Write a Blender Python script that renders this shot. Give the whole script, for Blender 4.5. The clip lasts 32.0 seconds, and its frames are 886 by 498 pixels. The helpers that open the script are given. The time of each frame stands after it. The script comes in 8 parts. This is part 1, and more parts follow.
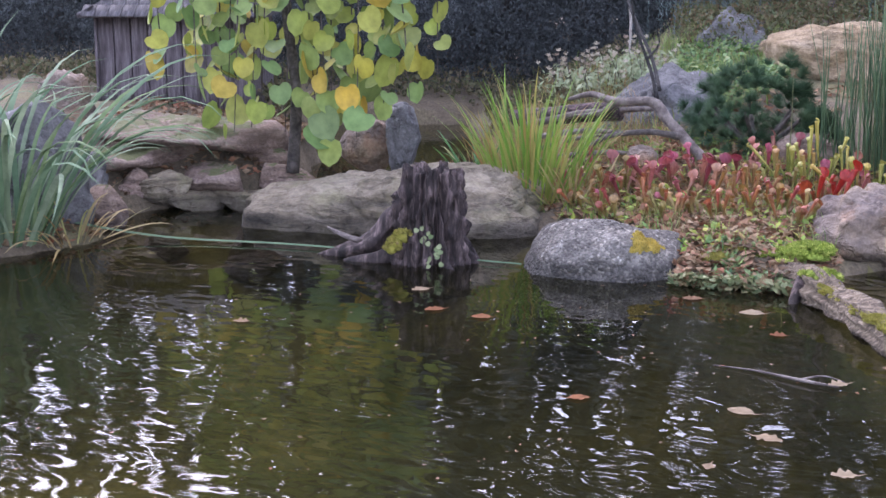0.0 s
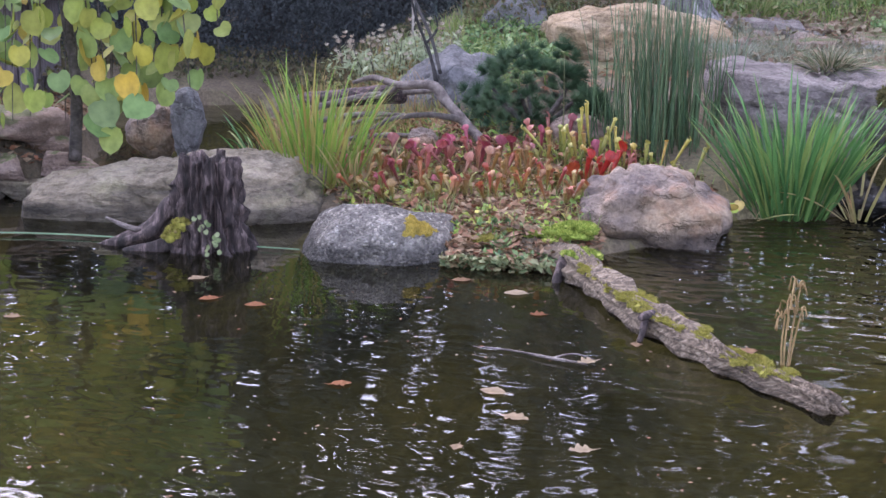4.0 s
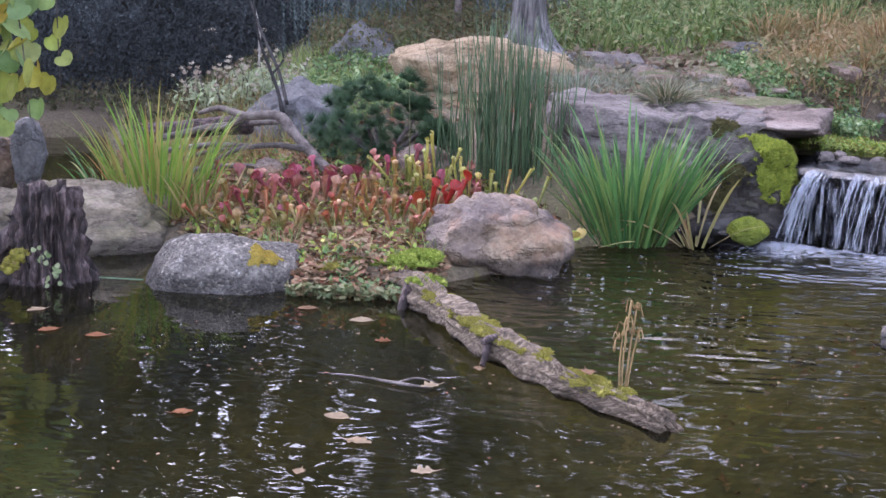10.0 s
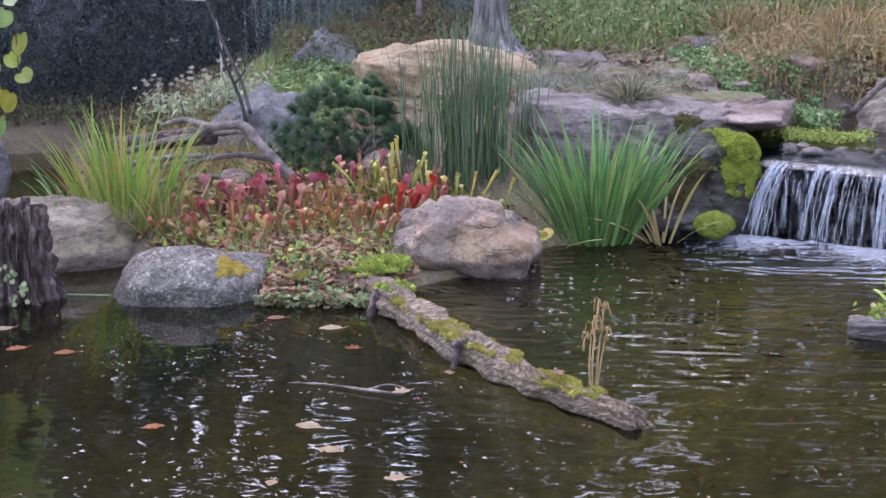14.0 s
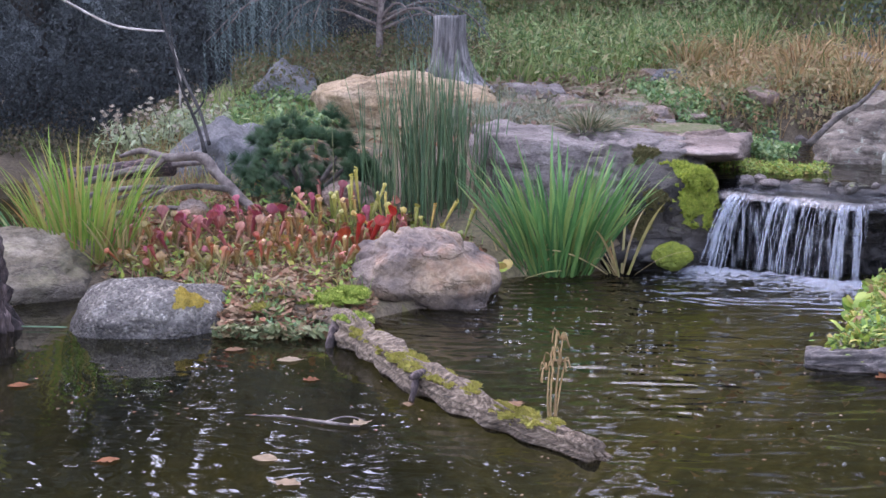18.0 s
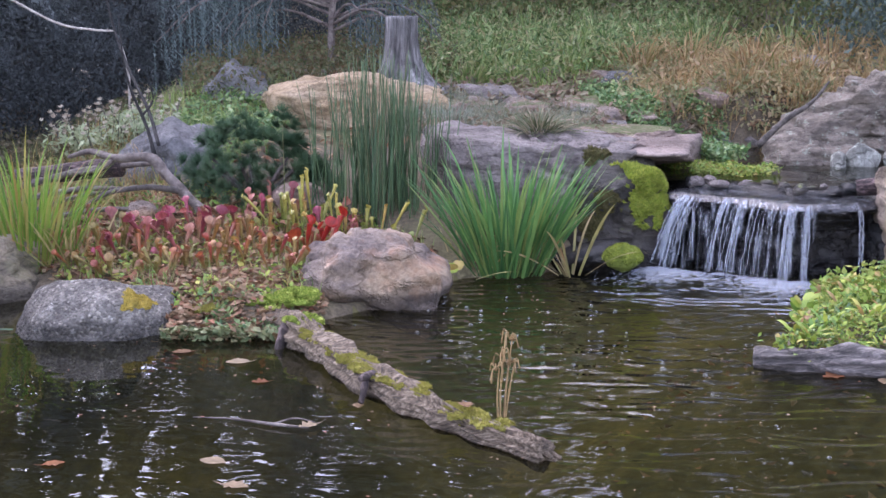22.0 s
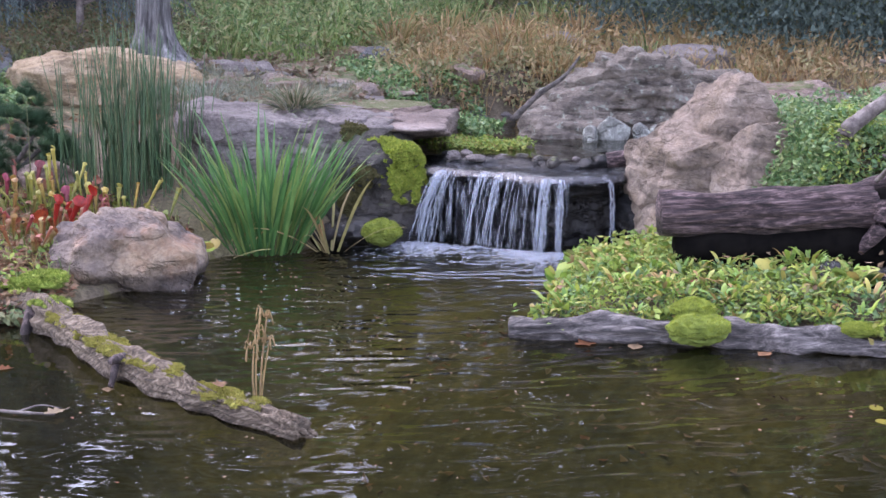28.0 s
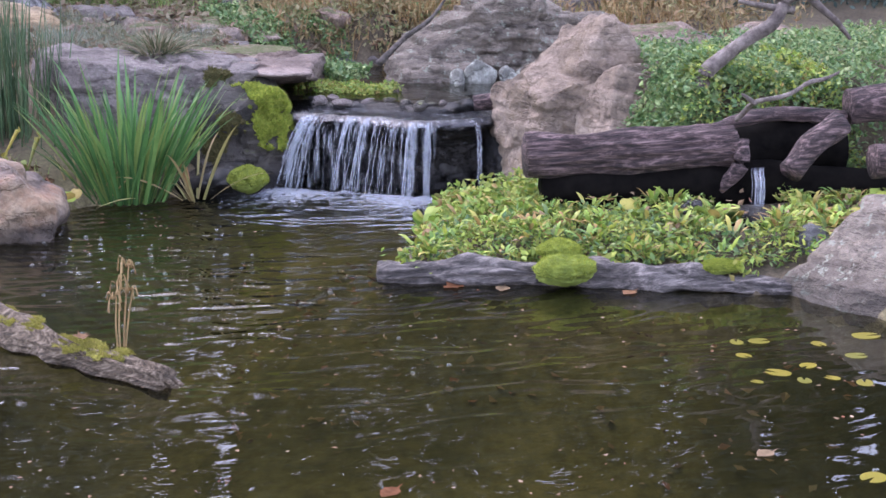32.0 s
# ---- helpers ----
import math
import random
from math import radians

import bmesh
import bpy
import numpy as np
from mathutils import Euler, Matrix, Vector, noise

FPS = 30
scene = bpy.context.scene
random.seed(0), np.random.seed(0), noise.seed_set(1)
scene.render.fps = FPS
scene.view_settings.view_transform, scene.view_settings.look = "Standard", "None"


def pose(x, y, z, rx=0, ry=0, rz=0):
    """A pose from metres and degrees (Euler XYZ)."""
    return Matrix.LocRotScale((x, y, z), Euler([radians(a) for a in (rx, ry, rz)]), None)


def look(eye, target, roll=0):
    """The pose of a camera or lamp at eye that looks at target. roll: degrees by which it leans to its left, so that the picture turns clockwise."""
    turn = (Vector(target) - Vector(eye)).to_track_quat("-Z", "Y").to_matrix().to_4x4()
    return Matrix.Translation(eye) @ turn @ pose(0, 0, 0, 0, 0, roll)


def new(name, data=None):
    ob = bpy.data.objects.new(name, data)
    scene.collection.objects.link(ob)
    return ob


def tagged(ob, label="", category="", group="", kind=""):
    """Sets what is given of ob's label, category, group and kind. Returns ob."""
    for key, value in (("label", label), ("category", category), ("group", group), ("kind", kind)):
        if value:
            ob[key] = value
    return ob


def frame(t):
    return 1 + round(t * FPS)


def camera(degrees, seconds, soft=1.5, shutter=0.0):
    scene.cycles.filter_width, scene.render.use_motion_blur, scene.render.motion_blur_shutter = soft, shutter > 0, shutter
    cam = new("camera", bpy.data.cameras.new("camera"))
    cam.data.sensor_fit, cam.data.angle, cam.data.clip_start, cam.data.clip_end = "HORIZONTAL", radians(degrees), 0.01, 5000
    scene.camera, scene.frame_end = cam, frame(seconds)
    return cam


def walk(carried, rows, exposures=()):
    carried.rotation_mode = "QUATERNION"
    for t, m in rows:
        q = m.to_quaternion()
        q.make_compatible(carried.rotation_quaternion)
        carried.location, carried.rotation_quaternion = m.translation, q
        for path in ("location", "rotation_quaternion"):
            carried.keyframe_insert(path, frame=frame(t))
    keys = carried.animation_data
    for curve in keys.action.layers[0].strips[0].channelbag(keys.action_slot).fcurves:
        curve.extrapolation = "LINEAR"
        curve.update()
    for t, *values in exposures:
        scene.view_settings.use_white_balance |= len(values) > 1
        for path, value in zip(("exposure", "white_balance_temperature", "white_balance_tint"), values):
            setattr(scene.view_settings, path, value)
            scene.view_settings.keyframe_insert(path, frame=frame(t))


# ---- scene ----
# ---- camera and walk ----
cam = camera(34.74, 32.0, soft=1.5)
# seconds, x, y, z, heading, pitch, lean
PATH = [
    (0.0, -0.276, 0.078, 1.372, -15.56, -12.23, 0.13),
    (0.5, -0.263, 0.082, 1.388, -13.78, -11.25, 0.02),
    (1.0, -0.244, 0.084, 1.410, -13.28, -10.80, -0.83),
    (1.5, -0.225, 0.070, 1.434, -12.57, -10.91, -2.10),
    (2.0, -0.179, 0.049, 1.446, -12.14, -10.76, -2.80),
    (2.5, -0.129, 0.039, 1.470, -11.97, -13.69, -1.88),
    (3.0, -0.119, 0.019, 1.475, -11.41, -13.82, -1.05),
    (3.5, -0.071, 0.012, 1.467, -9.30, -13.74, -0.12),
    (4.0, -0.053, -0.005, 1.477, -8.24, -13.49, 0.37),
    (4.5, -0.020, 0.007, 1.478, -3.89, -10.84, 0.46),
    (6.5, -0.005, -0.037, 1.471, -2.50, -10.01, 0.88),
    (7.0, -0.007, -0.037, 1.466, -2.41, -10.31, 0.99),
    (8.0, -0.009, -0.033, 1.465, -2.27, -11.07, 1.13),
    (9.0, -0.008, -0.031, 1.454, -2.26, -11.56, 1.11),
    (10.0, -0.007, -0.039, 1.450, -2.27, -11.95, 1.16),
    (11.0, -0.005, -0.046, 1.456, -2.09, -12.49, 0.78),
    (12.0, 0.011, -0.047, 1.461, -1.93, -11.99, -0.04),
    (13.0, 0.014, -0.042, 1.465, -1.65, -11.95, -0.32),
    (14.0, 0.014, -0.042, 1.464, -1.13, -11.89, -0.59),
    (14.5, 0.021, -0.041, 1.461, -0.94, -11.82, -0.52),
    (16.5, 0.020, -0.036, 1.463, -0.01, -11.08, -0.29),
    (17.0, 0.024, -0.037, 1.466, 0.13, -10.89, -0.31),
    (18.0, 0.025, -0.036, 1.462, 0.47, -10.63, -0.30),
    (19.0, 0.029, -0.034, 1.465, 0.66, -10.46, -0.25),
    (20.0, 0.032, -0.036, 1.465, 0.91, -10.44, -0.20),
    (21.0, 0.041, -0.029, 1.463, 1.34, -10.50, -0.28),
    (22.0, 0.043, -0.026, 1.456, 2.34, -10.56, -0.03),
    (23.0, 0.054, -0.020, 1.450, 3.63, -10.70, 0.21),
    (24.0, 0.060, -0.013, 1.453, 4.73, -10.92, 0.14),
    (25.0, 0.065, -0.005, 1.445, 5.90, -10.95, 0.23),
    (25.5, 0.071, 0.003, 1.446, 7.10, -11.07, 0.21),
    (26.0, 0.084, 0.004, 1.439, 9.39, -11.06, 0.54),
    (26.5, 0.091, 0.009, 1.435, 10.56, -11.11, 0.57),
    (28.5, 0.102, 0.022, 1.427, 12.15, -11.48, 0.61),
    (29.0, 0.107, 0.023, 1.427, 12.62, -11.69, 0.59),
    (29.5, 0.114, 0.028, 1.419, 13.53, -11.92, 0.58),
    (30.0, 0.114, 0.030, 1.421, 14.37, -12.29, 0.59),
    (30.5, 0.117, 0.037, 1.416, 15.09, -12.61, 0.58),
    (31.0, 0.122, 0.038, 1.416, 15.81, -13.02, 0.68),
    (31.5, 0.132, 0.034, 1.413, 16.48, -13.21, 0.53),
    (32.0, 0.133, 0.031, 1.417, 17.06, -13.45, 0.58),
]
walk(cam, [(t, pose(x, y, z, 90 + pitch, 0, -head) @ pose(0, 0, 0, 0, 0, lean)) for t, x, y, z, head, pitch, lean in PATH], [(0.0, 2.5, 6030, 28), (32.0, 2.5, 6030, 28)])

# ---- world and sun: overcast autumn day ----
world = bpy.data.worlds.new("overcast_sky")
scene.world = world
world.use_nodes = True
wn, wl = world.node_tree.nodes, world.node_tree.links
sky = wn.new("ShaderNodeTexSky")
sky.sky_type, sky.sun_disc = "NISHITA", False
sky.sun_elevation, sky.sun_rotation = radians(48), radians(-30)
sky.air_density, sky.dust_density, sky.ozone_density = 1.0, 1.5, 1.6
soft_sky = wn.new("ShaderNodeHueSaturation")
soft_sky.inputs["Saturation"].default_value = 0.5
wl.new(sky.outputs[0], soft_sky.inputs["Color"])
wl.new(soft_sky.outputs[0], wn["Background"].inputs["Color"])
wn["Background"].inputs["Strength"].default_value = 0.15
sun = new("sun", bpy.data.lights.new("sun", "SUN"))
sun.data.energy, sun.data.angle, sun.data.color = 0.5, radians(60), (1.0, 0.98, 0.95)
sun.matrix_world = look((-8, 14, 18), (0, 0, 0))


# ---- materials ----
def mat(name, rough=0.8, metal=0.0):
    m = bpy.data.materials.new(name)
    m.use_nodes = True
    b = m.node_tree.nodes["Principled BSDF"]
    b.inputs["Roughness"].default_value, b.inputs["Metallic"].default_value = rough, metal
    return m, m.node_tree.nodes, m.node_tree.links, b


def tex(nodes, links, kind, scale, detail=6, rough=0.6, stretch=None, source="Object"):
    """A noise or voronoi field on object coordinates."""
    co = nodes.new("ShaderNodeTexCoord")
    out = co.outputs[source]
    if stretch:
        mp = nodes.new("ShaderNodeMapping")
        mp.inputs["Scale"].default_value = stretch
        links.new(out, mp.inputs[0])
        out = mp.outputs[0]
    n = nodes.new("ShaderNodeTexNoise" if kind == "noise" else "ShaderNodeTexVoronoi")
    n.inputs["Scale"].default_value = scale
    if kind == "noise":
        n.inputs["Detail"].default_value, n.inputs["Roughness"].default_value = detail, rough
    links.new(out, n.inputs["Vector"])
    return n


def ramp(nodes, links, fac, stops):
    r = nodes.new("ShaderNodeValToRGB")
    while len(r.color_ramp.elements) < len(stops):
        r.color_ramp.elements.new(0.5)
    for e, (p, c) in zip(r.color_ramp.elements, stops):
        e.position, e.color = p, (*c, 1)
    links.new(fac, r.inputs[0])
    return r


def blend(nodes, links, fac, a, b, mode="MIX"):
    m = nodes.new("ShaderNodeMix")
    m.data_type, m.blend_type = "RGBA", mode
    for sock, v in ((m.inputs["Factor"], fac), (m.inputs["A"], a), (m.inputs["B"], b)):
        if isinstance(v, (int, float)):
            sock.default_value = v
        elif isinstance(v, tuple):
            sock.default_value = (*v, 1)
        else:
            links.new(v, sock)
    return m.outputs["Result"]


def bump(nodes, links, b, height, strength, distance):
    bp = nodes.new("ShaderNodeBump")
    bp.inputs["Strength"].default_value, bp.inputs["Distance"].default_value = strength, distance
    links.new(height, bp.inputs["Height"])
    links.new(bp.outputs[0], b.inputs["Normal"])


def rock_mat(name, dark, mid, light, lichen=None, lichen_at=0.62, moss=None, stretch=(1, 1, 1), grain=60, rough=0.85, patch=None, pebbly=False):
    """Stone: broad stains, bedding along the stretch, fine grain, lichen spots and moss on the upward faces."""
    m, n, l, b = mat(name, rough)
    broad = tex(n, l, "noise", 2.2, 5, 0.58, stretch)
    col = ramp(n, l, broad.outputs["Fac"], [(0.33, dark), (0.48, mid), (0.66, light)]).outputs[0]
    fine = tex(n, l, "noise", grain, 4, 0.7)
    fr = ramp(n, l, fine.outputs["Fac"], [(0.32, (0.62, 0.61, 0.60)), (0.68, (1.16, 1.16, 1.15))])
    col = blend(n, l, 0.9, col, fr.outputs[0], "MULTIPLY")
    blot = tex(n, l, "noise", 13, 7, 0.72, (stretch[0], stretch[1], stretch[2] * 0.6))
    br = ramp(n, l, blot.outputs["Fac"], [(0.34, (0.58, 0.56, 0.55)), (0.5, (0.97, 0.97, 0.97)), (0.66, (1.14, 1.13, 1.12))])
    col = blend(n, l, 0.9, col, br.outputs[0], "MULTIPLY")
    crack = tex(n, l, "noise", 3.4, 5, 0.6, stretch)
    ck = ramp(n, l, crack.outputs["Fac"], [(0.478, (1, 1, 1)), (0.497, (0.32, 0.30, 0.29)), (0.503, (0.32, 0.30, 0.29)), (0.522, (1, 1, 1))])
    col = blend(n, l, 0.25, col, ck.outputs[0], "MULTIPLY")
    if patch:
        pn = tex(n, l, "noise", 5.0, 6, 0.7)
        pr = ramp(n, l, pn.outputs["Fac"], [(0.50, (0, 0, 0)), (0.72, (0.6, 0.6, 0.6))])
        col = blend(n, l, pr.outputs[0], col, patch)
    if lichen:
        v = tex(n, l, "noise", 16, 5, 0.7)
        lr = ramp(n, l, v.outputs["Fac"], [(lichen_at - 0.03, (0, 0, 0)), (lichen_at + 0.03, (1, 1, 1))])
        col = blend(n, l, lr.outputs[0], col, lichen)
    if moss:
        g = n.new("ShaderNodeNewGeometry")
        s = n.new("ShaderNodeSeparateXYZ")
        l.new(g.outputs["Normal"], s.inputs[0])
        mn = tex(n, l, "noise", 7, 5, 0.7)
        mul = n.new("ShaderNodeMath")
        mul.operation = "MULTIPLY"
        l.new(s.outputs["Z"], mul.inputs[0])
        l.new(mn.outputs["Fac"], mul.inputs[1])
        mr = ramp(n, l, mul.outputs[0], [(0.42, (0, 0, 0)), (0.52, (1, 1, 1))])
        col = blend(n, l, mr.outputs[0], col, moss)
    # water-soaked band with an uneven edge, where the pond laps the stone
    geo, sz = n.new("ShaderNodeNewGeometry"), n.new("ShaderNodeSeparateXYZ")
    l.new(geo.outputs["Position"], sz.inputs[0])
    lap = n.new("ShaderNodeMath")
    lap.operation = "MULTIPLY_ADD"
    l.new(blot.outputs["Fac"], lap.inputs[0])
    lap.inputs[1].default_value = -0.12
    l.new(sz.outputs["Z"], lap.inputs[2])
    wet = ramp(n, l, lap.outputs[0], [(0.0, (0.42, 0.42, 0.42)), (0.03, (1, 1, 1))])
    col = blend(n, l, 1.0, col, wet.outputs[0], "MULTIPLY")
    l.new(col, b.inputs["Base Color"])
    add = n.new("ShaderNodeMath")
    l.new(blot.outputs["Fac"], add.inputs[0])
    l.new(fine.outputs["Fac"], add.inputs[1])
    add2 = n.new("ShaderNodeMath")
    l.new(add.outputs[0], add2.inputs[0])
    l.new(ck.outputs[0], add2.inputs[1])
    out = add2.outputs[0]
    if pebbly:
        peb = tex(n, l, "voronoi", 80)
        add3 = n.new("ShaderNodeMath")
        add3.operation = "SUBTRACT"
        l.new(out, add3.inputs[0])
        l.new(peb.outputs["Distance"], add3.inputs[1])
        out = add3.outputs[0]
        grey = n.new("ShaderNodeRGBToBW")
        l.new(peb.outputs["Color"], grey.inputs[0])
        clast = ramp(n, l, grey.outputs[0], [(0.2, (0.55, 0.53, 0.52)), (0.55, (0.95, 0.94, 0.92)), (0.72, (1.15, 1.14, 1.1)), (0.85, (1.9, 1.86, 1.75))])
        l.new(blend(n, l, 0.8, col, clast.outputs[0], "MULTIPLY"), b.inputs["Base Color"])
    bump(n, l, b, out, 0.8, 0.022)
    return m


def leaf_mat(name, colors, rough=0.55, scale=9.0, by="Random", gloss=0.35):
    """Leaves: colour by piece, blotched, a little light through the blade."""
    m, n, l, b = mat(name, rough)
    if by == "Random":
        src = n.new("ShaderNodeObjectInfo").outputs["Random"]
    else:
        src = n.new("ShaderNodeNewGeometry").outputs["Random Per Island"]
    k = len(colors)
    r = ramp(n, l, src, [(i / max(k - 1, 1), c) for i, c in enumerate(colors)])
    no = tex(n, l, "noise", scale, 4, 0.6)
    nr = ramp(n, l, no.outputs["Fac"], [(0.3, (0.6, 0.62, 0.55)), (0.7, (1.25, 1.2, 1.1))])
    col = blend(n, l, 0.8, r.outputs[0], nr.outputs[0], "MULTIPLY")
    l.new(col, b.inputs["Base Color"])
    b.inputs["Specular IOR Level"].default_value = gloss
    tr = n.new("ShaderNodeBsdfTranslucent")
    l.new(col, tr.inputs["Color"])
    mix = n.new("ShaderNodeMixShader")
    mix.inputs[0].default_value = 0.25
    l.new(b.outputs[0], mix.inputs[1])
    l.new(tr.outputs[0], mix.inputs[2])
    l.new(mix.outputs[0], n["Material Output"].inputs["Surface"])
    return m


def wood_mat(name, dark, mid, light, stretch=(3, 30, 30), rough=0.85, moss=None, wet=0.0):
    m, n, l, b = mat(name, rough)
    g = tex(n, l, "noise", 2.0, 8, 0.7, stretch)
    col = ramp(n, l, g.outputs["Fac"], [(0.37, dark), (0.51, mid), (0.64, light)]).outputs[0]
    s = tex(n, l, "noise", 4, 5, 0.6)
    sr = ramp(n, l, s.outputs["Fac"], [(0.35, (0.55, 0.52, 0.5)), (0.65, (1.15, 1.15, 1.15))])
    col = blend(n, l, 0.8, col, sr.outputs[0], "MULTIPLY")
    if moss:
        v = tex(n, l, "noise", 5, 5, 0.7)
        mr = ramp(n, l, v.outputs["Fac"], [(0.55, (0, 0, 0)), (0.62, (1, 1, 1))])
        col = blend(n, l, mr.outputs[0], col, moss)
    l.new(col, b.inputs["Base Color"])
    bump(n, l, b, g.outputs["Fac"], 0.9, 0.02)
    return m


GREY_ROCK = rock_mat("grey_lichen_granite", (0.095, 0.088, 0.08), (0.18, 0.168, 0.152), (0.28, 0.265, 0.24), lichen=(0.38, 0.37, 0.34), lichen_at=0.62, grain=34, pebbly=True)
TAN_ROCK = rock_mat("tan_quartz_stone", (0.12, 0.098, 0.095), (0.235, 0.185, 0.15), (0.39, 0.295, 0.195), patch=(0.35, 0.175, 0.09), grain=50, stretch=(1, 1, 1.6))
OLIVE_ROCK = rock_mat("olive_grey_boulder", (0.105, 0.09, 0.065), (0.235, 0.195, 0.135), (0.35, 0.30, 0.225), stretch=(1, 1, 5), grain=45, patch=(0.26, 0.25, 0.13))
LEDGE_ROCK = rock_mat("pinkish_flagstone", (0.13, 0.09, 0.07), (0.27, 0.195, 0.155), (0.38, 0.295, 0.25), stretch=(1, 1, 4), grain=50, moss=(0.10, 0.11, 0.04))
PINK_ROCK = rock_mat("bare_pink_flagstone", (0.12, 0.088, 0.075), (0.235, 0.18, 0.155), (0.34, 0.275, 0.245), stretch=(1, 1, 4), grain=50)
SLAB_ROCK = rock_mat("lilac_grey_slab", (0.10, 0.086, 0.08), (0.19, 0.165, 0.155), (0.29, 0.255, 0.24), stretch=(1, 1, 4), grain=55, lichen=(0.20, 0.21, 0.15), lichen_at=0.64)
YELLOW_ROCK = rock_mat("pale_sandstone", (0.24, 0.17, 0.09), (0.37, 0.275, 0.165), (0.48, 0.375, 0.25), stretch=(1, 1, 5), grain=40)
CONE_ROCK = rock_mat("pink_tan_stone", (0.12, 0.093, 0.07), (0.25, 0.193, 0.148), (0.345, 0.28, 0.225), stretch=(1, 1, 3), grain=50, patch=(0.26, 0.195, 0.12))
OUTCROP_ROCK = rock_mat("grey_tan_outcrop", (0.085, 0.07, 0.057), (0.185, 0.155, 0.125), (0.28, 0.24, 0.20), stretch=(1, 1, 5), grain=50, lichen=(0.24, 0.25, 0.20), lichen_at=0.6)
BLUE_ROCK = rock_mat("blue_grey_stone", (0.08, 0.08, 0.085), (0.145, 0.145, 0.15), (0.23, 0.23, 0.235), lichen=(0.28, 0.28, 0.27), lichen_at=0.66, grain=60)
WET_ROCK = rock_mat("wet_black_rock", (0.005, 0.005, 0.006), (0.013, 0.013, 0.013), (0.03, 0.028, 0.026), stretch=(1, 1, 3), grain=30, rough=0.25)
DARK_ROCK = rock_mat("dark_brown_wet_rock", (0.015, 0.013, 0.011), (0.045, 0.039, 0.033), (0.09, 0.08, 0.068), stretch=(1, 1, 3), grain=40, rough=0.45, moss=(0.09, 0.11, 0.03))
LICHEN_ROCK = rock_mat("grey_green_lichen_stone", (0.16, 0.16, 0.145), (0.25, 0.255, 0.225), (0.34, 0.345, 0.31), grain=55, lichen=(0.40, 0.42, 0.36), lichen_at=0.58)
STUMP_WOOD = wood_mat("rotten_dark_wood", (0.012, 0.009, 0.008), (0.060, 0.043, 0.040), (0.22, 0.165, 0.155), (14, 14, 2.2))
LOG_WOOD = wood_mat("weathered_log", (0.04, 0.029, 0.018), (0.16, 0.12, 0.08), (0.36, 0.295, 0.22), (5, 30, 30))
FLUME_WOOD = wood_mat("purple_brown_log", (0.008, 0.005, 0.005), (0.07, 0.045, 0.045), (0.25, 0.175, 0.17), (2.2, 30, 30))
GREY_WOOD = wood_mat("grey_driftwood", (0.07, 0.056, 0.05), (0.15, 0.125, 0.112), (0.23, 0.20, 0.18), (9, 9, 9))
TREE_WOOD = wood_mat("silver_grey_snag", (0.05, 0.05, 0.05), (0.16, 0.157, 0.157), (0.31, 0.305, 0.30), (16, 16, 1.4))
SHED_WOOD = wood_mat("weathered_plank", (0.06, 0.05, 0.055), (0.13, 0.11, 0.12), (0.21, 0.19, 0.20), (24, 24, 2))
ROOF_WOOD = wood_mat("grey_shake", (0.045, 0.042, 0.047), (0.09, 0.085, 0.09), (0.15, 0.142, 0.15), (20, 4, 4))
TWIG = wood_mat("dark_twig", (0.03, 0.026, 0.022), (0.08, 0.07, 0.06), (0.15, 0.13, 0.12), (10, 10, 10))
DARK_TWIG = wood_mat("black_twig", (0.008, 0.008, 0.008), (0.02, 0.019, 0.018), (0.045, 0.042, 0.04), (10, 10, 10))
PALE_TWIG = wood_mat("pale_twig", (0.3, 0.27, 0.24), (0.45, 0.42, 0.38), (0.6, 0.57, 0.52), (10, 10, 10))
MOSS = leaf_mat("yellow_green_moss", [(0.14, 0.14, 0.04), (0.34, 0.33, 0.07), (0.22, 0.22, 0.05), (0.42, 0.39, 0.10), (0.28, 0.22, 0.10)], 0.95, 40, by="Island")
WATER_MOSS = leaf_mat("green_wet_moss", [(0.10, 0.16, 0.03), (0.28, 0.38, 0.07), (0.16, 0.24, 0.04), (0.38, 0.46, 0.10), (0.50, 0.52, 0.15)], 0.9, 22, by="Island")

OLIVE_MOSS = leaf_mat("olive_moss", [(0.06, 0.065, 0.025), (0.12, 0.12, 0.045), (0.09, 0.08, 0.035), (0.16, 0.15, 0.06)], 0.95, 40, by="Island")
LIME_MOSS = leaf_mat("lime_moss", [(0.20, 0.28, 0.05), (0.36, 0.43, 0.07), (0.28, 0.36, 0.06), (0.46, 0.48, 0.10), (0.14, 0.20, 0.04)], 0.9, 22, by="Island")


def ground_mat():
    """Soil and leaf litter on land, mud and gravel under the water."""
    m, n, l, b = mat("soil_and_litter", 0.95)
    broad = tex(n, l, "noise", 1.1, 6, 0.65)
    col = ramp(n, l, broad.outputs["Fac"], [(0.3, (0.06, 0.05, 0.03)), (0.5, (0.13, 0.105, 0.07)), (0.7, (0.17, 0.16, 0.075))]).outputs[0]
    fine = tex(n, l, "noise", 45, 5, 0.75)
    fr = ramp(n, l, fine.outputs["Fac"], [(0.3, (0.4, 0.4, 0.4)), (0.7, (1.4, 1.35, 1.3))])
    col = blend(n, l, 0.9, col, fr.outputs[0], "MULTIPLY")
    l.new(col, b.inputs["Base Color"])
    bump(n, l, b, fine.outputs["Fac"], 0.8, 0.02)
    return m


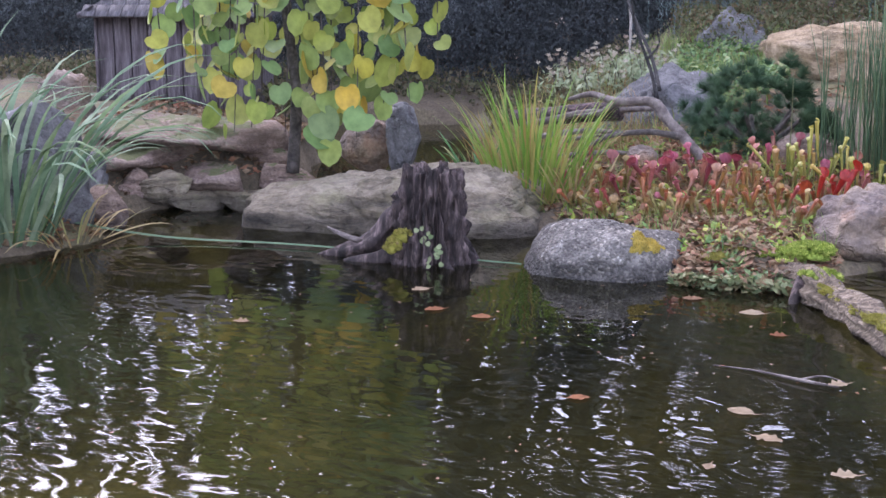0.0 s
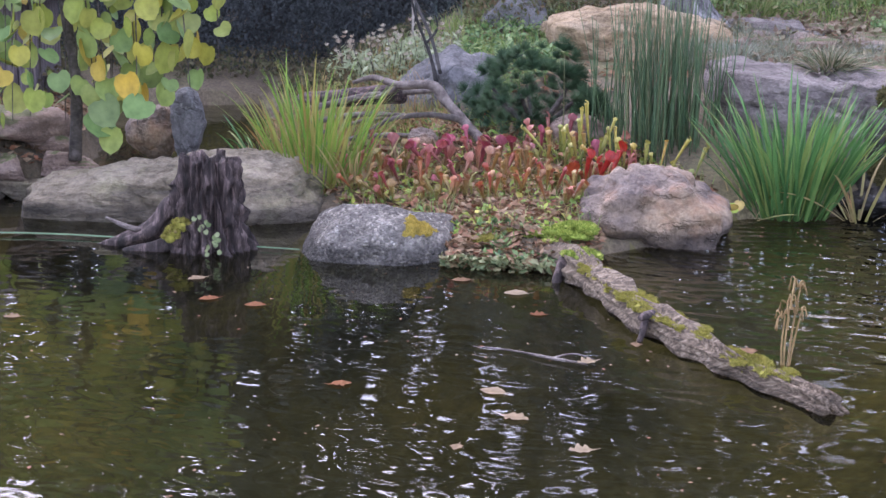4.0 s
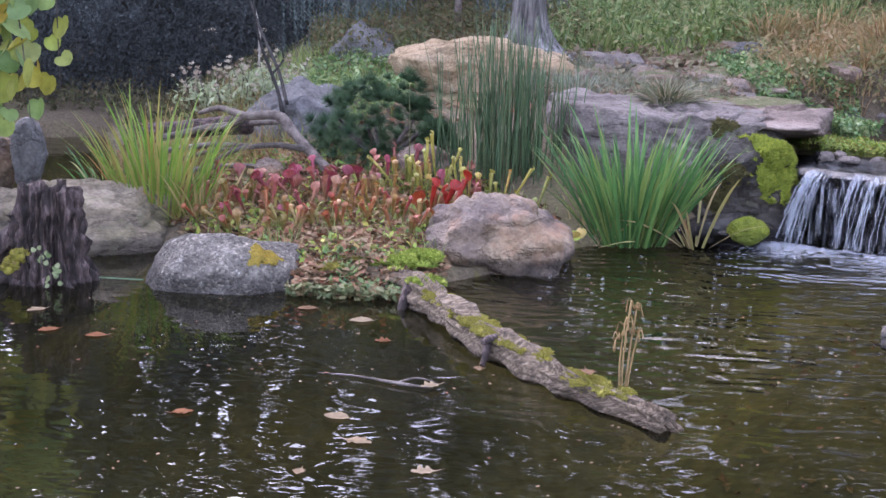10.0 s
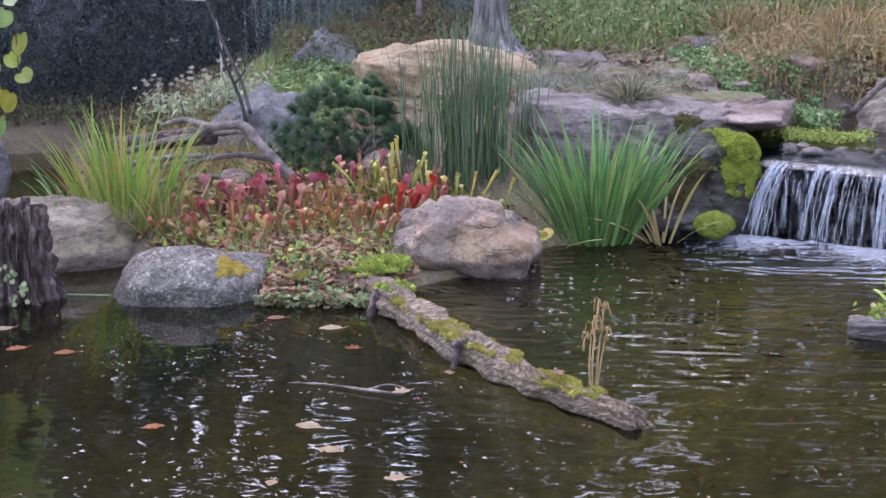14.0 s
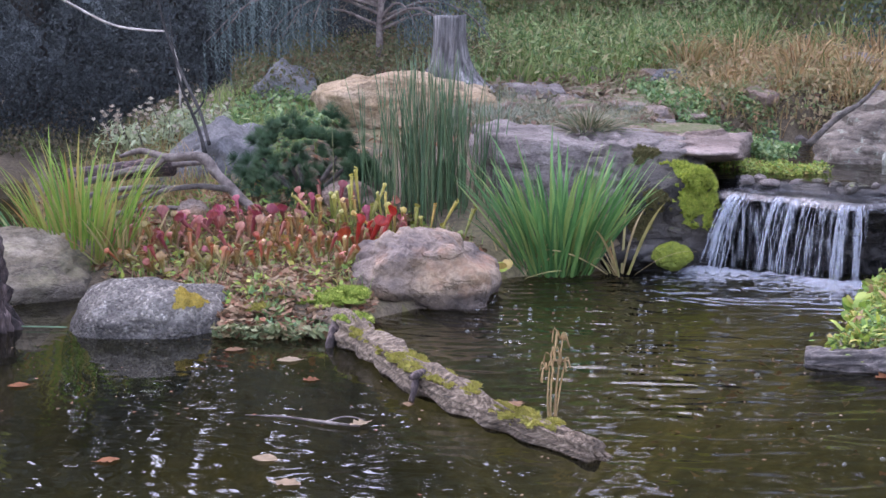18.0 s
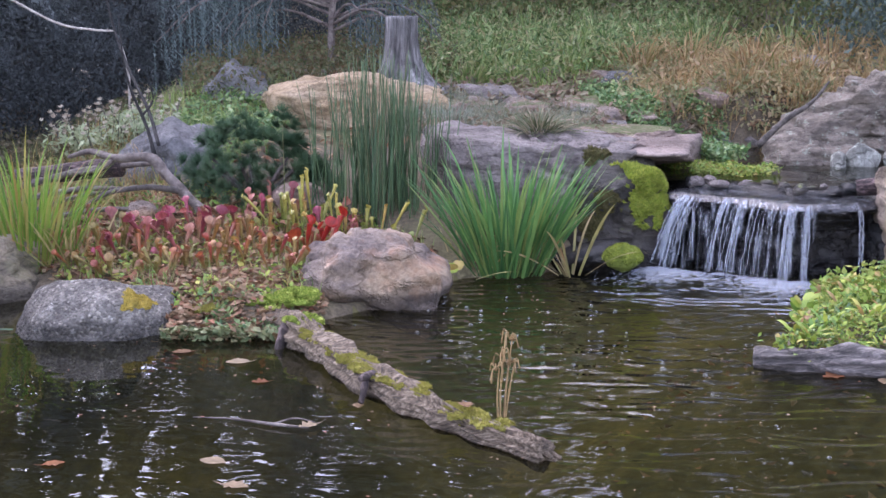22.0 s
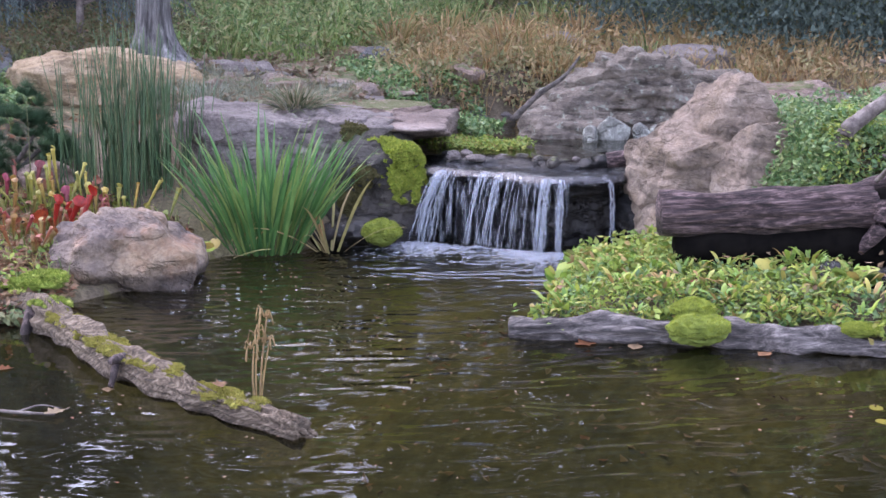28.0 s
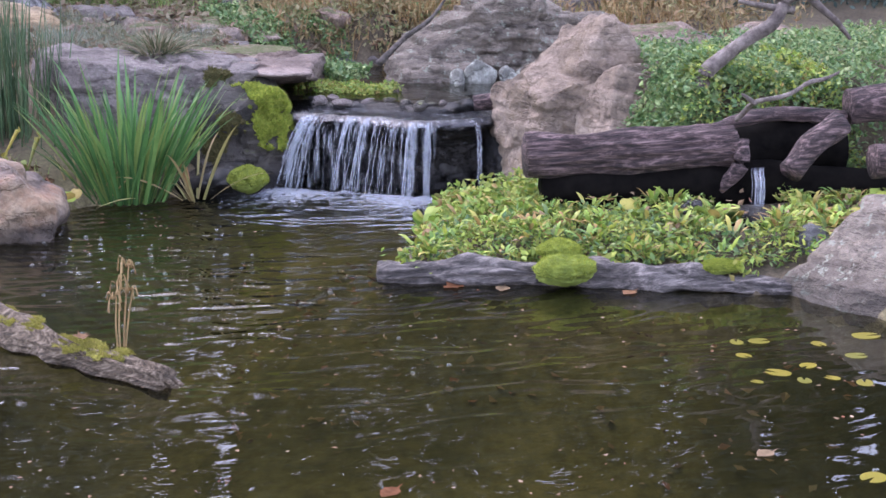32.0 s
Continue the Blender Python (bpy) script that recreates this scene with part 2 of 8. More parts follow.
def bed_mat():
    m, n, l, b = mat("pond_mud", 0.95)
    broad = tex(n, l, "noise", 0.8, 5, 0.6)
    col = ramp(n, l, broad.outputs["Fac"], [(0.36, (0.055, 0.054, 0.022)), (0.52, (0.135, 0.125, 0.05)), (0.68, (0.22, 0.195, 0.09))]).outputs[0]
    fine = tex(n, l, "noise", 14, 5, 0.75)
    fr = ramp(n, l, fine.outputs["Fac"], [(0.3, (0.5, 0.5, 0.5)), (0.7, (1.4, 1.3, 1.2))])
    col = blend(n, l, 0.9, col, fr.outputs[0], "MULTIPLY")
    # mud colour darkens with depth, in place of light lost in deep water
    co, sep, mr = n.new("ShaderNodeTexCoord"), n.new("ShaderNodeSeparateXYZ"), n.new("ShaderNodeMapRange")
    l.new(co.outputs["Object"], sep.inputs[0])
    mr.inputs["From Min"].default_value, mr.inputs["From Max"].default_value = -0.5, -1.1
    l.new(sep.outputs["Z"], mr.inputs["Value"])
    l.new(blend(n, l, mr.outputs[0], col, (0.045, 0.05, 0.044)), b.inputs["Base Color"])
    return m


def water_mat(name, tint, ripple, scale, stretch, open_water=False):
    """Clear tinted water: mirror by Fresnel over a see-through body, ripples as fine relief."""
    m = bpy.data.materials.new(name)
    m.use_nodes = True
    n, l = m.node_tree.nodes, m.node_tree.links
    n.remove(n["Principled BSDF"])
    w1 = tex(n, l, "noise", scale, 0, 0.4, stretch)
    w2 = tex(n, l, "noise", scale * 0.36, 0, 0.4, stretch)
    add = n.new("ShaderNodeMath")
    add.operation = "MULTIPLY_ADD"
    l.new(w2.outputs["Fac"], add.inputs[0])
    add.inputs[1].default_value = 1.5
    l.new(w1.outputs["Fac"], add.inputs[2])
    out = add.outputs[0]
    if open_water:
        # calm along the far bank, livelier in the open and below the waterfall
        co, sep = n.new("ShaderNodeTexCoord"), n.new("ShaderNodeSeparateXYZ")
        l.new(co.outputs["Object"], sep.inputs[0])
        far = n.new("ShaderNodeMapRange")
        far.inputs["From Min"].default_value, far.inputs["From Max"].default_value = 5.9, 3.2
        far.inputs["To Min"].default_value, far.inputs["To Max"].default_value = 0.20, 0.40
        l.new(sep.outputs["Y"], far.inputs["Value"])
        dist = n.new("ShaderNodeVectorMath")
        dist.operation = "DISTANCE"
        dist.inputs[1].default_value = (1.75, 6.75, 0)
        l.new(co.outputs["Object"], dist.inputs[0])
        near = n.new("ShaderNodeMapRange")
        near.inputs["From Min"].default_value, near.inputs["From Max"].default_value = 4.1, 0.1
        near.inputs["To Min"].default_value, near.inputs["To Max"].default_value = 0.0, 4.6
        l.new(dist.outputs["Value"], near.inputs["Value"])
        shelter = n.new("ShaderNodeMapRange")
        shelter.inputs["From Min"].default_value, shelter.inputs["From Max"].default_value = 1.0, 2.1
        shelter.inputs["To Min"].default_value, shelter.inputs["To Max"].default_value = 1.0, 0.2
        l.new(sep.outputs["X"], shelter.inputs["Value"])
        # but lively right under the fall itself
        lee = n.new("ShaderNodeMapRange")
        lee.inputs["From Min"].default_value, lee.inputs["From Max"].default_value = 1.2, 0.5
        l.new(dist.outputs["Value"], lee.inputs["Value"])
        reach = n.new("ShaderNodeMath")
        reach.operation = "MAXIMUM"
        l.new(shelter.outputs[0], reach.inputs[0])
        l.new(lee.outputs[0], reach.inputs[1])
        # the fallen log keeps the waves out of the western basin
        calm = n.new("ShaderNodeMapRange")
        calm.inputs["From Min"].default_value, calm.inputs["From Max"].default_value = -0.5, 0.35
        l.new(sep.outputs["X"], calm.inputs["Value"])
        kept_up = n.new("ShaderNodeMath")
        kept_up.operation = "MULTIPLY"
        l.new(near.outputs[0], kept_up.inputs[0])
        l.new(calm.outputs[0], kept_up.inputs[1])
        lively = n.new("ShaderNodeMath")
        lively.operation = "MULTIPLY"
        l.new(kept_up.outputs[0], lively.inputs[0])
        l.new(reach.outputs[0], lively.inputs[1])
        # rings running out from the foot of the fall
        sway = n.new("ShaderNodeMath")
        sway.operation = "MULTIPLY_ADD"
        l.new(w2.outputs["Fac"], sway.inputs[0])
        sway.inputs[1].default_value = 0.34
        l.new(dist.outputs["Value"], sway.inputs[2])
        turns = n.new("ShaderNodeMath")
        turns.operation = "MULTIPLY"
        l.new(sway.outputs[0], turns.inputs[0])
        turns.inputs[1].default_value = 52.0
        ring = n.new("ShaderNodeMath")
        ring.operation = "SINE"
        l.new(turns.outputs[0], ring.inputs[0])
        joined = n.new("ShaderNodeMath")
        joined.operation = "MULTIPLY_ADD"
        l.new(ring.outputs[0], joined.inputs[0])
        joined.inputs[1].default_value = 0.15
        l.new(out, joined.inputs[2])
        out = joined.outputs[0]
        big = n.new("ShaderNodeMath")
        big.operation = "MAXIMUM"
        l.new(far.outputs[0], big.inputs[0])
        l.new(lively.outputs[0], big.inputs[1])
        gust = tex(n, l, "noise", 1.1, 2, 0.5)
        gr = n.new("ShaderNodeMapRange")
        gr.inputs["From Min"].default_value, gr.inputs["From Max"].default_value = 0.35, 0.65
        gr.inputs["To Min"].default_value, gr.inputs["To Max"].default_value = 0.35, 1.25
        l.new(gust.outputs["Fac"], gr.inputs["Value"])
        m1, m2 = n.new("ShaderNodeMath"), n.new("ShaderNodeMath")
        m1.operation = m2.operation = "MULTIPLY"
        l.new(big.outputs[0], m1.inputs[0])
        l.new(gr.outputs[0], m1.inputs[1])
        l.new(m1.outputs[0], m2.inputs[0])
        l.new(out, m2.inputs[1])
        out = m2.outputs[0]
    bp = n.new("ShaderNodeBump")
    bp.inputs["Strength"].default_value, bp.inputs["Distance"].default_value = 1.0, ripple
    l.new(out, bp.inputs["Height"])
    gl, tp, fr, mix = n.new("ShaderNodeBsdfGlossy"), n.new("ShaderNodeBsdfTransparent"), n.new("ShaderNodeFresnel"), n.new("ShaderNodeMixShader")
    gl.inputs["Roughness"].default_value = 0.015
    tp.inputs["Color"].default_value = (*tint, 1)
    fr.inputs["IOR"].default_value = 1.44
    l.new(bp.outputs[0], gl.inputs["Normal"])
    l.new(bp.outputs[0], fr.inputs["Normal"])
    l.new(fr.outputs[0], mix.inputs[0])
    # fine silt hanging in the water
    silt, body = n.new("ShaderNodeBsdfDiffuse"), n.new("ShaderNodeMixShader")
    silt.inputs["Color"].default_value = (0.11, 0.115, 0.062, 1)
    body.inputs[0].default_value = 0.032
    l.new(tp.outputs[0], body.inputs[1])
    l.new(silt.outputs[0], body.inputs[2])
    l.new(body.outputs[0], mix.inputs[1])
    l.new(gl.outputs[0], mix.inputs[2])
    l.new(mix.outputs[0], n["Material Output"].inputs["Surface"])
    return m


# ---- mesh helpers ----
def link_mesh(name, verts, faces, material, parent=None, label="", smooth=True):
    me = bpy.data.meshes.new(name)
    me.from_pydata([tuple(v) for v in verts], [], faces)
    me.materials.append(material)
    if smooth:
        me.polygons.foreach_set("use_smooth", [True] * len(me.polygons))
    ob = new(name, me)
    if parent:
        ob.parent = parent
    if label:
        ob["label"] = label
    return ob


def part(name, bm, material, parent, label=""):
    me = bpy.data.meshes.new(name)
    bm.to_mesh(me)
    bm.free()
    me.materials.append(material)
    me.polygons.foreach_set("use_smooth", [True] * len(me.polygons))
    ob = new(name, me)
    ob.parent = parent
    if label:
        ob["label"] = label
    return ob


def shared(name, me, parent, m, label=""):
    """One more object on a shared mesh, placed in its parent's space."""
    ob = new(name, me)
    ob.parent = parent
    ob.matrix_local = m
    if label:
        ob["label"] = label
    return ob


def thing(name, loc, label, category, group="", kind="", rz=0):
    ob = new(name)
    ob.empty_display_size = 0.1
    ob.matrix_world = pose(*loc, 0, 0, rz)
    return tagged(ob, label, category, group, kind)


def tube(path, radii, sides=10, rough=0.0, seed=0, caps=True, ridges=0):
    """Vertices and faces of a bent tapered tube; rough and ridges make bark."""
    path = [Vector(p) for p in path]
    verts, faces = [], []
    up = Vector((0, 0, 1))
    for i, p in enumerate(path):
        d = (path[min(i + 1, len(path) - 1)] - path[max(i - 1, 0)]).normalized()
        side = d.cross(up if abs(d.z) < 0.95 else Vector((1, 0, 0))).normalized()
        top = side.cross(d)
        for k in range(sides):
            a = 2 * math.pi * k / sides
            r = radii[i]
            q = p + side * math.cos(a) * r + top * math.sin(a) * r
            if rough:
                r *= 1 + rough * noise.noise(q * (0.35 / max(radii[0], 0.01)) + Vector((seed, 0, 0))) + ridges * noise.noise(Vector((k * 1.7 + seed, i * 0.08, 0)))
                q = p + side * math.cos(a) * r + top * math.sin(a) * r
            verts.append(q)
    for i in range(len(path) - 1):
        for k in range(sides):
            a, b = i * sides + k, i * sides + (k + 1) % sides
            faces.append((a, b, b + sides, a + sides))
    if caps:
        faces.append(tuple(range(sides))[::-1])
        faces.append(tuple(range(len(verts) - sides, len(verts))))
    return verts, faces


def spline(points, n):
    """Catmull-Rom through the points, n steps a span."""
    p = [Vector(q) for q in points]
    p = [p[0] * 2 - p[1]] + p + [p[-1] * 2 - p[-2]]
    out = []
    for i in range(1, len(p) - 2):
        for k in range(n):
            t = k / n
            out.append(0.5 * (2 * p[i] + (p[i + 1] - p[i - 1]) * t + (2 * p[i - 1] - 5 * p[i] + 4 * p[i + 1] - p[i + 2]) * t * t + (3 * p[i] - p[i - 1] - 3 * p[i + 1] + p[i + 2]) * t ** 3))
    return out + [p[-2]]


def lerp_list(values, n):
    x = np.linspace(0, len(values) - 1, n)
    return [float(v) for v in np.interp(x, range(len(values)), values)]


def rock(name, loc, dims, material, label, seed, rz=0, facets=7, cut=(0.62, 0.9), strata=0.0, layers=6, lump=0.12, sub=5, taper=0.0, lean=(0, 0), group="", rx=0, ry=0, category="rock", flat=0.0):
    """A stone: a ball cut by planes, bedded in layers, roughened at three scales."""
    rnd = random.Random(seed)
    bm = bmesh.new()
    bmesh.ops.create_icosphere(bm, subdivisions=sub, radius=1)
    planes = []
    for _ in range(facets):
        d = Vector((rnd.gauss(0, 1), rnd.gauss(0, 1), rnd.gauss(0, 0.12 if flat else 0.8))).normalized()
        planes.append((d, rnd.uniform(*cut)))
    off = Vector((seed * 3.7, seed * 1.3, 0))
    size = Vector(dims)
    for v in bm.verts:
        p = v.co.copy()
        for d, c in planes:
            e = p.dot(d) - c
            if e > 0:
                p -= d * e * 0.97
        if flat:
            p.z = max(-flat, min(flat, p.z)) / flat
        if strata:
            z = p.z * layers + 0.8 * noise.noise(p * 1.3 + off)
            f = z - math.floor(z)
            s = (min(f / 0.25, 1) - 0.5) * strata * (0.6 + 0.8 * noise.noise(Vector((math.floor(z), p.x * 1.5, p.y * 1.5)) + off))
            p.x *= 1 + s
            p.y *= 1 + s
        k = 1 - taper * max(0, p.z + 0.15) * 0.95
        p.x, p.y = p.x * k + lean[0] * (p.z + 1) * 0.5, p.y * k + lean[1] * (p.z + 1) * 0.5
        w = Vector((p.x * size.x, p.y * size.y, p.z * size.z))
        q = w + off
        m = min(size)
        d = noise.noise(q * (0.9 / m)) * lump * 0.6 + noise.noise(q * (2.6 / m)) * lump * 0.4 + noise.noise(q * (7 / m)) * lump * 0.16 + noise.noise(q * (17 / m)) * lump * 0.06
        crease = abs(noise.noise(Vector((q.x * 1.3, q.y * 1.3, q.z * (3.5 if strata else 1.6))) * (1.0 / m)))
        d -= lump * 0.55 * max(0, 0.16 - crease) / 0.16
        v.co = w + p.normalized() * d * m
    me = bpy.data.meshes.new(name)
    bm.to_mesh(me)
    bm.free()
    me.materials.append(material)
    me.polygons.foreach_set("use_smooth", [True] * len(me.polygons))
    ob = new(name, me)
    ob.matrix_world = pose(*loc, rx, ry, rz)
    return tagged(ob, label, category, group)


def boulder(name, loc, faces, material, label, seed, soft=11, beds=0.0, gap=0.06, tilt=(0.0, 0.0), lump=0.05, pits=0.012, sub=6, crag=0.045, category="rock"):
    """A boulder of broad cleaved faces: each set of faces (normal, distance) is one convex mass, the masses grown together, weathered along its beds."""
    sets = faces if isinstance(faces[0], list) else [faces]
    sets = [[(Vector(f[:3]).normalized(), f[3] / Vector(f[:3]).length) for f in group] for group in sets]
    bm = bmesh.new()
    bmesh.ops.create_icosphere(bm, subdivisions=sub, radius=1)
    off = Vector((seed * 3.7, seed * 1.9, seed * 0.7))
    for v in bm.verts:
        d = v.co.normalized()
        r = max(sum((max(n.dot(d), 0) / c) ** soft for n, c in group) ** (-1 / soft) for group in sets)
        p = d * r
        q = p + off
        out = lump * (0.6 * noise.noise(q * 2.6) + 0.4 * noise.noise(q * 6.5)) + pits * (noise.noise(q * 15) + 0.55 * noise.noise(q * 34) + 0.3 * noise.noise(q * 70))
        w = q + 0.05 * noise.noise_vector(q * 7)
        out += crag * (0.30 - abs(noise.noise(w * 3.4)) * 1.6) + crag * 0.55 * (abs(noise.noise(w * 8.1)) * 1.8 - 0.35)
        crease = abs(noise.noise(Vector((q.x * 2.2, q.y * 2.2, q.z * (5.0 if beds else 2.6)))))
        out -= pits * 2.2 * max(0, 0.10 - crease) / 0.10
        if beds:
            h = (p.z + tilt[0] * p.x + tilt[1] * p.y) / gap + 1.1 * noise.noise(q * 2.3)
            k, f = math.floor(h), h - math.floor(h)
            out += beds * (noise.noise(Vector((k * 3.1, q.x * 1.7, q.y * 1.7))) - 0.8 * max(0, 0.16 - f) / 0.16)
        v.co = p + d * out
    me = bpy.data.meshes.new(name)
    bm.to_mesh(me)
    bm.free()
    me.materials.append(material)
    me.polygons.foreach_set("use_smooth", [True] * len(me.polygons))
    ob = new(name, me)
    ob.matrix_world = pose(*loc)
    return tagged(ob, label, category)


# ---- ground: one sheet from the pond bed to the horizon ----
SHORE = [(-9, -6), (-9, 2), (-5.6, 4.2), (-3.85, 5.35), (-3.55, 5.85), (-3.8, 6.45), (-3.62, 6.86), (-3.2, 7.0), (-3.3, 7.4), (-3.45, 8.4), (-4.3, 10.2), (-3.0, 10.6), (-2.5, 9.0),
         (-1.9, 7.4), (-1.75, 6.7), (-1.45, 6.4), (-1.0, 6.05), (-0.85, 5.8), (-0.38, 5.74), (-0.25, 6.05), (0.2, 6.6), (0.4, 6.97), (0.95, 7.15), (1.30, 7.3), (1.52, 7.62),
         (2.68, 7.1), (2.3, 6.72), (2.10, 6.45), (1.75, 5.74), (1.55, 5.26), (2.16, 5.06), (2.95, 4.62), (3.1, 4.2), (3.6, 3.6), (5.5, 2.2), (8, -1), (8, -6)]


def shore_distance(x, y):
    """Metres from the shoreline, positive on land."""
    d = np.full(x.shape, 1e9)
    inside = np.zeros(x.shape, bool)
    for (ax, ay), (bx, by) in zip(SHORE, SHORE[1:] + SHORE[:1]):
        t = np.clip(((x - ax) * (bx - ax) + (y - ay) * (by - ay)) / ((bx - ax) ** 2 + (by - ay) ** 2), 0, 1)
        d = np.minimum(d, np.hypot(x - ax - t * (bx - ax), y - ay - t * (by - ay)))
        cross = (ay > y) != (by > y)
        inside ^= cross & (x < (bx - ax) * (y - ay) / (by - ay + 1e-12) + ax)
    return np.where(inside, -d, d)


def step(a, b, v):
    t = np.clip((v - a) / (b - a), 0, 1)
    return t * t * (3 - 2 * t)


def height(x, y):
    x, y = np.asarray(x, float), np.asarray(y, float)
    d = shore_distance(x, y)
    land = 0.03 + 0.09 * step(0, 0.3, d) + 0.06 * step(0.2, 1.0, d)
    east = step(-0.3, 0.4, x)
    rise = east * (0.40 * step(6.9, 8.4, y) + 0.22 * step(8.4, 10.5, y)) + (1 - east) * (0.12 * step(7.0, 7.9, y) + 0.26 * step(7.7, 9.1, y) + 0.2 * step(9, 10.5, y))
    hill = step(-2.7, -1.0, x) * (rise + 0.55 * step(10, 16, y) + 1.2 * step(15, 40, y))
    hill += (step(2.2, 3.2, x) * 0.10 * step(5.4, 6.4, y) + 0.36 * step(2.88, 3.12, x) * step(5.6, 5.85, y)) * (1 - step(6.9, 8.4, y))
    bank = step(2.7, 3.4, -x)
    land = land + hill + bank * 0.15 * step(6.2, 7.2, y) * (1 - step(9, 12, y))
    islet = step(1.5, 2.2, x) * step(4.9, 5.9, y) * (1 - step(6.2, 6.9, y) * (1 - step(2.3, 2.8, x)))
    land = land + islet * (0.0 - 0.05 * (1 - step(0.15, 0.8, d)))
    pool = 1 - step(0.75, 1.15, np.sqrt(((x - 2.5) / 1.1) ** 2 + ((y - 8.1) / 1.15) ** 2))
    land = land * (1 - pool) + pool * np.minimum(land, 0.33)
    rear = step(-2, -6, y) * 0.5
    bed = -0.5 * step(0, 1.0, -d) - 0.04 - 0.8 * step(0.0, 1.2, -d) * step(0.45, -0.45, x + 0.45 * (4.9 - y) + 0.15 * np.sin(y * 2.1)) * step(-2.3, -1.3, x) - 0.6 * step(1.3, 2.2, x) * step(4.3, 3.3, y)
    bump_z = 0.03 * np.sin(x * 3.1 + 1.3 * np.sin(y * 2.3)) * np.cos(y * 2.7 + np.sin(x * 1.9))
    return np.where(d > 0, land + bump_z * step(0.1, 0.5, d), bed) + rear


def ground_z(x, y):
    return float(height(np.array([x]), np.array([y]))[0])


def spaced(inner_a, inner_b, stepsize, far):
    core = np.arange(inner_a, inner_b, stepsize)
    grow = np.cumsum(stepsize * 1.25 ** np.arange(1, 60))
    grow = grow[grow < far]
    return np.concatenate([inner_a - grow[::-1], core, core[-1] + grow])


def build_ground():
    xs, ys = spaced(-5.5, 5.0, 0.07, 700), spaced(2.6, 11.5, 0.07, 700)
    gx, gy = np.meshgrid(xs, ys)
    gz = height(gx, gy)
    deep = shore_distance(gx, gy) < -0.12
    for _ in range(70):
        soft_z = gz.copy()
        soft_z[1:-1, 1:-1] = (gz[1:-1, 1:-1] * 2 + gz[:-2, 1:-1] + gz[2:, 1:-1] + gz[1:-1, :-2] + gz[1:-1, 2:]) / 6
        gz = np.where(deep, soft_z, gz)
    verts = np.stack([gx.ravel(), gy.ravel(), gz.ravel()], 1)
    w = len(xs)
    a = (np.arange(len(ys) - 1)[:, None] * w + np.arange(w - 1)[None]).ravel()
    faces = np.stack([a, a + 1, a + w + 1, a + w], 1)
    ob = link_mesh("ground", verts.tolist(), faces.tolist(), ground_mat())
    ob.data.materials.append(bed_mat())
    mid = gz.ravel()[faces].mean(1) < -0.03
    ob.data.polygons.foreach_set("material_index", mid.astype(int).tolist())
    return tagged(ob, "brown garden soil with leaf litter, muddy pond bed below", "ground", kind="structure")


build_ground()
WATER = water_mat("pond_water", (0.56, 0.55, 0.38), 0.0058, 9.5, (0.8, 1.7, 1.0), True)
POOL_WATER = water_mat("upper_pool_water", (0.5, 0.5, 0.42), 0.004, 9.0, (1.0, 1.5, 1.0))


def sheet(name, x0, x1, y0, y1, z, nx, ny, material, label):
    xs, ys = np.linspace(x0, x1, nx), np.linspace(y0, y1, ny)
    verts = [(x, y, z) for y in ys for x in xs]
    faces = [(j * nx + i, j * nx + i + 1, (j + 1) * nx + i + 1, (j + 1) * nx + i) for j in range(ny - 1) for i in range(nx - 1)]
    return tagged(link_mesh(name, verts, faces, material), label, "water", kind="structure")


sheet("water_pond", -12, 10, -8, 10.9, 0.0, 30, 30, WATER, "dark rippled pond water with a brown bed showing")
sheet("water_upper_pool", 1.55, 3.4, 7.55, 9.3, 0.412, 20, 20, POOL_WATER, "shallow stream pool above the waterfall")

# ---- boulders round the pond ----
boulder("granite_boulder", (-1.21, 6.02, -0.01), [(0.02, -0.2, 1, 0.245), (0, 0.45, 0.9, 0.21), (-0.38, -0.1, 0.92, 0.255), (0.34, -0.1, 0.93, 0.255), (-0.85, -0.1, 0.5, 0.31), (0.62, -0.1, 0.78, 0.275), (1, 0, 0.2, 0.36), (-1, -0.1, 0.1, 0.375), (0, -0.8, 0.5, 0.26), (0, -1, 0.1, 0.29), (0, 1, 0.3, 0.3), (-0.6, -0.7, 0.3, 0.32), (0.6, -0.7, 0.3, 0.31), (0, 0, -1, 0.25)], GREY_ROCK, "rounded grey granite boulder with pale lichen in the water", 3, 13, lump=0.03, pits=0.006, crag=0.02)
boulder("long_boulder", (-2.35, 6.75, 0.02), [(-0.17, -0.15, 0.98, 0.245), (-0.1, 0.5, 0.87, 0.24), (0.65, -0.15, 0.76, 0.50), (-1, -0.2, 0.35, 0.80), (1, -0.1, 0.1, 0.78), (0.1, -0.5, 0.86, 0.31), (0.05, -0.85, 0.5, 0.34), (0, -1, 0, 0.40), (0.5, -0.85, 0.3, 0.54), (0, 1, 0.2, 0.4), (0, 0, -1, 0.3)], OLIVE_ROCK, "long olive-grey boulder sloping into the pond", 5, 20, beds=0.016, gap=0.075, tilt=(-0.2, 0.3), lump=0.06, pits=0.008)
boulder("tan_boulder", (-0.05, 6.5, 0.10), [(0.02, -0.22, 1, 0.225), (0.05, 0.5, 0.87, 0.19), (-1, -0.15, 0.1, 0.36), (-0.63, -0.15, 0.78, 0.235), (0.62, -0.1, 0.78, 0.26), (1, -0.1, -0.25, 0.37), (0.1, -0.9, 0.25, 0.27), (-0.6, -0.75, 0.2, 0.33), (0.6, -0.7, -0.05, 0.34), (0, -0.8, -0.5, 0.25), (0, 1, 0.1, 0.28), (0, 0, -1, 0.3)], TAN_ROCK, "angular tan and rust quartz boulder at the water's edge", 11, 24, beds=0.012, gap=0.05, tilt=(0.5, 0.3), lump=0.05, pits=0.011)
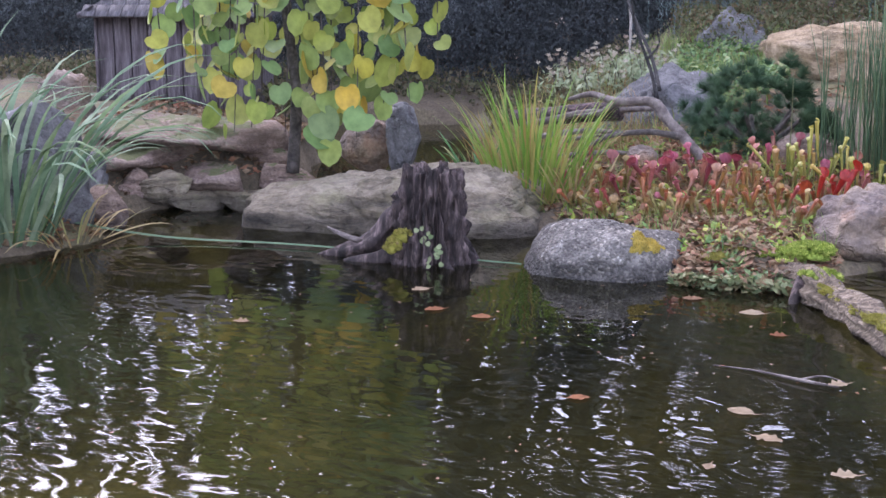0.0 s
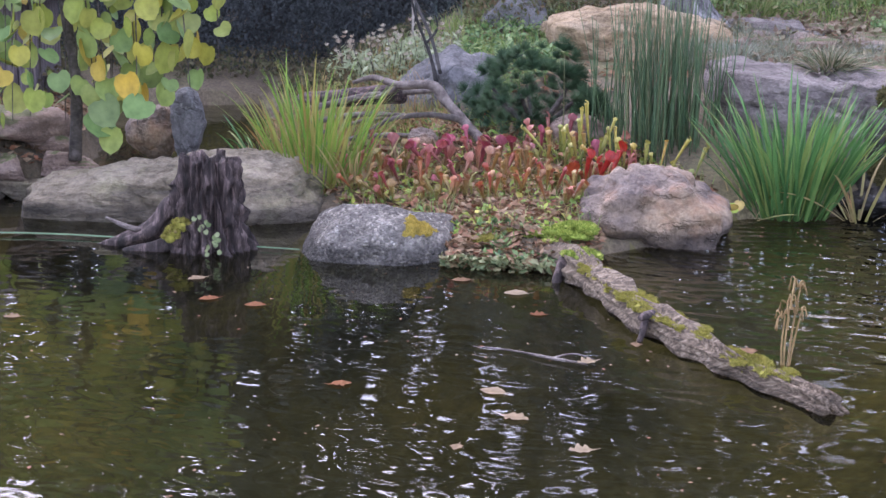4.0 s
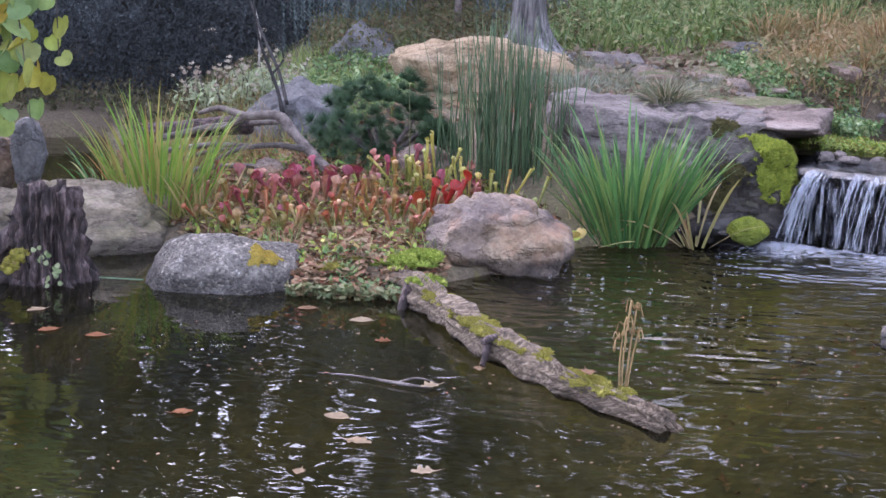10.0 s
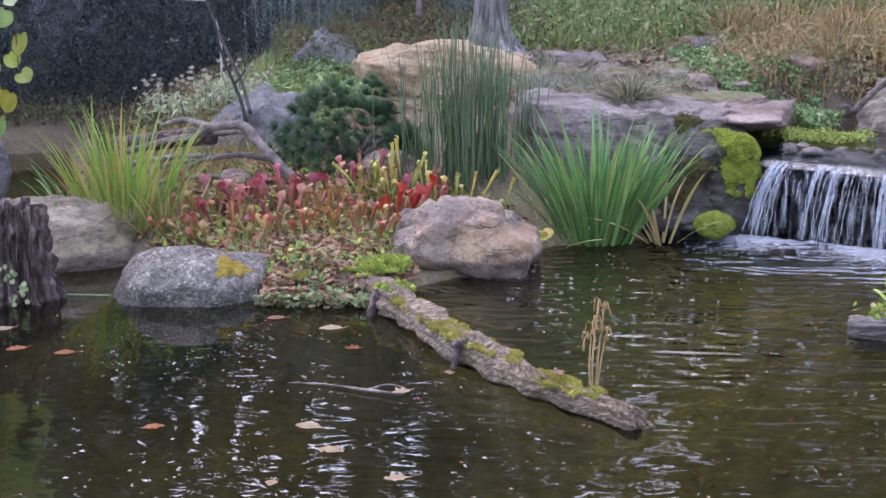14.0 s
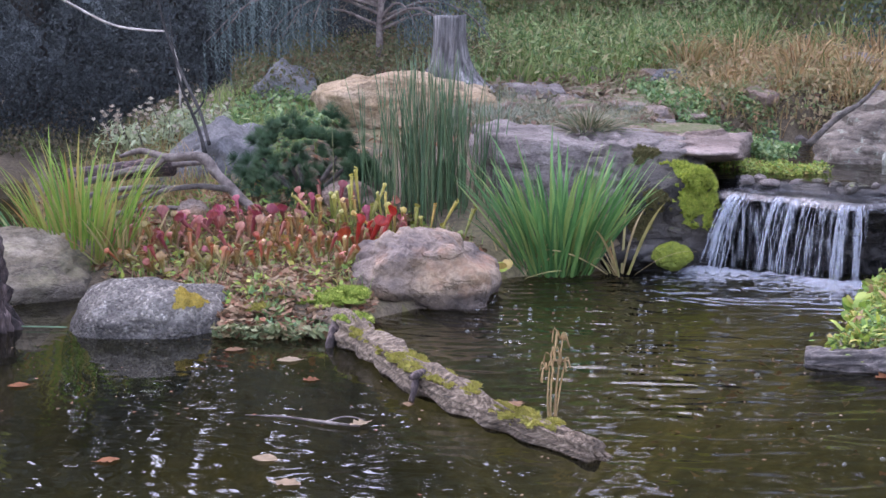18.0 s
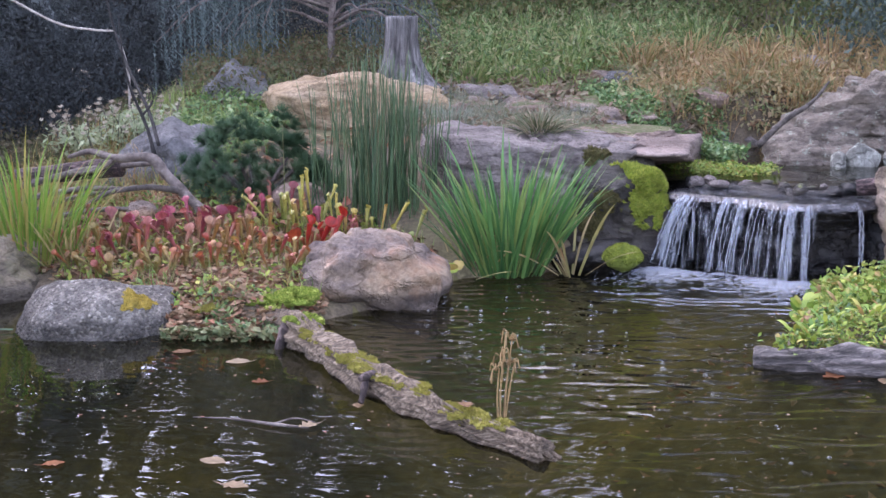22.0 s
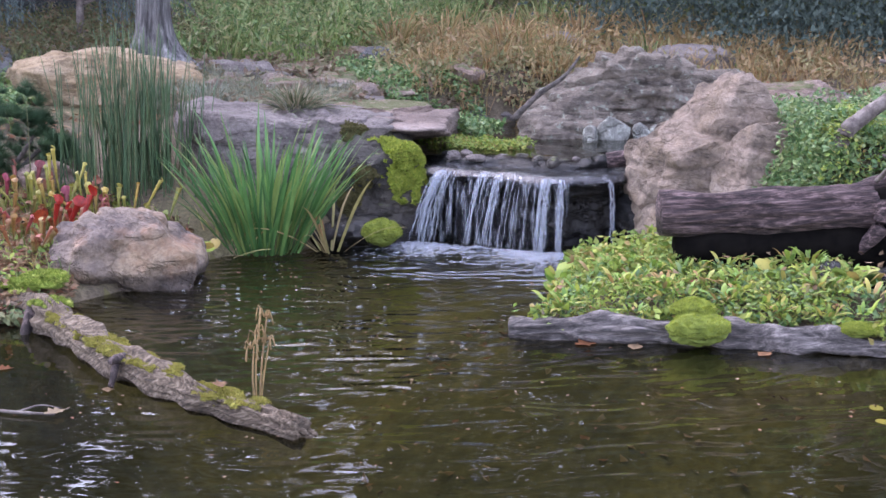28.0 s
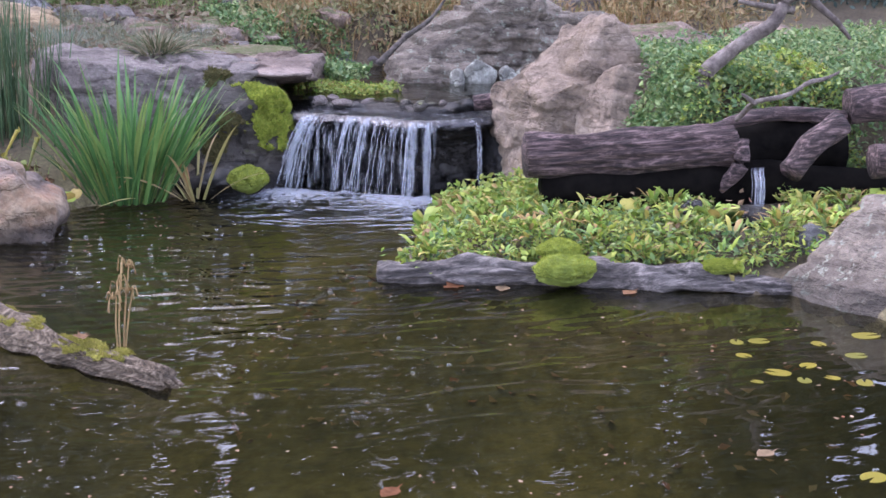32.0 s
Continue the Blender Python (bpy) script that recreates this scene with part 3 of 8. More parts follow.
boulder("slab", (0.98, 7.77, 0.38), [(0.06, -0.03, 1, 0.245), (-0.05, -0.95, 0.3, 0.37), (-0.6, -0.8, 0.1, 0.56), (-1, -0.2, 0.1, 0.66), (1, -0.15, 0.1, 0.58), (0.62, -0.1, -0.79, 0.13), (0, 1, 0.1, 0.45), (0, 0, -1, 0.3)], SLAB_ROCK, "broad lilac-grey stone slab above the iris", 17, 24, beds=0.020, gap=0.08, tilt=(0.15, 0.35), lump=0.06, pits=0.014)
boulder("flat_rock", (1.40, 7.84, 0.535), [(0.02, -0.06, 1, 0.04), (0, -0.2, -1, 0.05), (0, -1, 0.2, 0.42), (-1, -0.3, 0, 0.62), (1, -0.35, 0, 0.36), (0.6, -0.8, 0, 0.42), (0, 1, 0, 0.5)], PINK_ROCK, "flat pinkish flagstone beside the stream", 18, 22, beds=0.014, gap=0.03, lump=0.05, pits=0.012, crag=0.03)
rock("slab", (1.30, 8.28, 0.55), (0.52, 0.36, 0.075), LEDGE_ROCK, "flat red-brown flagstone above the slab", 16, rz=6, facets=11, strata=0.10, layers=3, lump=0.24, flat=0.6)
boulder("mossy_rock", (1.29, 7.50, 0.18), [(0.08, -0.15, 1, 0.34), (-1, -0.2, 0.2, 0.36), (1, -0.2, 0.25, 0.31), (0.1, -1, 0.25, 0.28), (0.6, -0.75, 0.2, 0.29), (-0.6, -0.8, 0.3, 0.33), (0, 1, 0, 0.3), (0, 0, -1, 0.3)], DARK_ROCK, "dark brown wet rock holding the side of the fall", 20, 9, beds=0.012, gap=0.07, lump=0.08, pits=0.012)
rock("mossy_rock", (1.12, 7.18, 0.05), (0.24, 0.16, 0.12), WET_ROCK, "low wet rock at the foot of the fall", 21, facets=8)
rock("mossy_rock", (2.64, 7.02, 0.14), (0.15, 0.2, 0.22), WET_ROCK, "wet rock beside the pointed boulder", 22, facets=8)
boulder("pale_boulder", (-0.15, 9.3, 0.6), [(-1, -0.25, -0.15, 0.53), (-0.28, -0.1, 0.96, 0.33), (0.02, -0.1, 1, 0.30), (0, 0.4, 0.9, 0.28), (0.25, -0.1, 0.97, 0.31), (1, 0, 0.2, 0.62), (0, -1, 0.25, 0.36), (-0.5, -0.7, -0.5, 0.37), (0, 1, 0, 0.4), (0, 0, -1, 0.35)], YELLOW_ROCK, "pale yellow sandstone boulder on the slope", 19, 22, beds=0.012, gap=0.07, tilt=(0.1, 0), lump=0.05, pits=0.008)
boulder("cone_boulder", (2.98, 6.68, 0.44), [[(-1, -0.15, 0.05, 0.41), (-0.50, -0.2, 0.86, 0.29), (0, -0.25, 0.97, 0.22), (0, 0.5, 0.86, 0.24), (0.6, -0.2, 0.75, 0.38), (1, -0.1, 0.2, 0.55), (-0.1, -1, 0.12, 0.26), (0.6, -0.75, 0.25, 0.38), (0, 1, 0, 0.35), (0, 0, -1, 0.5)],
        [(-0.83, -0.15, 0.55, 0.29), (0.92, -0.1, 0.39, 0.27), (0, -0.1, 1, 0.475), (0, -0.9, 0.42, 0.29), (-0.6, -0.75, 0.35, 0.30), (0, 0.9, 0.4, 0.3), (-1, 0, 0, 0.36), (1, 0, 0, 0.4), (0, -1, 0, 0.3), (0, 0, -1, 0.5)]], CONE_ROCK, "pointed pinkish tan boulder beside the waterfall", 23, 30, beds=0.026, gap=0.17, tilt=(-0.10, 0.15), lump=0.045, pits=0.012, crag=0.032)
boulder("layered_boulder", (3.22, 8.62, 0.60), [[(-0.46, -0.15, 0.88, 0.33), (0.05, -0.15, 1, 0.31), (0, 0.5, 0.87, 0.28), (0.75, -0.1, 0.66, 0.24), (-0.1, -0.92, 0.4, 0.30), (-1, -0.1, 0.3, 0.68), (0, 1, 0, 0.3), (0, 0, -1, 0.35)],
        [(0.12, -0.15, 0.98, 0.22), (0, 0.5, 0.87, 0.22), (0.75, -0.1, 0.65, 0.61), (1, -0.1, 0.1, 0.84), (-1, 0, 0, 0.3), (0.05, -0.92, 0.4, 0.27), (0, 1, 0, 0.3), (0, 0, -1, 0.35)]], OUTCROP_ROCK, "long weathered grey tan outcrop behind the pool", 29, 30, beds=0.07, gap=0.10, tilt=(0.12, 0.3), lump=0.07, pits=0.016, crag=0.07)
boulder("low_ledge", (2.62, 8.32, 0.41), [(-0.25, -0.2, 0.95, 0.15), (-1, -0.2, 0.2, 0.25), (1, 0, 0.2, 0.3), (0.25, -0.3, 0.9, 0.16), (0, -0.9, 0.3, 0.17), (0, 1, 0, 0.2), (0, 0, -1, 0.15)], OUTCROP_ROCK, "low cracked ledge at the edge of the pool", 26, 10, beds=0.025, gap=0.05, lump=0.06, pits=0.012, sub=5)
for k, (x, y, z, a, c) in enumerate(((2.84, 8.12, 0.45, 0.105, 0.12), (3.02, 8.14, 0.44, 0.075, 0.07), (2.69, 8.10, 0.43, 0.07, 0.07), (3.13, 8.16, 0.44, 0.06, 0.05))):
    rock("pool_edge_stone", (x, y, z), (a, a * 0.8, c), LICHEN_ROCK, "pale grey-green lichened stone at the pool's edge", 26 + k, rz=k * 40, facets=7, sub=4, lump=0.14)
rock("shoulder_boulder", (3.02, 6.36, 0.38), (0.40, 0.26, 0.34), CONE_ROCK, "low tan boulder leaning on the pointed one", 24, facets=12, cut=(0.5, 0.8), strata=0.12, taper=0.35, ry=14, lump=0.16)
boulder("shore_boulder", (3.50, 4.32, 0.03), [(-0.6, -0.3, 0.74, 0.27), (0, -0.5, 0.87, 0.28), (-1, -0.3, 0.1, 0.47), (0.1, -1, 0.2, 0.37), (-0.6, -0.75, 0.2, 0.42), (1, 0, 0, 0.5), (0, 1, 0, 0.4), (0.3, 0.1, 0.95, 0.30), (0, 0, -1, 0.3)], OUTCROP_ROCK, "smooth pinkish grey boulder with slanting beds at the pond edge", 31, 18, beds=0.02, gap=0.06, tilt=(-0.55, 0.2), lump=0.05, pits=0.008, crag=0.025)
boulder("grey_boulder", (-1.22, 8.45, 0.40), [(-0.5, -0.3, 0.85, 0.20), (0.4, -0.2, 0.9, 0.21), (0, -0.95, 0.3, 0.2), (0.7, -0.7, 0.2, 0.26), (1, -0.2, 0.1, 0.32), (-1, 0, 0.2, 0.38), (0, 1, 0, 0.25), (0, 0, -1, 0.3)], BLUE_ROCK, "blue-grey boulder behind the fallen branch", 37, 20, lump=0.05, crag=0.035, sub=5)
boulder("far_boulder", (-1.03, 9.97, 0.70), [(-0.75, -0.1, 0.66, 0.16), (0.5, -0.2, 0.84, 0.19), (0, -0.9, 0.4, 0.18), (0, 1, 0, 0.2), (-1, 0, 0, 0.25), (1, 0, 0, 0.25), (0, 0, -1, 0.35)], BLUE_ROCK, "far grey boulder with a pointed top", 41, 20, lump=0.05, crag=0.035, sub=5)
rock("slate_post", (-2.62, 7.65, 0.28), (0.12, 0.10, 0.22), BLUE_ROCK, "dark blue upright slate by the channel", 43, facets=8)
rock("round_stone", (-2.85, 7.75, 0.22), (0.18, 0.14, 0.16), TAN_ROCK, "small tan stone by the channel", 47, facets=5)
boulder("flagstone", (-3.68, 7.05, 0.325), [(0.05, -0.1, 1, 0.06), (0, -0.25, -1, 0.05), (0.1, -1, 0, 0.24), (1, -0.4, 0, 0.34), (0.5, -1, 0, 0.34), (-1, 0, 0, 0.45), (0, 1, 0, 0.35)], LEDGE_ROCK, "pinkish flagstone jutting from the bank", 53, 18, beds=0.012, gap=0.035, lump=0.07, pits=0.009, sub=5)
boulder("flagstone", (-4.02, 6.86, 0.235), [(0.1, -0.2, 1, 0.085), (0.15, -0.2, -1, 0.075), (0.1, -1, 0, 0.22), (1, -0.5, 0, 0.30), (-1, 0, 0, 0.4), (0, 1, 0, 0.3)], LEDGE_ROCK, "thick pinkish flagstone lying lower on the bank", 54, 18, beds=0.014, gap=0.04, lump=0.08, pits=0.010, sub=5)
for x, y, z, a, b, c, m, turn, label in ((-3.44, 6.92, 0.16, 0.17, 0.14, 0.09, LEDGE_ROCK, 10, "pink angular stone under the flagstones"), (-3.66, 6.84, 0.11, 0.17, 0.13, 0.10, OLIVE_ROCK, 40, "grey-green stone under the flagstone"),
        (-3.84, 6.70, 0.08, 0.11, 0.12, 0.12, LEDGE_ROCK, 75, "pinkish stone at the waterline"), (-3.50, 6.80, 0.05, 0.13, 0.10, 0.075, OLIVE_ROCK, 15, "low mossy stone at the waterline"),
        (-3.24, 6.90, 0.055, 0.22, 0.14, 0.06, OLIVE_ROCK, -8, "flat grey stone at the waterline"), (-3.98, 6.52, 0.14, 0.14, 0.14, 0.20, BLUE_ROCK, 30, "upright grey stone behind the grass"), (-3.12, 7.12, 0.12, 0.18, 0.13, 0.08, LEDGE_ROCK, 22, "pinkish stone beside the redbud"),
        (-4.12, 6.80, 0.12, 0.16, 0.14, 0.16, LEDGE_ROCK, 50, "pinkish stone under the flagstone")):
    rock("bank_stone", (x, y, z - 0.01), (a * 1.3, b * 1.25, c * 1.25), m, label, int(60 + a * 100 + turn), rz=turn, facets=12, cut=(0.45, 0.75), strata=0.05, lump=0.16)
rock("bank_boulder", (-4.34, 7.0, 0.40), (0.24, 0.2, 0.30), TAN_ROCK, "tan boulder behind the arching grass", 77, facets=11, cut=(0.5, 0.8), lump=0.16)
rock("upright_boulder", (-3.95, 6.05, 0.22), (0.30, 0.26, 0.42), BLUE_ROCK, "tall grey boulder behind the grass clump", 73, facets=8)

for k, (x, y, a, b, c, m) in enumerate(((-1.25, 7.42, 0.10, 0.09, 0.09, TAN_ROCK), (-0.42, 7.65, 0.20, 0.14, 0.11, LEDGE_ROCK), (1.70, 10.0, 0.18, 0.16, 0.07, BLUE_ROCK), (1.92, 9.85, 0.16, 0.14, 0.05, BLUE_ROCK),
        (0.62, 9.5, 0.26, 0.18, 0.09, SLAB_ROCK), (0.95, 9.25, 0.22, 0.16, 0.06, LEDGE_ROCK), (1.2, 8.7, 0.2, 0.18, 0.06, LEDGE_ROCK), (1.45, 8.9, 0.13, 0.12, 0.08, TAN_ROCK), (2.2, 9.35, 0.15, 0.12, 0.08, LEDGE_ROCK),
        (4.1, 8.4, 0.4, 0.25, 0.14, LEDGE_ROCK), (4.6, 7.9, 0.3, 0.25, 0.16, TAN_ROCK), (2.84, 5.28, 0.09, 0.08, 0.08, WET_ROCK), (3.14, 4.85, 0.1, 0.07, 0.07, BLUE_ROCK), (3.05, 5.2, 0.14, 0.1, 0.07, WET_ROCK), (3.57, 5.15, 0.06, 0.06, 0.06, TAN_ROCK), (-2.5, 7.3, 0.12, 0.1, 0.08, LEDGE_ROCK), (-2.95, 7.25, 0.14, 0.1, 0.1, TAN_ROCK), (-3.3, 7.3, 0.16, 0.14, 0.08, LEDGE_ROCK),
        (-3.42, 6.3, 0.15, 0.12, 0.1, OLIVE_ROCK), (-3.75, 6.25, 0.16, 0.12, 0.14, LEDGE_ROCK), (-4.4, 6.6, 0.3, 0.25, 0.2, LEDGE_ROCK), (2.05, 6.75, 0.08, 0.07, 0.06, WET_ROCK), (0.45, 8.15, 0.25, 0.2, 0.12, SLAB_ROCK), (3.9, 9.6, 0.35, 0.25, 0.15, SLAB_ROCK), (3.1, 10.4, 0.3, 0.2, 0.14, SLAB_ROCK))):
    rock("garden_stone", (x, y, ground_z(x, y) + c * 0.25), (a, b, c), m, {TAN_ROCK: "small tan stone on the bank", LEDGE_ROCK: "flat pinkish stone in the bank", BLUE_ROCK: "small blue-grey stone on the bank", WET_ROCK: "small dark wet stone", SLAB_ROCK: "grey weathered stone on the slope", OLIVE_ROCK: "small olive-grey bank stone"}[m], 200 + k, rz=k * 37, facets=7, sub=4, strata=0.04)

for k in range(20):
    r2 = random.Random(560 + k)
    x, y = r2.uniform(0.35, 1.75), r2.uniform(8.5, 9.8)
    a = r2.uniform(0.09, 0.20)
    m = r2.choice((LEDGE_ROCK, SLAB_ROCK, LEDGE_ROCK))
    rock("slope_stone", (x, y, ground_z(x, y) + a * 0.08), (a * 1.4, a, a * 0.34), m, {LEDGE_ROCK: "flat pinkish stone set in the slope", SLAB_ROCK: "flat grey stone set in the slope"}[m], 660 + k, rz=r2.uniform(-25, 25), facets=9, cut=(0.5, 0.8), sub=4, strata=0.08, layers=3, lump=0.2, group="stones on the slope")
for k in range(46):
    r2 = random.Random(500 + k)
    x, y = r2.uniform(0.3, 4.6), r2.uniform(8.4, 10.6)
    if math.hypot((x - 2.5) / 1.15, (y - 8.1) / 1.2) < 1:
        continue
    a = r2.uniform(0.04, 0.13)
    m = r2.choice((LEDGE_ROCK, SLAB_ROCK, TAN_ROCK))
    rock("slope_stone", (x, y, ground_z(x, y) + a * 0.1), (a * 1.3, a, a * 0.55), m, {LEDGE_ROCK: "small pinkish stone on the slope", SLAB_ROCK: "small grey stone on the slope", TAN_ROCK: "small tan stone on the slope"}[m], 600 + k, rz=k * 53, facets=6, sub=3, group="stones on the slope")
for k in range(16):
    r2 = random.Random(700 + k)
    a = -0.4 + 3.6 * k / 16
    x, y = 2.5 + 1.0 * math.cos(a), 8.15 + 1.05 * math.sin(a)
    rock("pool_stone", (x, y, 0.43), (r2.uniform(0.07, 0.14), r2.uniform(0.06, 0.1), r2.uniform(0.04, 0.08)), r2.choice((SLAB_ROCK, BLUE_ROCK, LEDGE_ROCK)), "wet rounded stone edging the upper pool", 720 + k, rz=k * 31, facets=6, sub=3, group="stones round the upper pool")

# ---- stump, logs, branches ----
def limb(name, points, radii, material, parent, sides=9, n=5, rough=0.18, seed=1, ridges=0.0, label=""):
    path = spline(points, n)
    v, f = tube(path, lerp_list(radii, len(path)), sides, rough, seed, True, ridges)
    return link_mesh(name, v, f, material, parent, label)


def fuzz(name, loc, dims, material, parent, seed, label="", count=260, hair=0.007, core=0.6):
    """A moss pad: a heap of small knobs, each bristling with tiny upright blades."""
    rnd = random.Random(seed)
    verts, faces, tops = [], [], []
    dome = core > 0.6
    knobs = [(0.0, 0.0, 1.0)] if dome else [(0.0, 0.0, core)] + [(rnd.uniform(0, 6.28), 0.25 + 0.78 * rnd.random() ** 0.7, rnd.uniform(0.12, 0.30)) for _ in range(9 + count // 60)]
    bm = bmesh.new()
    bmesh.ops.create_icosphere(bm, subdivisions=4 if dome and count > 1000 else 2, radius=1)
    ball, tris = [v.co.copy() for v in bm.verts], [tuple(v.index for v in f.verts) for f in bm.faces]
    bm.free()
    for a, d, r in knobs:
        c = Vector((d * math.cos(a), d * math.sin(a), 0.75 * math.sqrt(max(0, 1 - d * d)) - r * 0.55 if d else 0))
        k = len(verts)
        for p in ball:
            q = c + p * r * (1 + (0.14 if dome else 0.25) * noise.noise(p * 1.6 + Vector((seed, a, 0))) + (0.10 * noise.noise(p * 4.5 + Vector((seed, a, 3))) + 0.05 * noise.noise(p * 10) if dome else 0))
            verts.append(Vector((q.x * dims[0], q.y * dims[1], q.z * dims[2] * 1.1)))
        for t in tris:
            f = tuple(k + q for q in t)
            faces.append(f)
            if ball[t[0]].z > -0.2:
                tops.append(f)
    for _ in range(count * 4):
        a, b, c = (verts[q] for q in rnd.choice(tops))
        u, w = rnd.random(), rnd.random()
        if u + w > 1:
            u, w = 1 - u, 1 - w
        p = a + (b - a) * u + (c - a) * w
        d = (b - a).cross(c - a).normalized() + Vector((rnd.gauss(0, 0.5), rnd.gauss(0, 0.5), 0.3))
        t = Vector((rnd.gauss(0, 1), rnd.gauss(0, 1), rnd.gauss(0, 1))).normalized() * hair * 0.3
        k = len(verts)
        verts += [p - t, p + t, p + d.normalized() * hair * rnd.uniform(0.6, 1.9)]
        faces.append((k, k + 1, k + 2))
    ob = link_mesh(name, verts, faces, material, parent, label, smooth=False)
    m = pose(*loc)
    if parent:
        ob.matrix_local = parent.matrix_world.inverted() @ m
    else:
        ob.matrix_world = m
    return ob


def stump():
    root = thing("tree_stump", (-1.97, 5.95, -0.1), "rotten dark brown stump with a root, standing in the pond", "stump")
    rnd = random.Random(4)
    sides, rings = 132, 44
    prof = [random.Random(k // 4).uniform(0.2, 1.0) for k in range(sides)]
    verts, faces = [], []
    for i in range(rings):
        t = i / (rings - 1)
        for k in range(sides):
            a = 2 * math.pi * k / sides
            wob = 0.35 * noise.noise(Vector((math.cos(a) * 2, math.sin(a) * 2, t * 1.5)))
            flute = abs(noise.noise(Vector((math.cos(a + wob * 0.3) * 4.2, math.sin(a + wob * 0.3) * 4.2, t * 0.55 + 3))))
            flute2 = abs(noise.noise(Vector((math.cos(a) * 9.5, math.sin(a) * 9.5, t * 1.3 + 8))))
            ridge = -0.42 * max(0, 0.20 - flute) / 0.20 - 0.22 * max(0, 0.2 - flute2) / 0.2 + 0.22 * noise.noise(Vector((math.cos(a) * 3, math.sin(a) * 3, t * 1.2))) + 0.20 * noise.noise(Vector((math.cos(a) * 10, math.sin(a) * 10, t * 8))) + 0.12 * noise.noise(Vector((math.cos(a) * 22, math.sin(a) * 22, t * 12))) + 0.12
            top = 0.47 + 0.05 * noise.noise(Vector((math.cos(a) * 2.5, math.sin(a) * 2.5, 9))) + 0.045 * prof[k] - (0.13 if math.cos(a) < -0.75 else 0)
            r = 0.162 * (1 - 0.24 * t ** 0.8) * (1 + ridge * 1.45) + 0.10 * (1 - t) ** 5 * (1 + 0.8 * max(0, -math.cos(a)))
            verts.append((r * math.cos(a), r * math.sin(a) * 0.85, top * t))
    for i in range(rings - 1):
        for k in range(sides):
            a, b = i * sides + k, i * sides + (k + 1) % sides
            faces.append((a, b, b + sides, a + sides))
    base = (rings - 1) * sides
    for j, (s, drop) in enumerate(((0.82, 0.02), (0.6, 0.10), (0.3, 0.16))):
        for k in range(sides):
            x, y, z = verts[base + k]
            verts.append((x * s, y * s, z - drop * (0.6 + 0.8 * noise.noise(Vector((x * 40, y * 40, j))))))
        for k in range(sides):
            a, b = base + j * sides + k, base + j * sides + (k + 1) % sides
            faces.append((a, b, b + sides, a + sides))
    faces.append(tuple(range(len(verts) - sides, len(verts))))
    link_mesh("trunk", verts, faces, STUMP_WOOD, root)
    limb("root", [(-0.03, 0, 0.34), (-0.16, -0.02, 0.28), (-0.27, -0.03, 0.17), (-0.38, -0.03, 0.12), (-0.52, -0.02, 0.085)], [0.04, 0.05, 0.045, 0.036, 0.012], STUMP_WOOD, root, 16, 8, 0.6, 3, 0.5)
    limb("root", [(-0.05, -0.08, 0.2), (-0.2, -0.1, 0.12), (-0.36, -0.12, 0.09)], [0.05, 0.04, 0.015], STUMP_WOOD, root, 14, 8, 0.5, 5, 0.5)
    limb("root_stick", [(-0.30, -0.04, 0.17), (-0.38, -0.06, 0.20), (-0.455, -0.07, 0.235)], [0.018, 0.011, 0.006], GREY_WOOD, root, 7, 4, 0.1, 2, label="pale broken root tip")
    for k in range(9):
        a = rnd.uniform(0, 6.28)
        limb("splinter", [(0.1 * math.cos(a), 0.085 * math.sin(a), 0.40), (0.105 * math.cos(a), 0.09 * math.sin(a), rnd.uniform(0.47, 0.535))], [0.02, 0.006], STUMP_WOOD, root, 6, 3, 0.3, k)
    for k in range(3):
        fuzz("moss", (-2.10 + 0.025 * k, 5.80 - 0.004 * k, 0.07 + 0.03 * k), (0.04, 0.03, 0.035), MOSS, root, 5 + k, "yellow-green moss patch")
    return root


STUMP = stump()


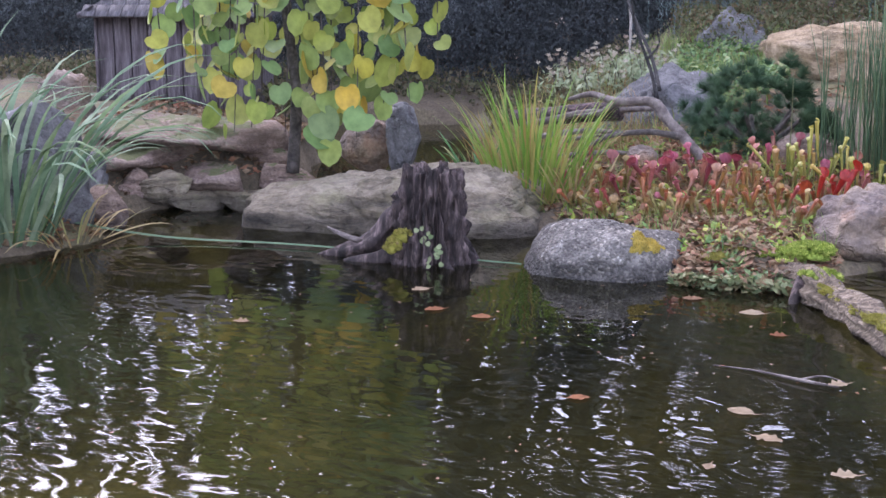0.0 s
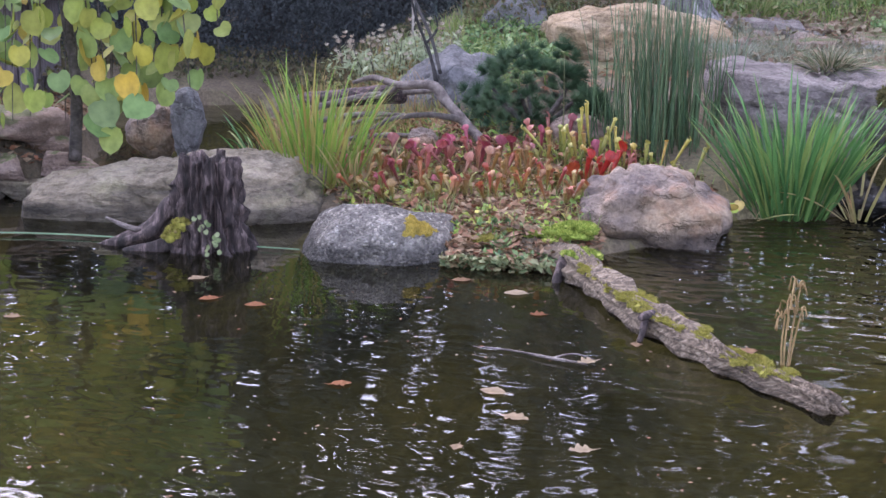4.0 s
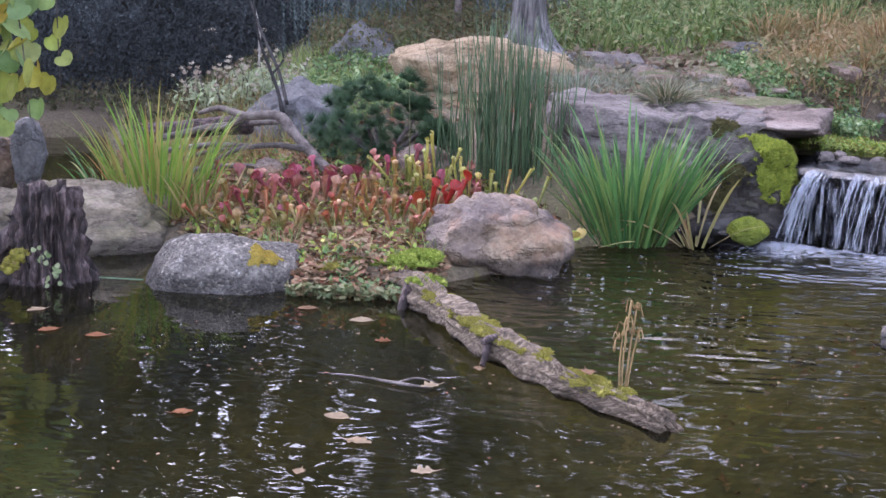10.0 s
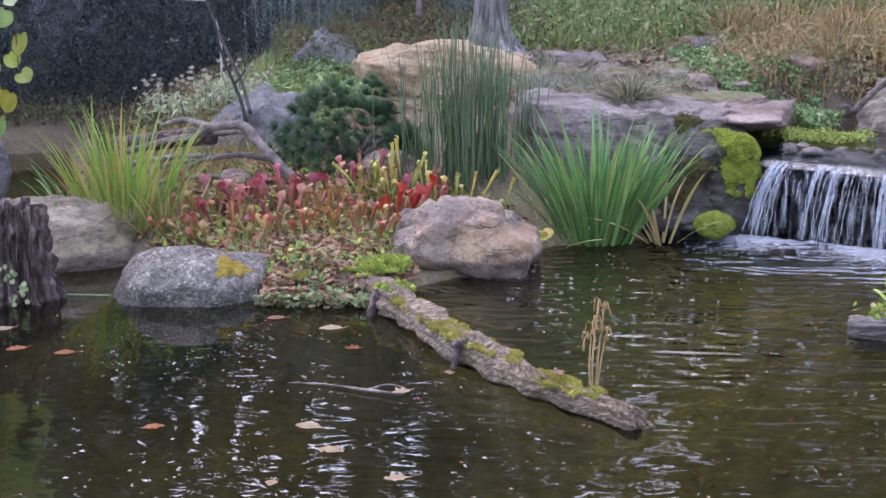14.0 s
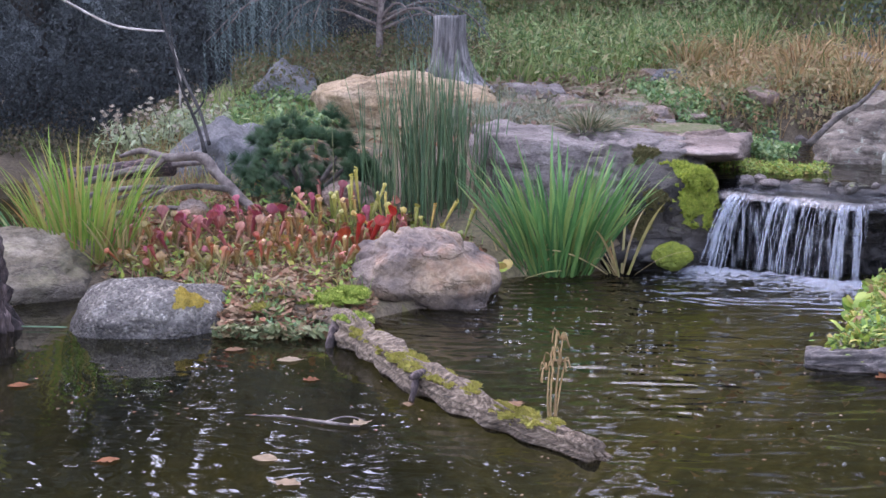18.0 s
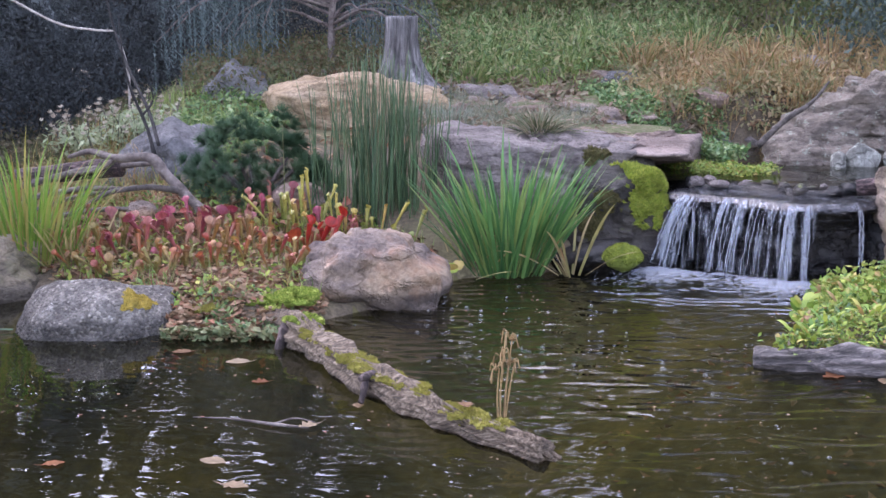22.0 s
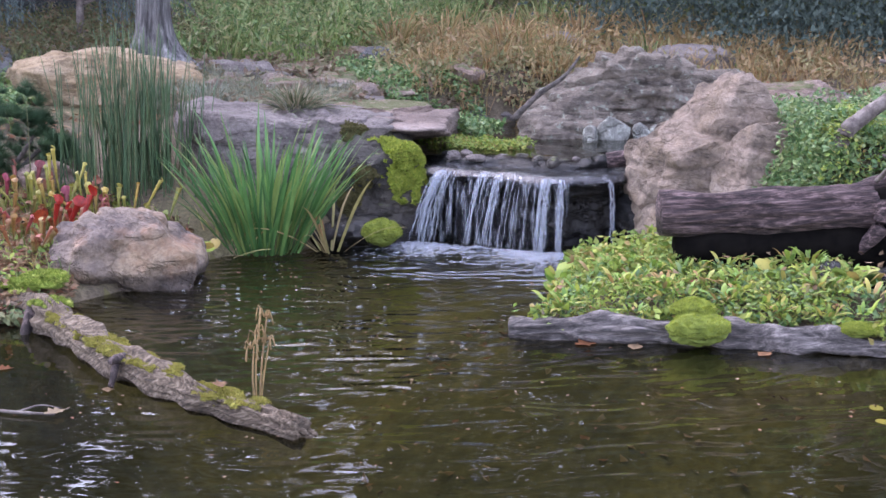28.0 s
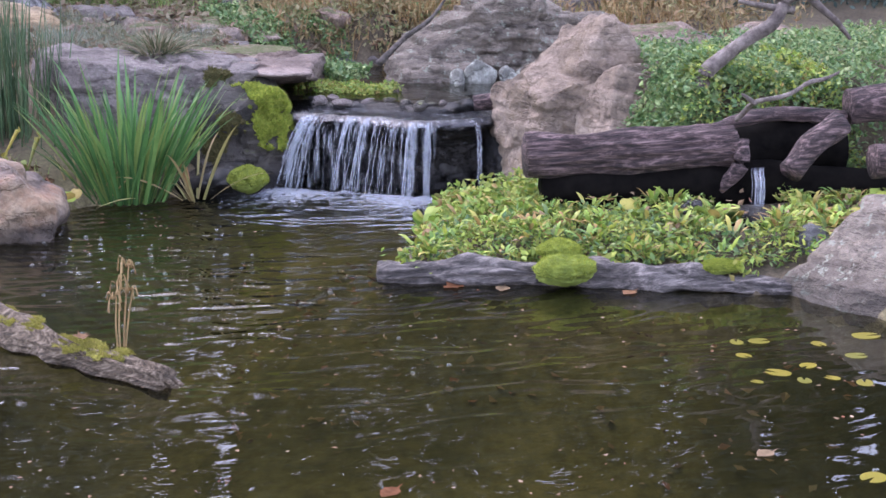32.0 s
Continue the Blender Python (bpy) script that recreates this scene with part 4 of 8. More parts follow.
def pond_log():
    root = thing("fallen_log", (0, 0, 0), "mossy weathered log lying half sunk in the pond", "log")
    pts = [(-0.52, 6.02, 0.03), (-0.34, 5.72, 0.05), (-0.16, 5.28, 0.045), (0.03, 4.88, 0.045), (0.26, 4.52, 0.03), (0.53, 4.17, 0.015)]
    path = spline(pts, 14)
    v, f = tube(path, lerp_list([0.045, 0.056, 0.054, 0.056, 0.05, 0.036], len(path)), 44, 0.6, 8, True, 0.55)
    global LOG_TRUNK
    LOG_TRUNK = link_mesh("log_trunk", v, f, LOG_WOOD, root)
    for k, (dx, dz, l) in enumerate(((0.0, 0.02, 0.06), (0.022, 0.008, 0.09), (-0.02, 0.012, 0.045), (0.01, -0.004, 0.075))):
        limb("splinter", [(0.50 + dx, 4.21 + dx * 0.6, 0.015 + dz), (0.53 + dx + l * 0.3, 4.18 + dx * 0.6 - l * 0.45, 0.008 + dz * 0.5)], [0.02, 0.006], LOG_WOOD, root, 7, 4, 0.5, k)
    limb("branch_stub", [(0.0, 4.90, 0.07), (-0.03, 4.84, 0.09), (-0.055, 4.82, 0.085)], [0.026, 0.018, 0.010], STUMP_WOOD, root, 8, 4, 0.3, 2)
    limb("branch_stub", [(-0.03, 4.85, 0.08), (-0.04, 4.81, 0.05), (-0.05, 4.78, 0.01)], [0.012, 0.014, 0.010], STUMP_WOOD, root, 8, 4, 0.3, 6)
    limb("branch_stub", [(-0.36, 5.70, 0.10), (-0.38, 5.64, 0.05), (-0.40, 5.58, -0.03)], [0.02, 0.025, 0.02], STUMP_WOOD, root, 8, 4, 0.3, 9)
    rnd = random.Random(12)
    for k, (t, n) in enumerate(((0.27, 5), (0.31, 6), (0.36, 8), (0.40, 6), (0.44, 7), (0.48, 6), (0.52, 8), (0.56, 6), (0.60, 7), (0.65, 5), (0.71, 4), (0.83, 7), (0.87, 5))):
        for j in range(n):
            q = path[min(int((t + rnd.uniform(-0.03, 0.03)) * len(path)), len(path) - 1)]
            fuzz("moss", (q.x + rnd.uniform(-0.035, 0.035), q.y + rnd.uniform(-0.05, 0.05), q.z + 0.036), (rnd.uniform(0.02, 0.045), rnd.uniform(0.025, 0.055), rnd.uniform(0.008, 0.018)), MOSS, root, k * 9 + j)
    fuzz("moss", (-0.30, 5.64, 0.095), (0.075, 0.06, 0.045), WATER_MOSS, root, 77, "yellow-green moss cushion", 700)
    return root


# near-black colour that stands in for shade under and inside the hollow log
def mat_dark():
    m = bpy.data.materials.get("black_shade")
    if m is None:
        m, n, l, b = mat("black_shade", 0.9)
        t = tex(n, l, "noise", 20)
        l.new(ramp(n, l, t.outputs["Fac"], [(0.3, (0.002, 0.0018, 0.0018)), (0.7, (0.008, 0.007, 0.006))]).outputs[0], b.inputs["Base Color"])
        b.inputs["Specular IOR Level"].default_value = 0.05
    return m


pond_log()


def flume_log():
    root = thing("hollow_log", (0, 0, 0), "hollow purple-brown log spilling a thin stream of water", "log")
    path = spline([(2.23, 5.68, 0.385), (2.55, 5.62, 0.40), (2.9, 5.56, 0.415), (3.14, 5.52, 0.43)], 14)
    v, f = tube(path, lerp_list([0.088, 0.092, 0.094, 0.09], len(path)), 48, 0.22, 21, True, 0.34)
    link_mesh("log_trunk", v, f, FLUME_WOOD, root)
    # solid black tube put where shade falls beneath the log
    limb("under_shade", [(2.30, 5.66, 0.25), (2.7, 5.60, 0.25), (3.12, 5.54, 0.26), (3.5, 5.5, 0.22), (3.85, 5.45, 0.2)], [0.07, 0.10, 0.115, 0.12, 0.1], mat_dark(), root, 14, 6, 0.2, 13, label="black tube for the shade in the rotten hollow below the log")
    limb("bark_slab", [(3.05, 5.46, 0.25), (3.12, 5.42, 0.36), (3.14, 5.44, 0.47)], [0.03, 0.04, 0.03], FLUME_WOOD, root, 10, 5, 0.3, 5, 0.2)
    limb("bark_slab", [(2.98, 5.52, 0.48), (3.2, 5.55, 0.54), (3.45, 5.58, 0.55), (3.7, 5.55, 0.52)], [0.025, 0.032, 0.034, 0.04], FLUME_WOOD, root, 12, 6, 0.3, 7, 0.2)
    limb("spout", [(3.30, 5.30, 0.34), (3.42, 5.34, 0.44), (3.58, 5.38, 0.53)], [0.055, 0.062, 0.055], FLUME_WOOD, root, 14, 6, 0.25, 8, 0.2)
    # solid black tube in place of the unlit hollow
    limb("hollow_shade", [(3.13, 5.62, 0.37), (3.4, 5.66, 0.38), (3.72, 5.6, 0.40)], [0.125, 0.15, 0.13], mat_dark(), root, 16, 4, 0.2, 9, label="black tube for the shade inside the hollow log")
    return root


flume_log()
ob = thing("side_log", (0, 0, 0), "weathered log end on the bank above the greens", "log")
limb("log_trunk", [(3.62, 5.18, 0.40), (3.85, 5.14, 0.40), (4.3, 5.05, 0.40)], [0.07, 0.075, 0.07], FLUME_WOOD, ob, 16, 8, 0.2, 11, 0.2)
ob = thing("side_log", (0, 0, 0), "dark brown log lying high on the bank", "log")
limb("log_trunk", [(3.72, 5.55, 0.58), (3.95, 5.5, 0.60), (4.4, 5.45, 0.58)], [0.085, 0.09, 0.09], FLUME_WOOD, ob, 16, 8, 0.25, 12, 0.2)
ob = thing("edge_log", (0, 0, 0), "grey wet log edging the green islet", "log")
limb("log_trunk", [(1.47, 5.26, 0.02), (1.72, 5.17, 0.038), (2.15, 5.03, 0.03), (2.55, 4.86, 0.032), (2.95, 4.66, 0.012)], [0.04, 0.058, 0.05, 0.058, 0.035], wood_mat("grey_wet_log", (0.02, 0.018, 0.017), (0.10, 0.088, 0.083), (0.27, 0.24, 0.225), (3, 22, 22), 0.6), ob, 34, 14, 0.7, 14, 0.6)
for k, (p, d) in enumerate((((2.13, 4.955, 0.075), (0.12, 0.085, 0.055)), ((2.14, 5.03, 0.13), (0.085, 0.07, 0.04)), ((2.72, 4.80, 0.085), (0.09, 0.05, 0.025)))):
    o = fuzz("moss_cushion", p, d, LIME_MOSS, None, 30 + k, "", 1800, 0.005, 0.92)
    tagged(o, "bright yellow-green moss cushion on the wet log", "moss")
def moss_coat(name, ob, places, material, label, seed, thick=0.02, dense=60000, hair=0.011):
    """Moss grown over a stone: a raised mat that follows its faces, set with short blades."""
    rnd = random.Random(seed)
    me, world_of = ob.data, ob.matrix_world
    where = [world_of @ v.co for v in me.vertices]

    def cover(p):
        w = max(1 - math.sqrt(sum(((p[i] - c[i]) / r[i]) ** 2 for i in range(3))) for c, r in places)
        return w + 0.45 * noise.noise(p * 14 + Vector((seed, 0, 0))) + 0.2 * noise.noise(p * 40)

    weight = {}
    verts, faces, index = [], [], {}
    for f in me.polygons:
        c = world_of @ f.center
        if min(math.dist(c, q) - max(r) for q, r in places) > 0.03 or f.normal.y > 0.5 or f.normal.z < -0.45:
            continue
        for v in f.vertices:
            if v not in weight:
                weight[v] = cover(where[v])
        if min(weight[v] for v in f.vertices) < 0.08:
            continue
        for v in f.vertices:
            if v not in index:
                index[v] = len(verts)
                verts.append(where[v] + me.vertices[v].normal * thick * min(1, weight[v] * 2.2))
        faces.append(tuple(index[v] for v in f.vertices))
    for f in list(faces):
        a, b, c = (verts[q] for q in f[:3])
        up = (b - a).cross(c - a)
        n = up.length / 2 * dense
        for _ in range(int(n) + (rnd.random() < n % 1)):
            u, w = rnd.random(), rnd.random()
            if u + w > 1:
                u, w = 1 - u, 1 - w
            p = a + (b - a) * u + (c - a) * w
            d = up.normalized() + Vector((rnd.gauss(0, 0.5), rnd.gauss(0, 0.5), 0.4))
            t = Vector((rnd.gauss(0, 1), rnd.gauss(0, 1), rnd.gauss(0, 1))).normalized() * hair * 0.32
            k = len(verts)
            verts += [p - t, p + t, p + d.normalized() * hair * rnd.uniform(0.5, 1.6)]
            faces.append((k, k + 1, k + 2))
    return tagged(link_mesh(name, verts, faces, material, smooth=False), label, "moss")


moss_coat("moss_mat", LOG_TRUNK, [((-0.30, 5.60, 0.10), (0.09, 0.26, 0.09)), ((-0.16, 5.28, 0.10), (0.08, 0.24, 0.09)), ((-0.04, 5.02, 0.10), (0.07, 0.2, 0.08)), ((0.30, 4.47, 0.08), (0.08, 0.13, 0.07))], MOSS, "yellow-green and brown moss grown along the log", 48, 0.014, 60000, 0.010)
FALL_ROCK = bpy.data.objects["mossy_rock"]
moss_coat("moss_mat", FALL_ROCK, [((1.50, 7.26, 0.47), (0.24, 0.3, 0.15)), ((1.45, 7.2, 0.36), (0.17, 0.25, 0.17))], LIME_MOSS, "bright green moss on the rock beside the waterfall", 50, 0.024, 70000, 0.014)
moss_coat("moss_mat", FALL_ROCK, [((1.18, 7.2, 0.34), (0.12, 0.14, 0.10)), ((1.10, 7.2, 0.22), (0.10, 0.14, 0.08))], OLIVE_MOSS, "dull olive moss on the shaded face of the rock", 51, 0.012, 30000)
moss_coat("moss_mat", bpy.data.objects["slab"], [((1.16, 7.42, 0.56), (0.09, 0.12, 0.06))], OLIVE_MOSS, "small olive moss patch on the slab", 52, 0.012, 40000)
moss_coat("lichen_patch", bpy.data.objects["granite_boulder"], [((-0.99, 5.88, 0.15), (0.10, 0.12, 0.06))], leaf_mat("golden_lichen", [(0.34, 0.26, 0.06), (0.44, 0.34, 0.07), (0.28, 0.25, 0.09)], 0.9, 40, by="Island"), "golden yellow moss patch on the granite boulder", 54, 0.008, 70000, 0.007)
o = fuzz("moss_cushion", (1.25, 7.04, 0.085), (0.10, 0.08, 0.06), LIME_MOSS, None, 54, "", 1600, 0.006, 0.9)
tagged(o, "bright green moss cushion at the foot of the fall", "moss")
for k, (p, d) in enumerate((((-0.42, 6.0, 0.10), (0.12, 0.07, 0.04)), ((-0.34, 6.05, 0.12), (0.09, 0.06, 0.035)), ((-0.66, 6.05, 0.10), (0.09, 0.07, 0.03)), ((-0.72, 5.95, 0.08), (0.06, 0.05, 0.025)))):
    o = fuzz("moss_cushion", p, d, WATER_MOSS if k < 2 else MOSS, None, 60 + k, "", 1800, 0.008)
    tagged(o, "yellow-green moss cushion on the boggy shore", "moss")
ob = thing("floating_branch", (0, 0, 0), "curved grey driftwood branch lying over the bank", "branch")
limb("stem", [(-0.72, 7.2, 0.14), (-0.90, 7.4, 0.26), (-1.12, 7.55, 0.45), (-1.22, 7.6, 0.545), (-1.42, 7.7, 0.53), (-1.58, 7.82, 0.555), (-1.72, 7.9, 0.515)], [0.03, 0.027, 0.026, 0.027, 0.022, 0.018, 0.011], GREY_WOOD, ob, 12, 8, 0.2, 3, 0.1)
limb("fork", [(-1.04, 7.5, 0.38), (-1.22, 7.45, 0.405), (-1.42, 7.4, 0.38), (-1.6, 7.35, 0.27)], [0.02, 0.016, 0.013, 0.009], TWIG, ob, 9, 7, 0.2, 4)
limb("twig", [(-1.2, 7.62, 0.56), (-1.24, 7.66, 0.7), (-1.33, 7.7, 0.92), (-1.36, 7.7, 1.08), (-1.38, 7.72, 1.3)], [0.013, 0.009, 0.007, 0.005, 0.003], DARK_TWIG, ob, 8, 6, 0.2, 5)
limb("twig", [(-1.27, 7.68, 0.76), (-1.21, 7.7, 0.84), (-1.22, 7.7, 0.92)], [0.008, 0.006, 0.003], DARK_TWIG, ob, 6, 5, 0.1, 6)
limb("twig", [(-1.42, 7.7, 0.53), (-1.52, 7.7, 0.47), (-1.66, 7.75, 0.44)], [0.016, 0.012, 0.008], GREY_WOOD, ob, 7, 5, 0.1, 7)
ob = thing("dead_log", (0, 0, 0), "brown dead log lying behind the branch", "log")
limb("log_trunk", [(-2.1, 8.2, 0.36), (-1.8, 8.1, 0.40), (-1.45, 8.0, 0.45)], [0.05, 0.055, 0.06], FLUME_WOOD, ob, 14, 8, 0.2, 22, 0.15)
for k, (a, b, r) in enumerate((((-1.95, 7.75, 0.30), (-1.3, 7.7, 0.36), 0.016), ((-2.0, 7.9, 0.35), (-1.25, 8.05, 0.46), 0.02), ((-1.8, 7.6, 0.22), (-1.1, 7.55, 0.26), 0.014), ((-1.9, 7.7, 0.24), (-1.35, 7.9, 0.33), 0.012))):
    ob = thing("fallen_stick", (0, 0, 0), "thin brown fallen stick on the bank", "stick", "fallen sticks")
    m = [(a[i] + b[i]) / 2 + (0.03 if i == 2 else 0) for i in range(3)]
    limb("stick", [a, m, b], [r, r, r * 0.6], GREY_WOOD, ob, 7, 6, 0.2, k)
ob = thing("hanging_vine", (0, 0, 0), "thin dark stem with a pale arching dead vine", "vine")
limb("vine", [(-2.6, 8.5, 1.62), (-2.19, 8.5, 1.4), (-1.89, 8.5, 1.24), (-1.7, 8.5, 1.20), (-1.55, 8.5, 1.19)], [0.006, 0.008, 0.008, 0.008, 0.006], PALE_TWIG, ob, 6, 8, 0.1, 1)
limb("vine", [(-1.51, 8.5, 1.1), (-1.48, 8.5, 0.97), (-1.475, 8.5, 0.85), (-1.48, 8.5, 0.74)], [0.006, 0.009, 0.009, 0.006], PALE_TWIG, ob, 6, 6, 0.1, 2)
limb("stem", [(-1.72, 8.55, 1.8), (-1.6, 8.52, 1.4), (-1.55, 8.5, 1.2), (-1.45, 8.35, 0.98), (-1.3, 8.1, 0.75), (-1.22, 7.9, 0.58)], [0.005, 0.007, 0.008, 0.009, 0.010, 0.011], DARK_TWIG, ob, 7, 8, 0.15, 3)


def snag():
    root = thing("tree_snag", (0.16, 9.45, 0.72), "silver-grey cut tree trunk with flaring roots", "stump")
    sides, rings = 90, 24
    verts, faces = [], []
    for i in range(rings):
        t = i / (rings - 1)
        for k in range(sides):
            a = 2 * math.pi * k / sides
            lobe = 1 + 0.28 * math.sin(5 * a + 0.7) * (1 - t) ** 3
            r = (0.105 + 0.20 * (1 - t) ** 3.2) * lobe * (1 + 0.14 * noise.noise(Vector((math.cos(a) * 4, math.sin(a) * 4, t * 0.8))) - 1.6 * max(0, 0.15 - abs(noise.noise(Vector((math.cos(a) * 6, math.sin(a) * 6, t * 0.4))))) + 0.05 * noise.noise(Vector((math.cos(a) * 12, math.sin(a) * 12, t * 2))))
            verts.append((r * math.cos(a), r * math.sin(a), 0.53 * t + (0.02 * noise.noise(Vector((a * 3, 0, 0))) if i == rings - 1 else 0)))
    for i in range(rings - 1):
        for k in range(sides):
            a, b = i * sides + k, i * sides + (k + 1) % sides
            faces.append((a, b, b + sides, a + sides))
    faces.append(tuple(range((rings - 1) * sides, rings * sides)))
    link_mesh("trunk", verts, faces, TREE_WOOD, root)
    limb("root", [(0.12, -0.05, 0.10), (0.22, -0.1, 0.04), (0.32, -0.08, 0.0)], [0.05, 0.035, 0.015], TREE_WOOD, root, 10, 6, 0.25, 3)
    limb("root", [(-0.12, -0.08, 0.1), (-0.24, -0.14, 0.02)], [0.06, 0.03], TREE_WOOD, root, 10, 6, 0.25, 5)


snag()
ob = thing("bare_branch", (0, 0, 0), "smooth grey bare branch growing from the bank", "branch")
limb("stem", [(3.14, 5.88, 0.52), (3.16, 5.85, 0.70), (3.23, 5.85, 0.77), (3.34, 5.82, 0.86), (3.45, 5.80, 0.93), (3.51, 5.80, 1.02), (3.53, 5.80, 1.16)], [0.040, 0.036, 0.034, 0.033, 0.032, 0.028, 0.02], GREY_WOOD, ob, 12, 8, 0.2, 3, 0.08)
limb("fork", [(3.50, 5.80, 1.03), (3.60, 5.78, 1.06), (3.67, 5.77, 1.01), (3.76, 5.76, 0.94), (3.84, 5.76, 0.86)], [0.024, 0.020, 0.018, 0.015, 0.008], GREY_WOOD, ob, 9, 7, 0.15, 5)
limb("fork", [(3.56, 5.8, 0.99), (3.42, 5.82, 1.01), (3.3, 5.84, 1.03)], [0.02, 0.015, 0.008], GREY_WOOD, ob, 8, 6, 0.15, 6)
ob = thing("bare_branch", (0, 0, 0), "thin mossy twig with a fork above the greens", "branch")
limb("stem", [(3.16, 5.6, 0.50), (3.14, 5.45, 0.58), (3.12, 5.32, 0.645), (3.26, 5.3, 0.675), (3.36, 5.3, 0.725), (3.44, 5.3, 0.74), (3.5, 5.3, 0.765)], [0.011, 0.011, 0.011, 0.010, 0.010, 0.009, 0.005], GREY_WOOD, ob, 8, 7, 0.2, 7)
limb("fork", [(3.11, 5.3, 0.64), (3.07, 5.3, 0.67), (3.045, 5.3, 0.685)], [0.012, 0.009, 0.005], GREY_WOOD, ob, 7, 5, 0.2, 8)
ob = thing("bare_branch", (0, 0, 0), "dark dead twig leaning on the layered boulder", "branch")
limb("stem", [(2.10, 7.7, 0.58), (2.25, 7.7, 0.72), (2.4, 7.72, 0.82), (2.5, 7.75, 0.93)], [0.02, 0.016, 0.012, 0.006], TWIG, ob, 7, 6, 0.2, 9)
ob = thing("pool_log", (0, 0, 0), "short brown log at the lip of the pool", "log")
limb("log_trunk", [(2.48, 7.15, 0.42), (2.62, 7.1, 0.44), (2.8, 7.0, 0.46)], [0.045, 0.05, 0.05], FLUME_WOOD, ob, 12, 6, 0.2, 31, 0.15)


# ---- waterfall ----
LIP = spline([(1.44, 7.50, 0), (1.56, 7.33, 0), (1.68, 7.25, 0), (1.86, 7.14, 0), (2.04, 6.94, 0), (2.22, 6.88, 0), (2.42, 6.90, 0), (2.60, 7.03, 0), (2.72, 7.25, 0)], 10)


def on_lip(t):
    """Place on the lip of the fall and the way it faces, t from 0 to 1."""
    i = min(int(t * (len(LIP) - 1)), len(LIP) - 2)
    p = LIP[i].lerp(LIP[i + 1], t * (len(LIP) - 1) - i)
    a, b = LIP[max(i - 4, 0)], LIP[min(i + 5, len(LIP) - 1)]
    d = (b - a).normalized()
    return p, Vector((d.y, -d.x, 0)).lerp(Vector((-0.35, -0.94, 0)), 0.6).normalized()


def fall_rock():
    """Dark wet wall and ledge that the stream runs over."""
    root = thing("waterfall_ledge", (0, 0, 0), "black wet rock ledge under the waterfall", "rock")

    def strip(name, prof, n=90, rough=1.0):
        prof = [(a[0] + (b[0] - a[0]) * s, a[1] + (b[1] - a[1]) * s) for a, b in zip(prof, prof[1:]) for s in (0, 0.2, 0.4, 0.6, 0.8)] + [prof[-1]]
        verts, faces, m = [], [], len(prof)
        for i in range(n):
            p, out = on_lip(i / (n - 1))
            for o, z in prof:
                q = p + out * o
                wob = 0.08 * noise.noise(Vector((q.x * 5, q.y * 5, z * 5))) + 0.035 * noise.noise(Vector((q.x * 16, q.y * 16, z * 18)))
                verts.append(q + out * wob * rough + Vector((0, 0, z + 0.014 * noise.noise(Vector((q.x * 13, q.y * 13, 5))))))
        faces = [(i * m + k, (i + 1) * m + k, (i + 1) * m + k + 1, i * m + k + 1) for i in range(n - 1) for k in range(m - 1)]
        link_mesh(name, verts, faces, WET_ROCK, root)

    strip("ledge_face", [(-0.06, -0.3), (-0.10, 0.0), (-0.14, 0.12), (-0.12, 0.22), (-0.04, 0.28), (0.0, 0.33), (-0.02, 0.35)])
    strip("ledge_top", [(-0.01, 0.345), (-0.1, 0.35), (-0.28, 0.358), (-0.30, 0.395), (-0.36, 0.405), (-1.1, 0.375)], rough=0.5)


fall_rock()


def flow_mat(name, lo, hi, scale, bright):
    """Falling water: white streaks along the fall between clear gaps."""
    m, n, l, b = mat(name, 0.25)
    s = tex(n, l, "noise", scale, 5, 0.65, (1.0, 1.0, 0.035))
    r = ramp(n, l, s.outputs["Fac"], [(lo, (0, 0, 0)), (hi, (1, 1, 1))])
    b.inputs["Base Color"].default_value = (*bright, 1)
    b.inputs["Specular IOR Level"].default_value = 0.8
    tp = n.new("ShaderNodeBsdfTransparent")
    mix = n.new("ShaderNodeMixShader")
    l.new(r.outputs[0], mix.inputs[0])
    l.new(tp.outputs[0], mix.inputs[1])
    l.new(b.outputs[0], mix.inputs[2])
    l.new(mix.outputs[0], n["Material Output"].inputs["Surface"])
    return m


def thread_mat(name, alpha):
    """Bright broken water: glossy, pale, half see-through."""
    m, n, l, b = mat(name, 0.18)
    b.inputs["Base Color"].default_value = (0.52, 0.57, 0.64, 1)
    b.inputs["Alpha"].default_value = alpha
    b.inputs["Specular IOR Level"].default_value = 0.8
    return m


THIN_STREAK = flow_mat("thin_falling_water", 0.50, 0.95, 46, (0.50, 0.55, 0.62))
THREAD = thread_mat("white_water_thread", 0.34)


def film_mat():
    """A sheet of running water over black stone: grey flecks along the flow, coloured in for reflected sky and white
    water.
    """
    m, n, l, b = mat("running_film", 0.12)
    s = tex(n, l, "noise", 9, 5, 0.7, (1.6, 1.0, 1.0))
    r = ramp(n, l, s.outputs["Fac"], [(0.38, (0.012, 0.012, 0.013)), (0.55, (0.06, 0.062, 0.066)), (0.74, (0.30, 0.32, 0.35))])
    l.new(r.outputs[0], b.inputs["Base Color"])
    b.inputs["Alpha"].default_value = 0.8
    bump(n, l, b, s.outputs["Fac"], 0.7, 0.02)
    return m


def drop_path(t, shift, z0, reach, steps=12):
    """Way of a thread of water: over the lip, then falling outwards."""
    p, out = on_lip(t)
    pts = [p - out * 0.07 + Vector((0, 0, z0 + 0.004)), p - out * 0.01 + Vector((0, 0, z0 - 0.002))]
    for i in range(1, steps + 1):
        u = i / steps
        pts.append(p + out * (0.02 + reach * u ** 0.55) + Vector((shift * u, 0, (z0 - 0.01) * (1 - u ** 1.5))))
    return pts


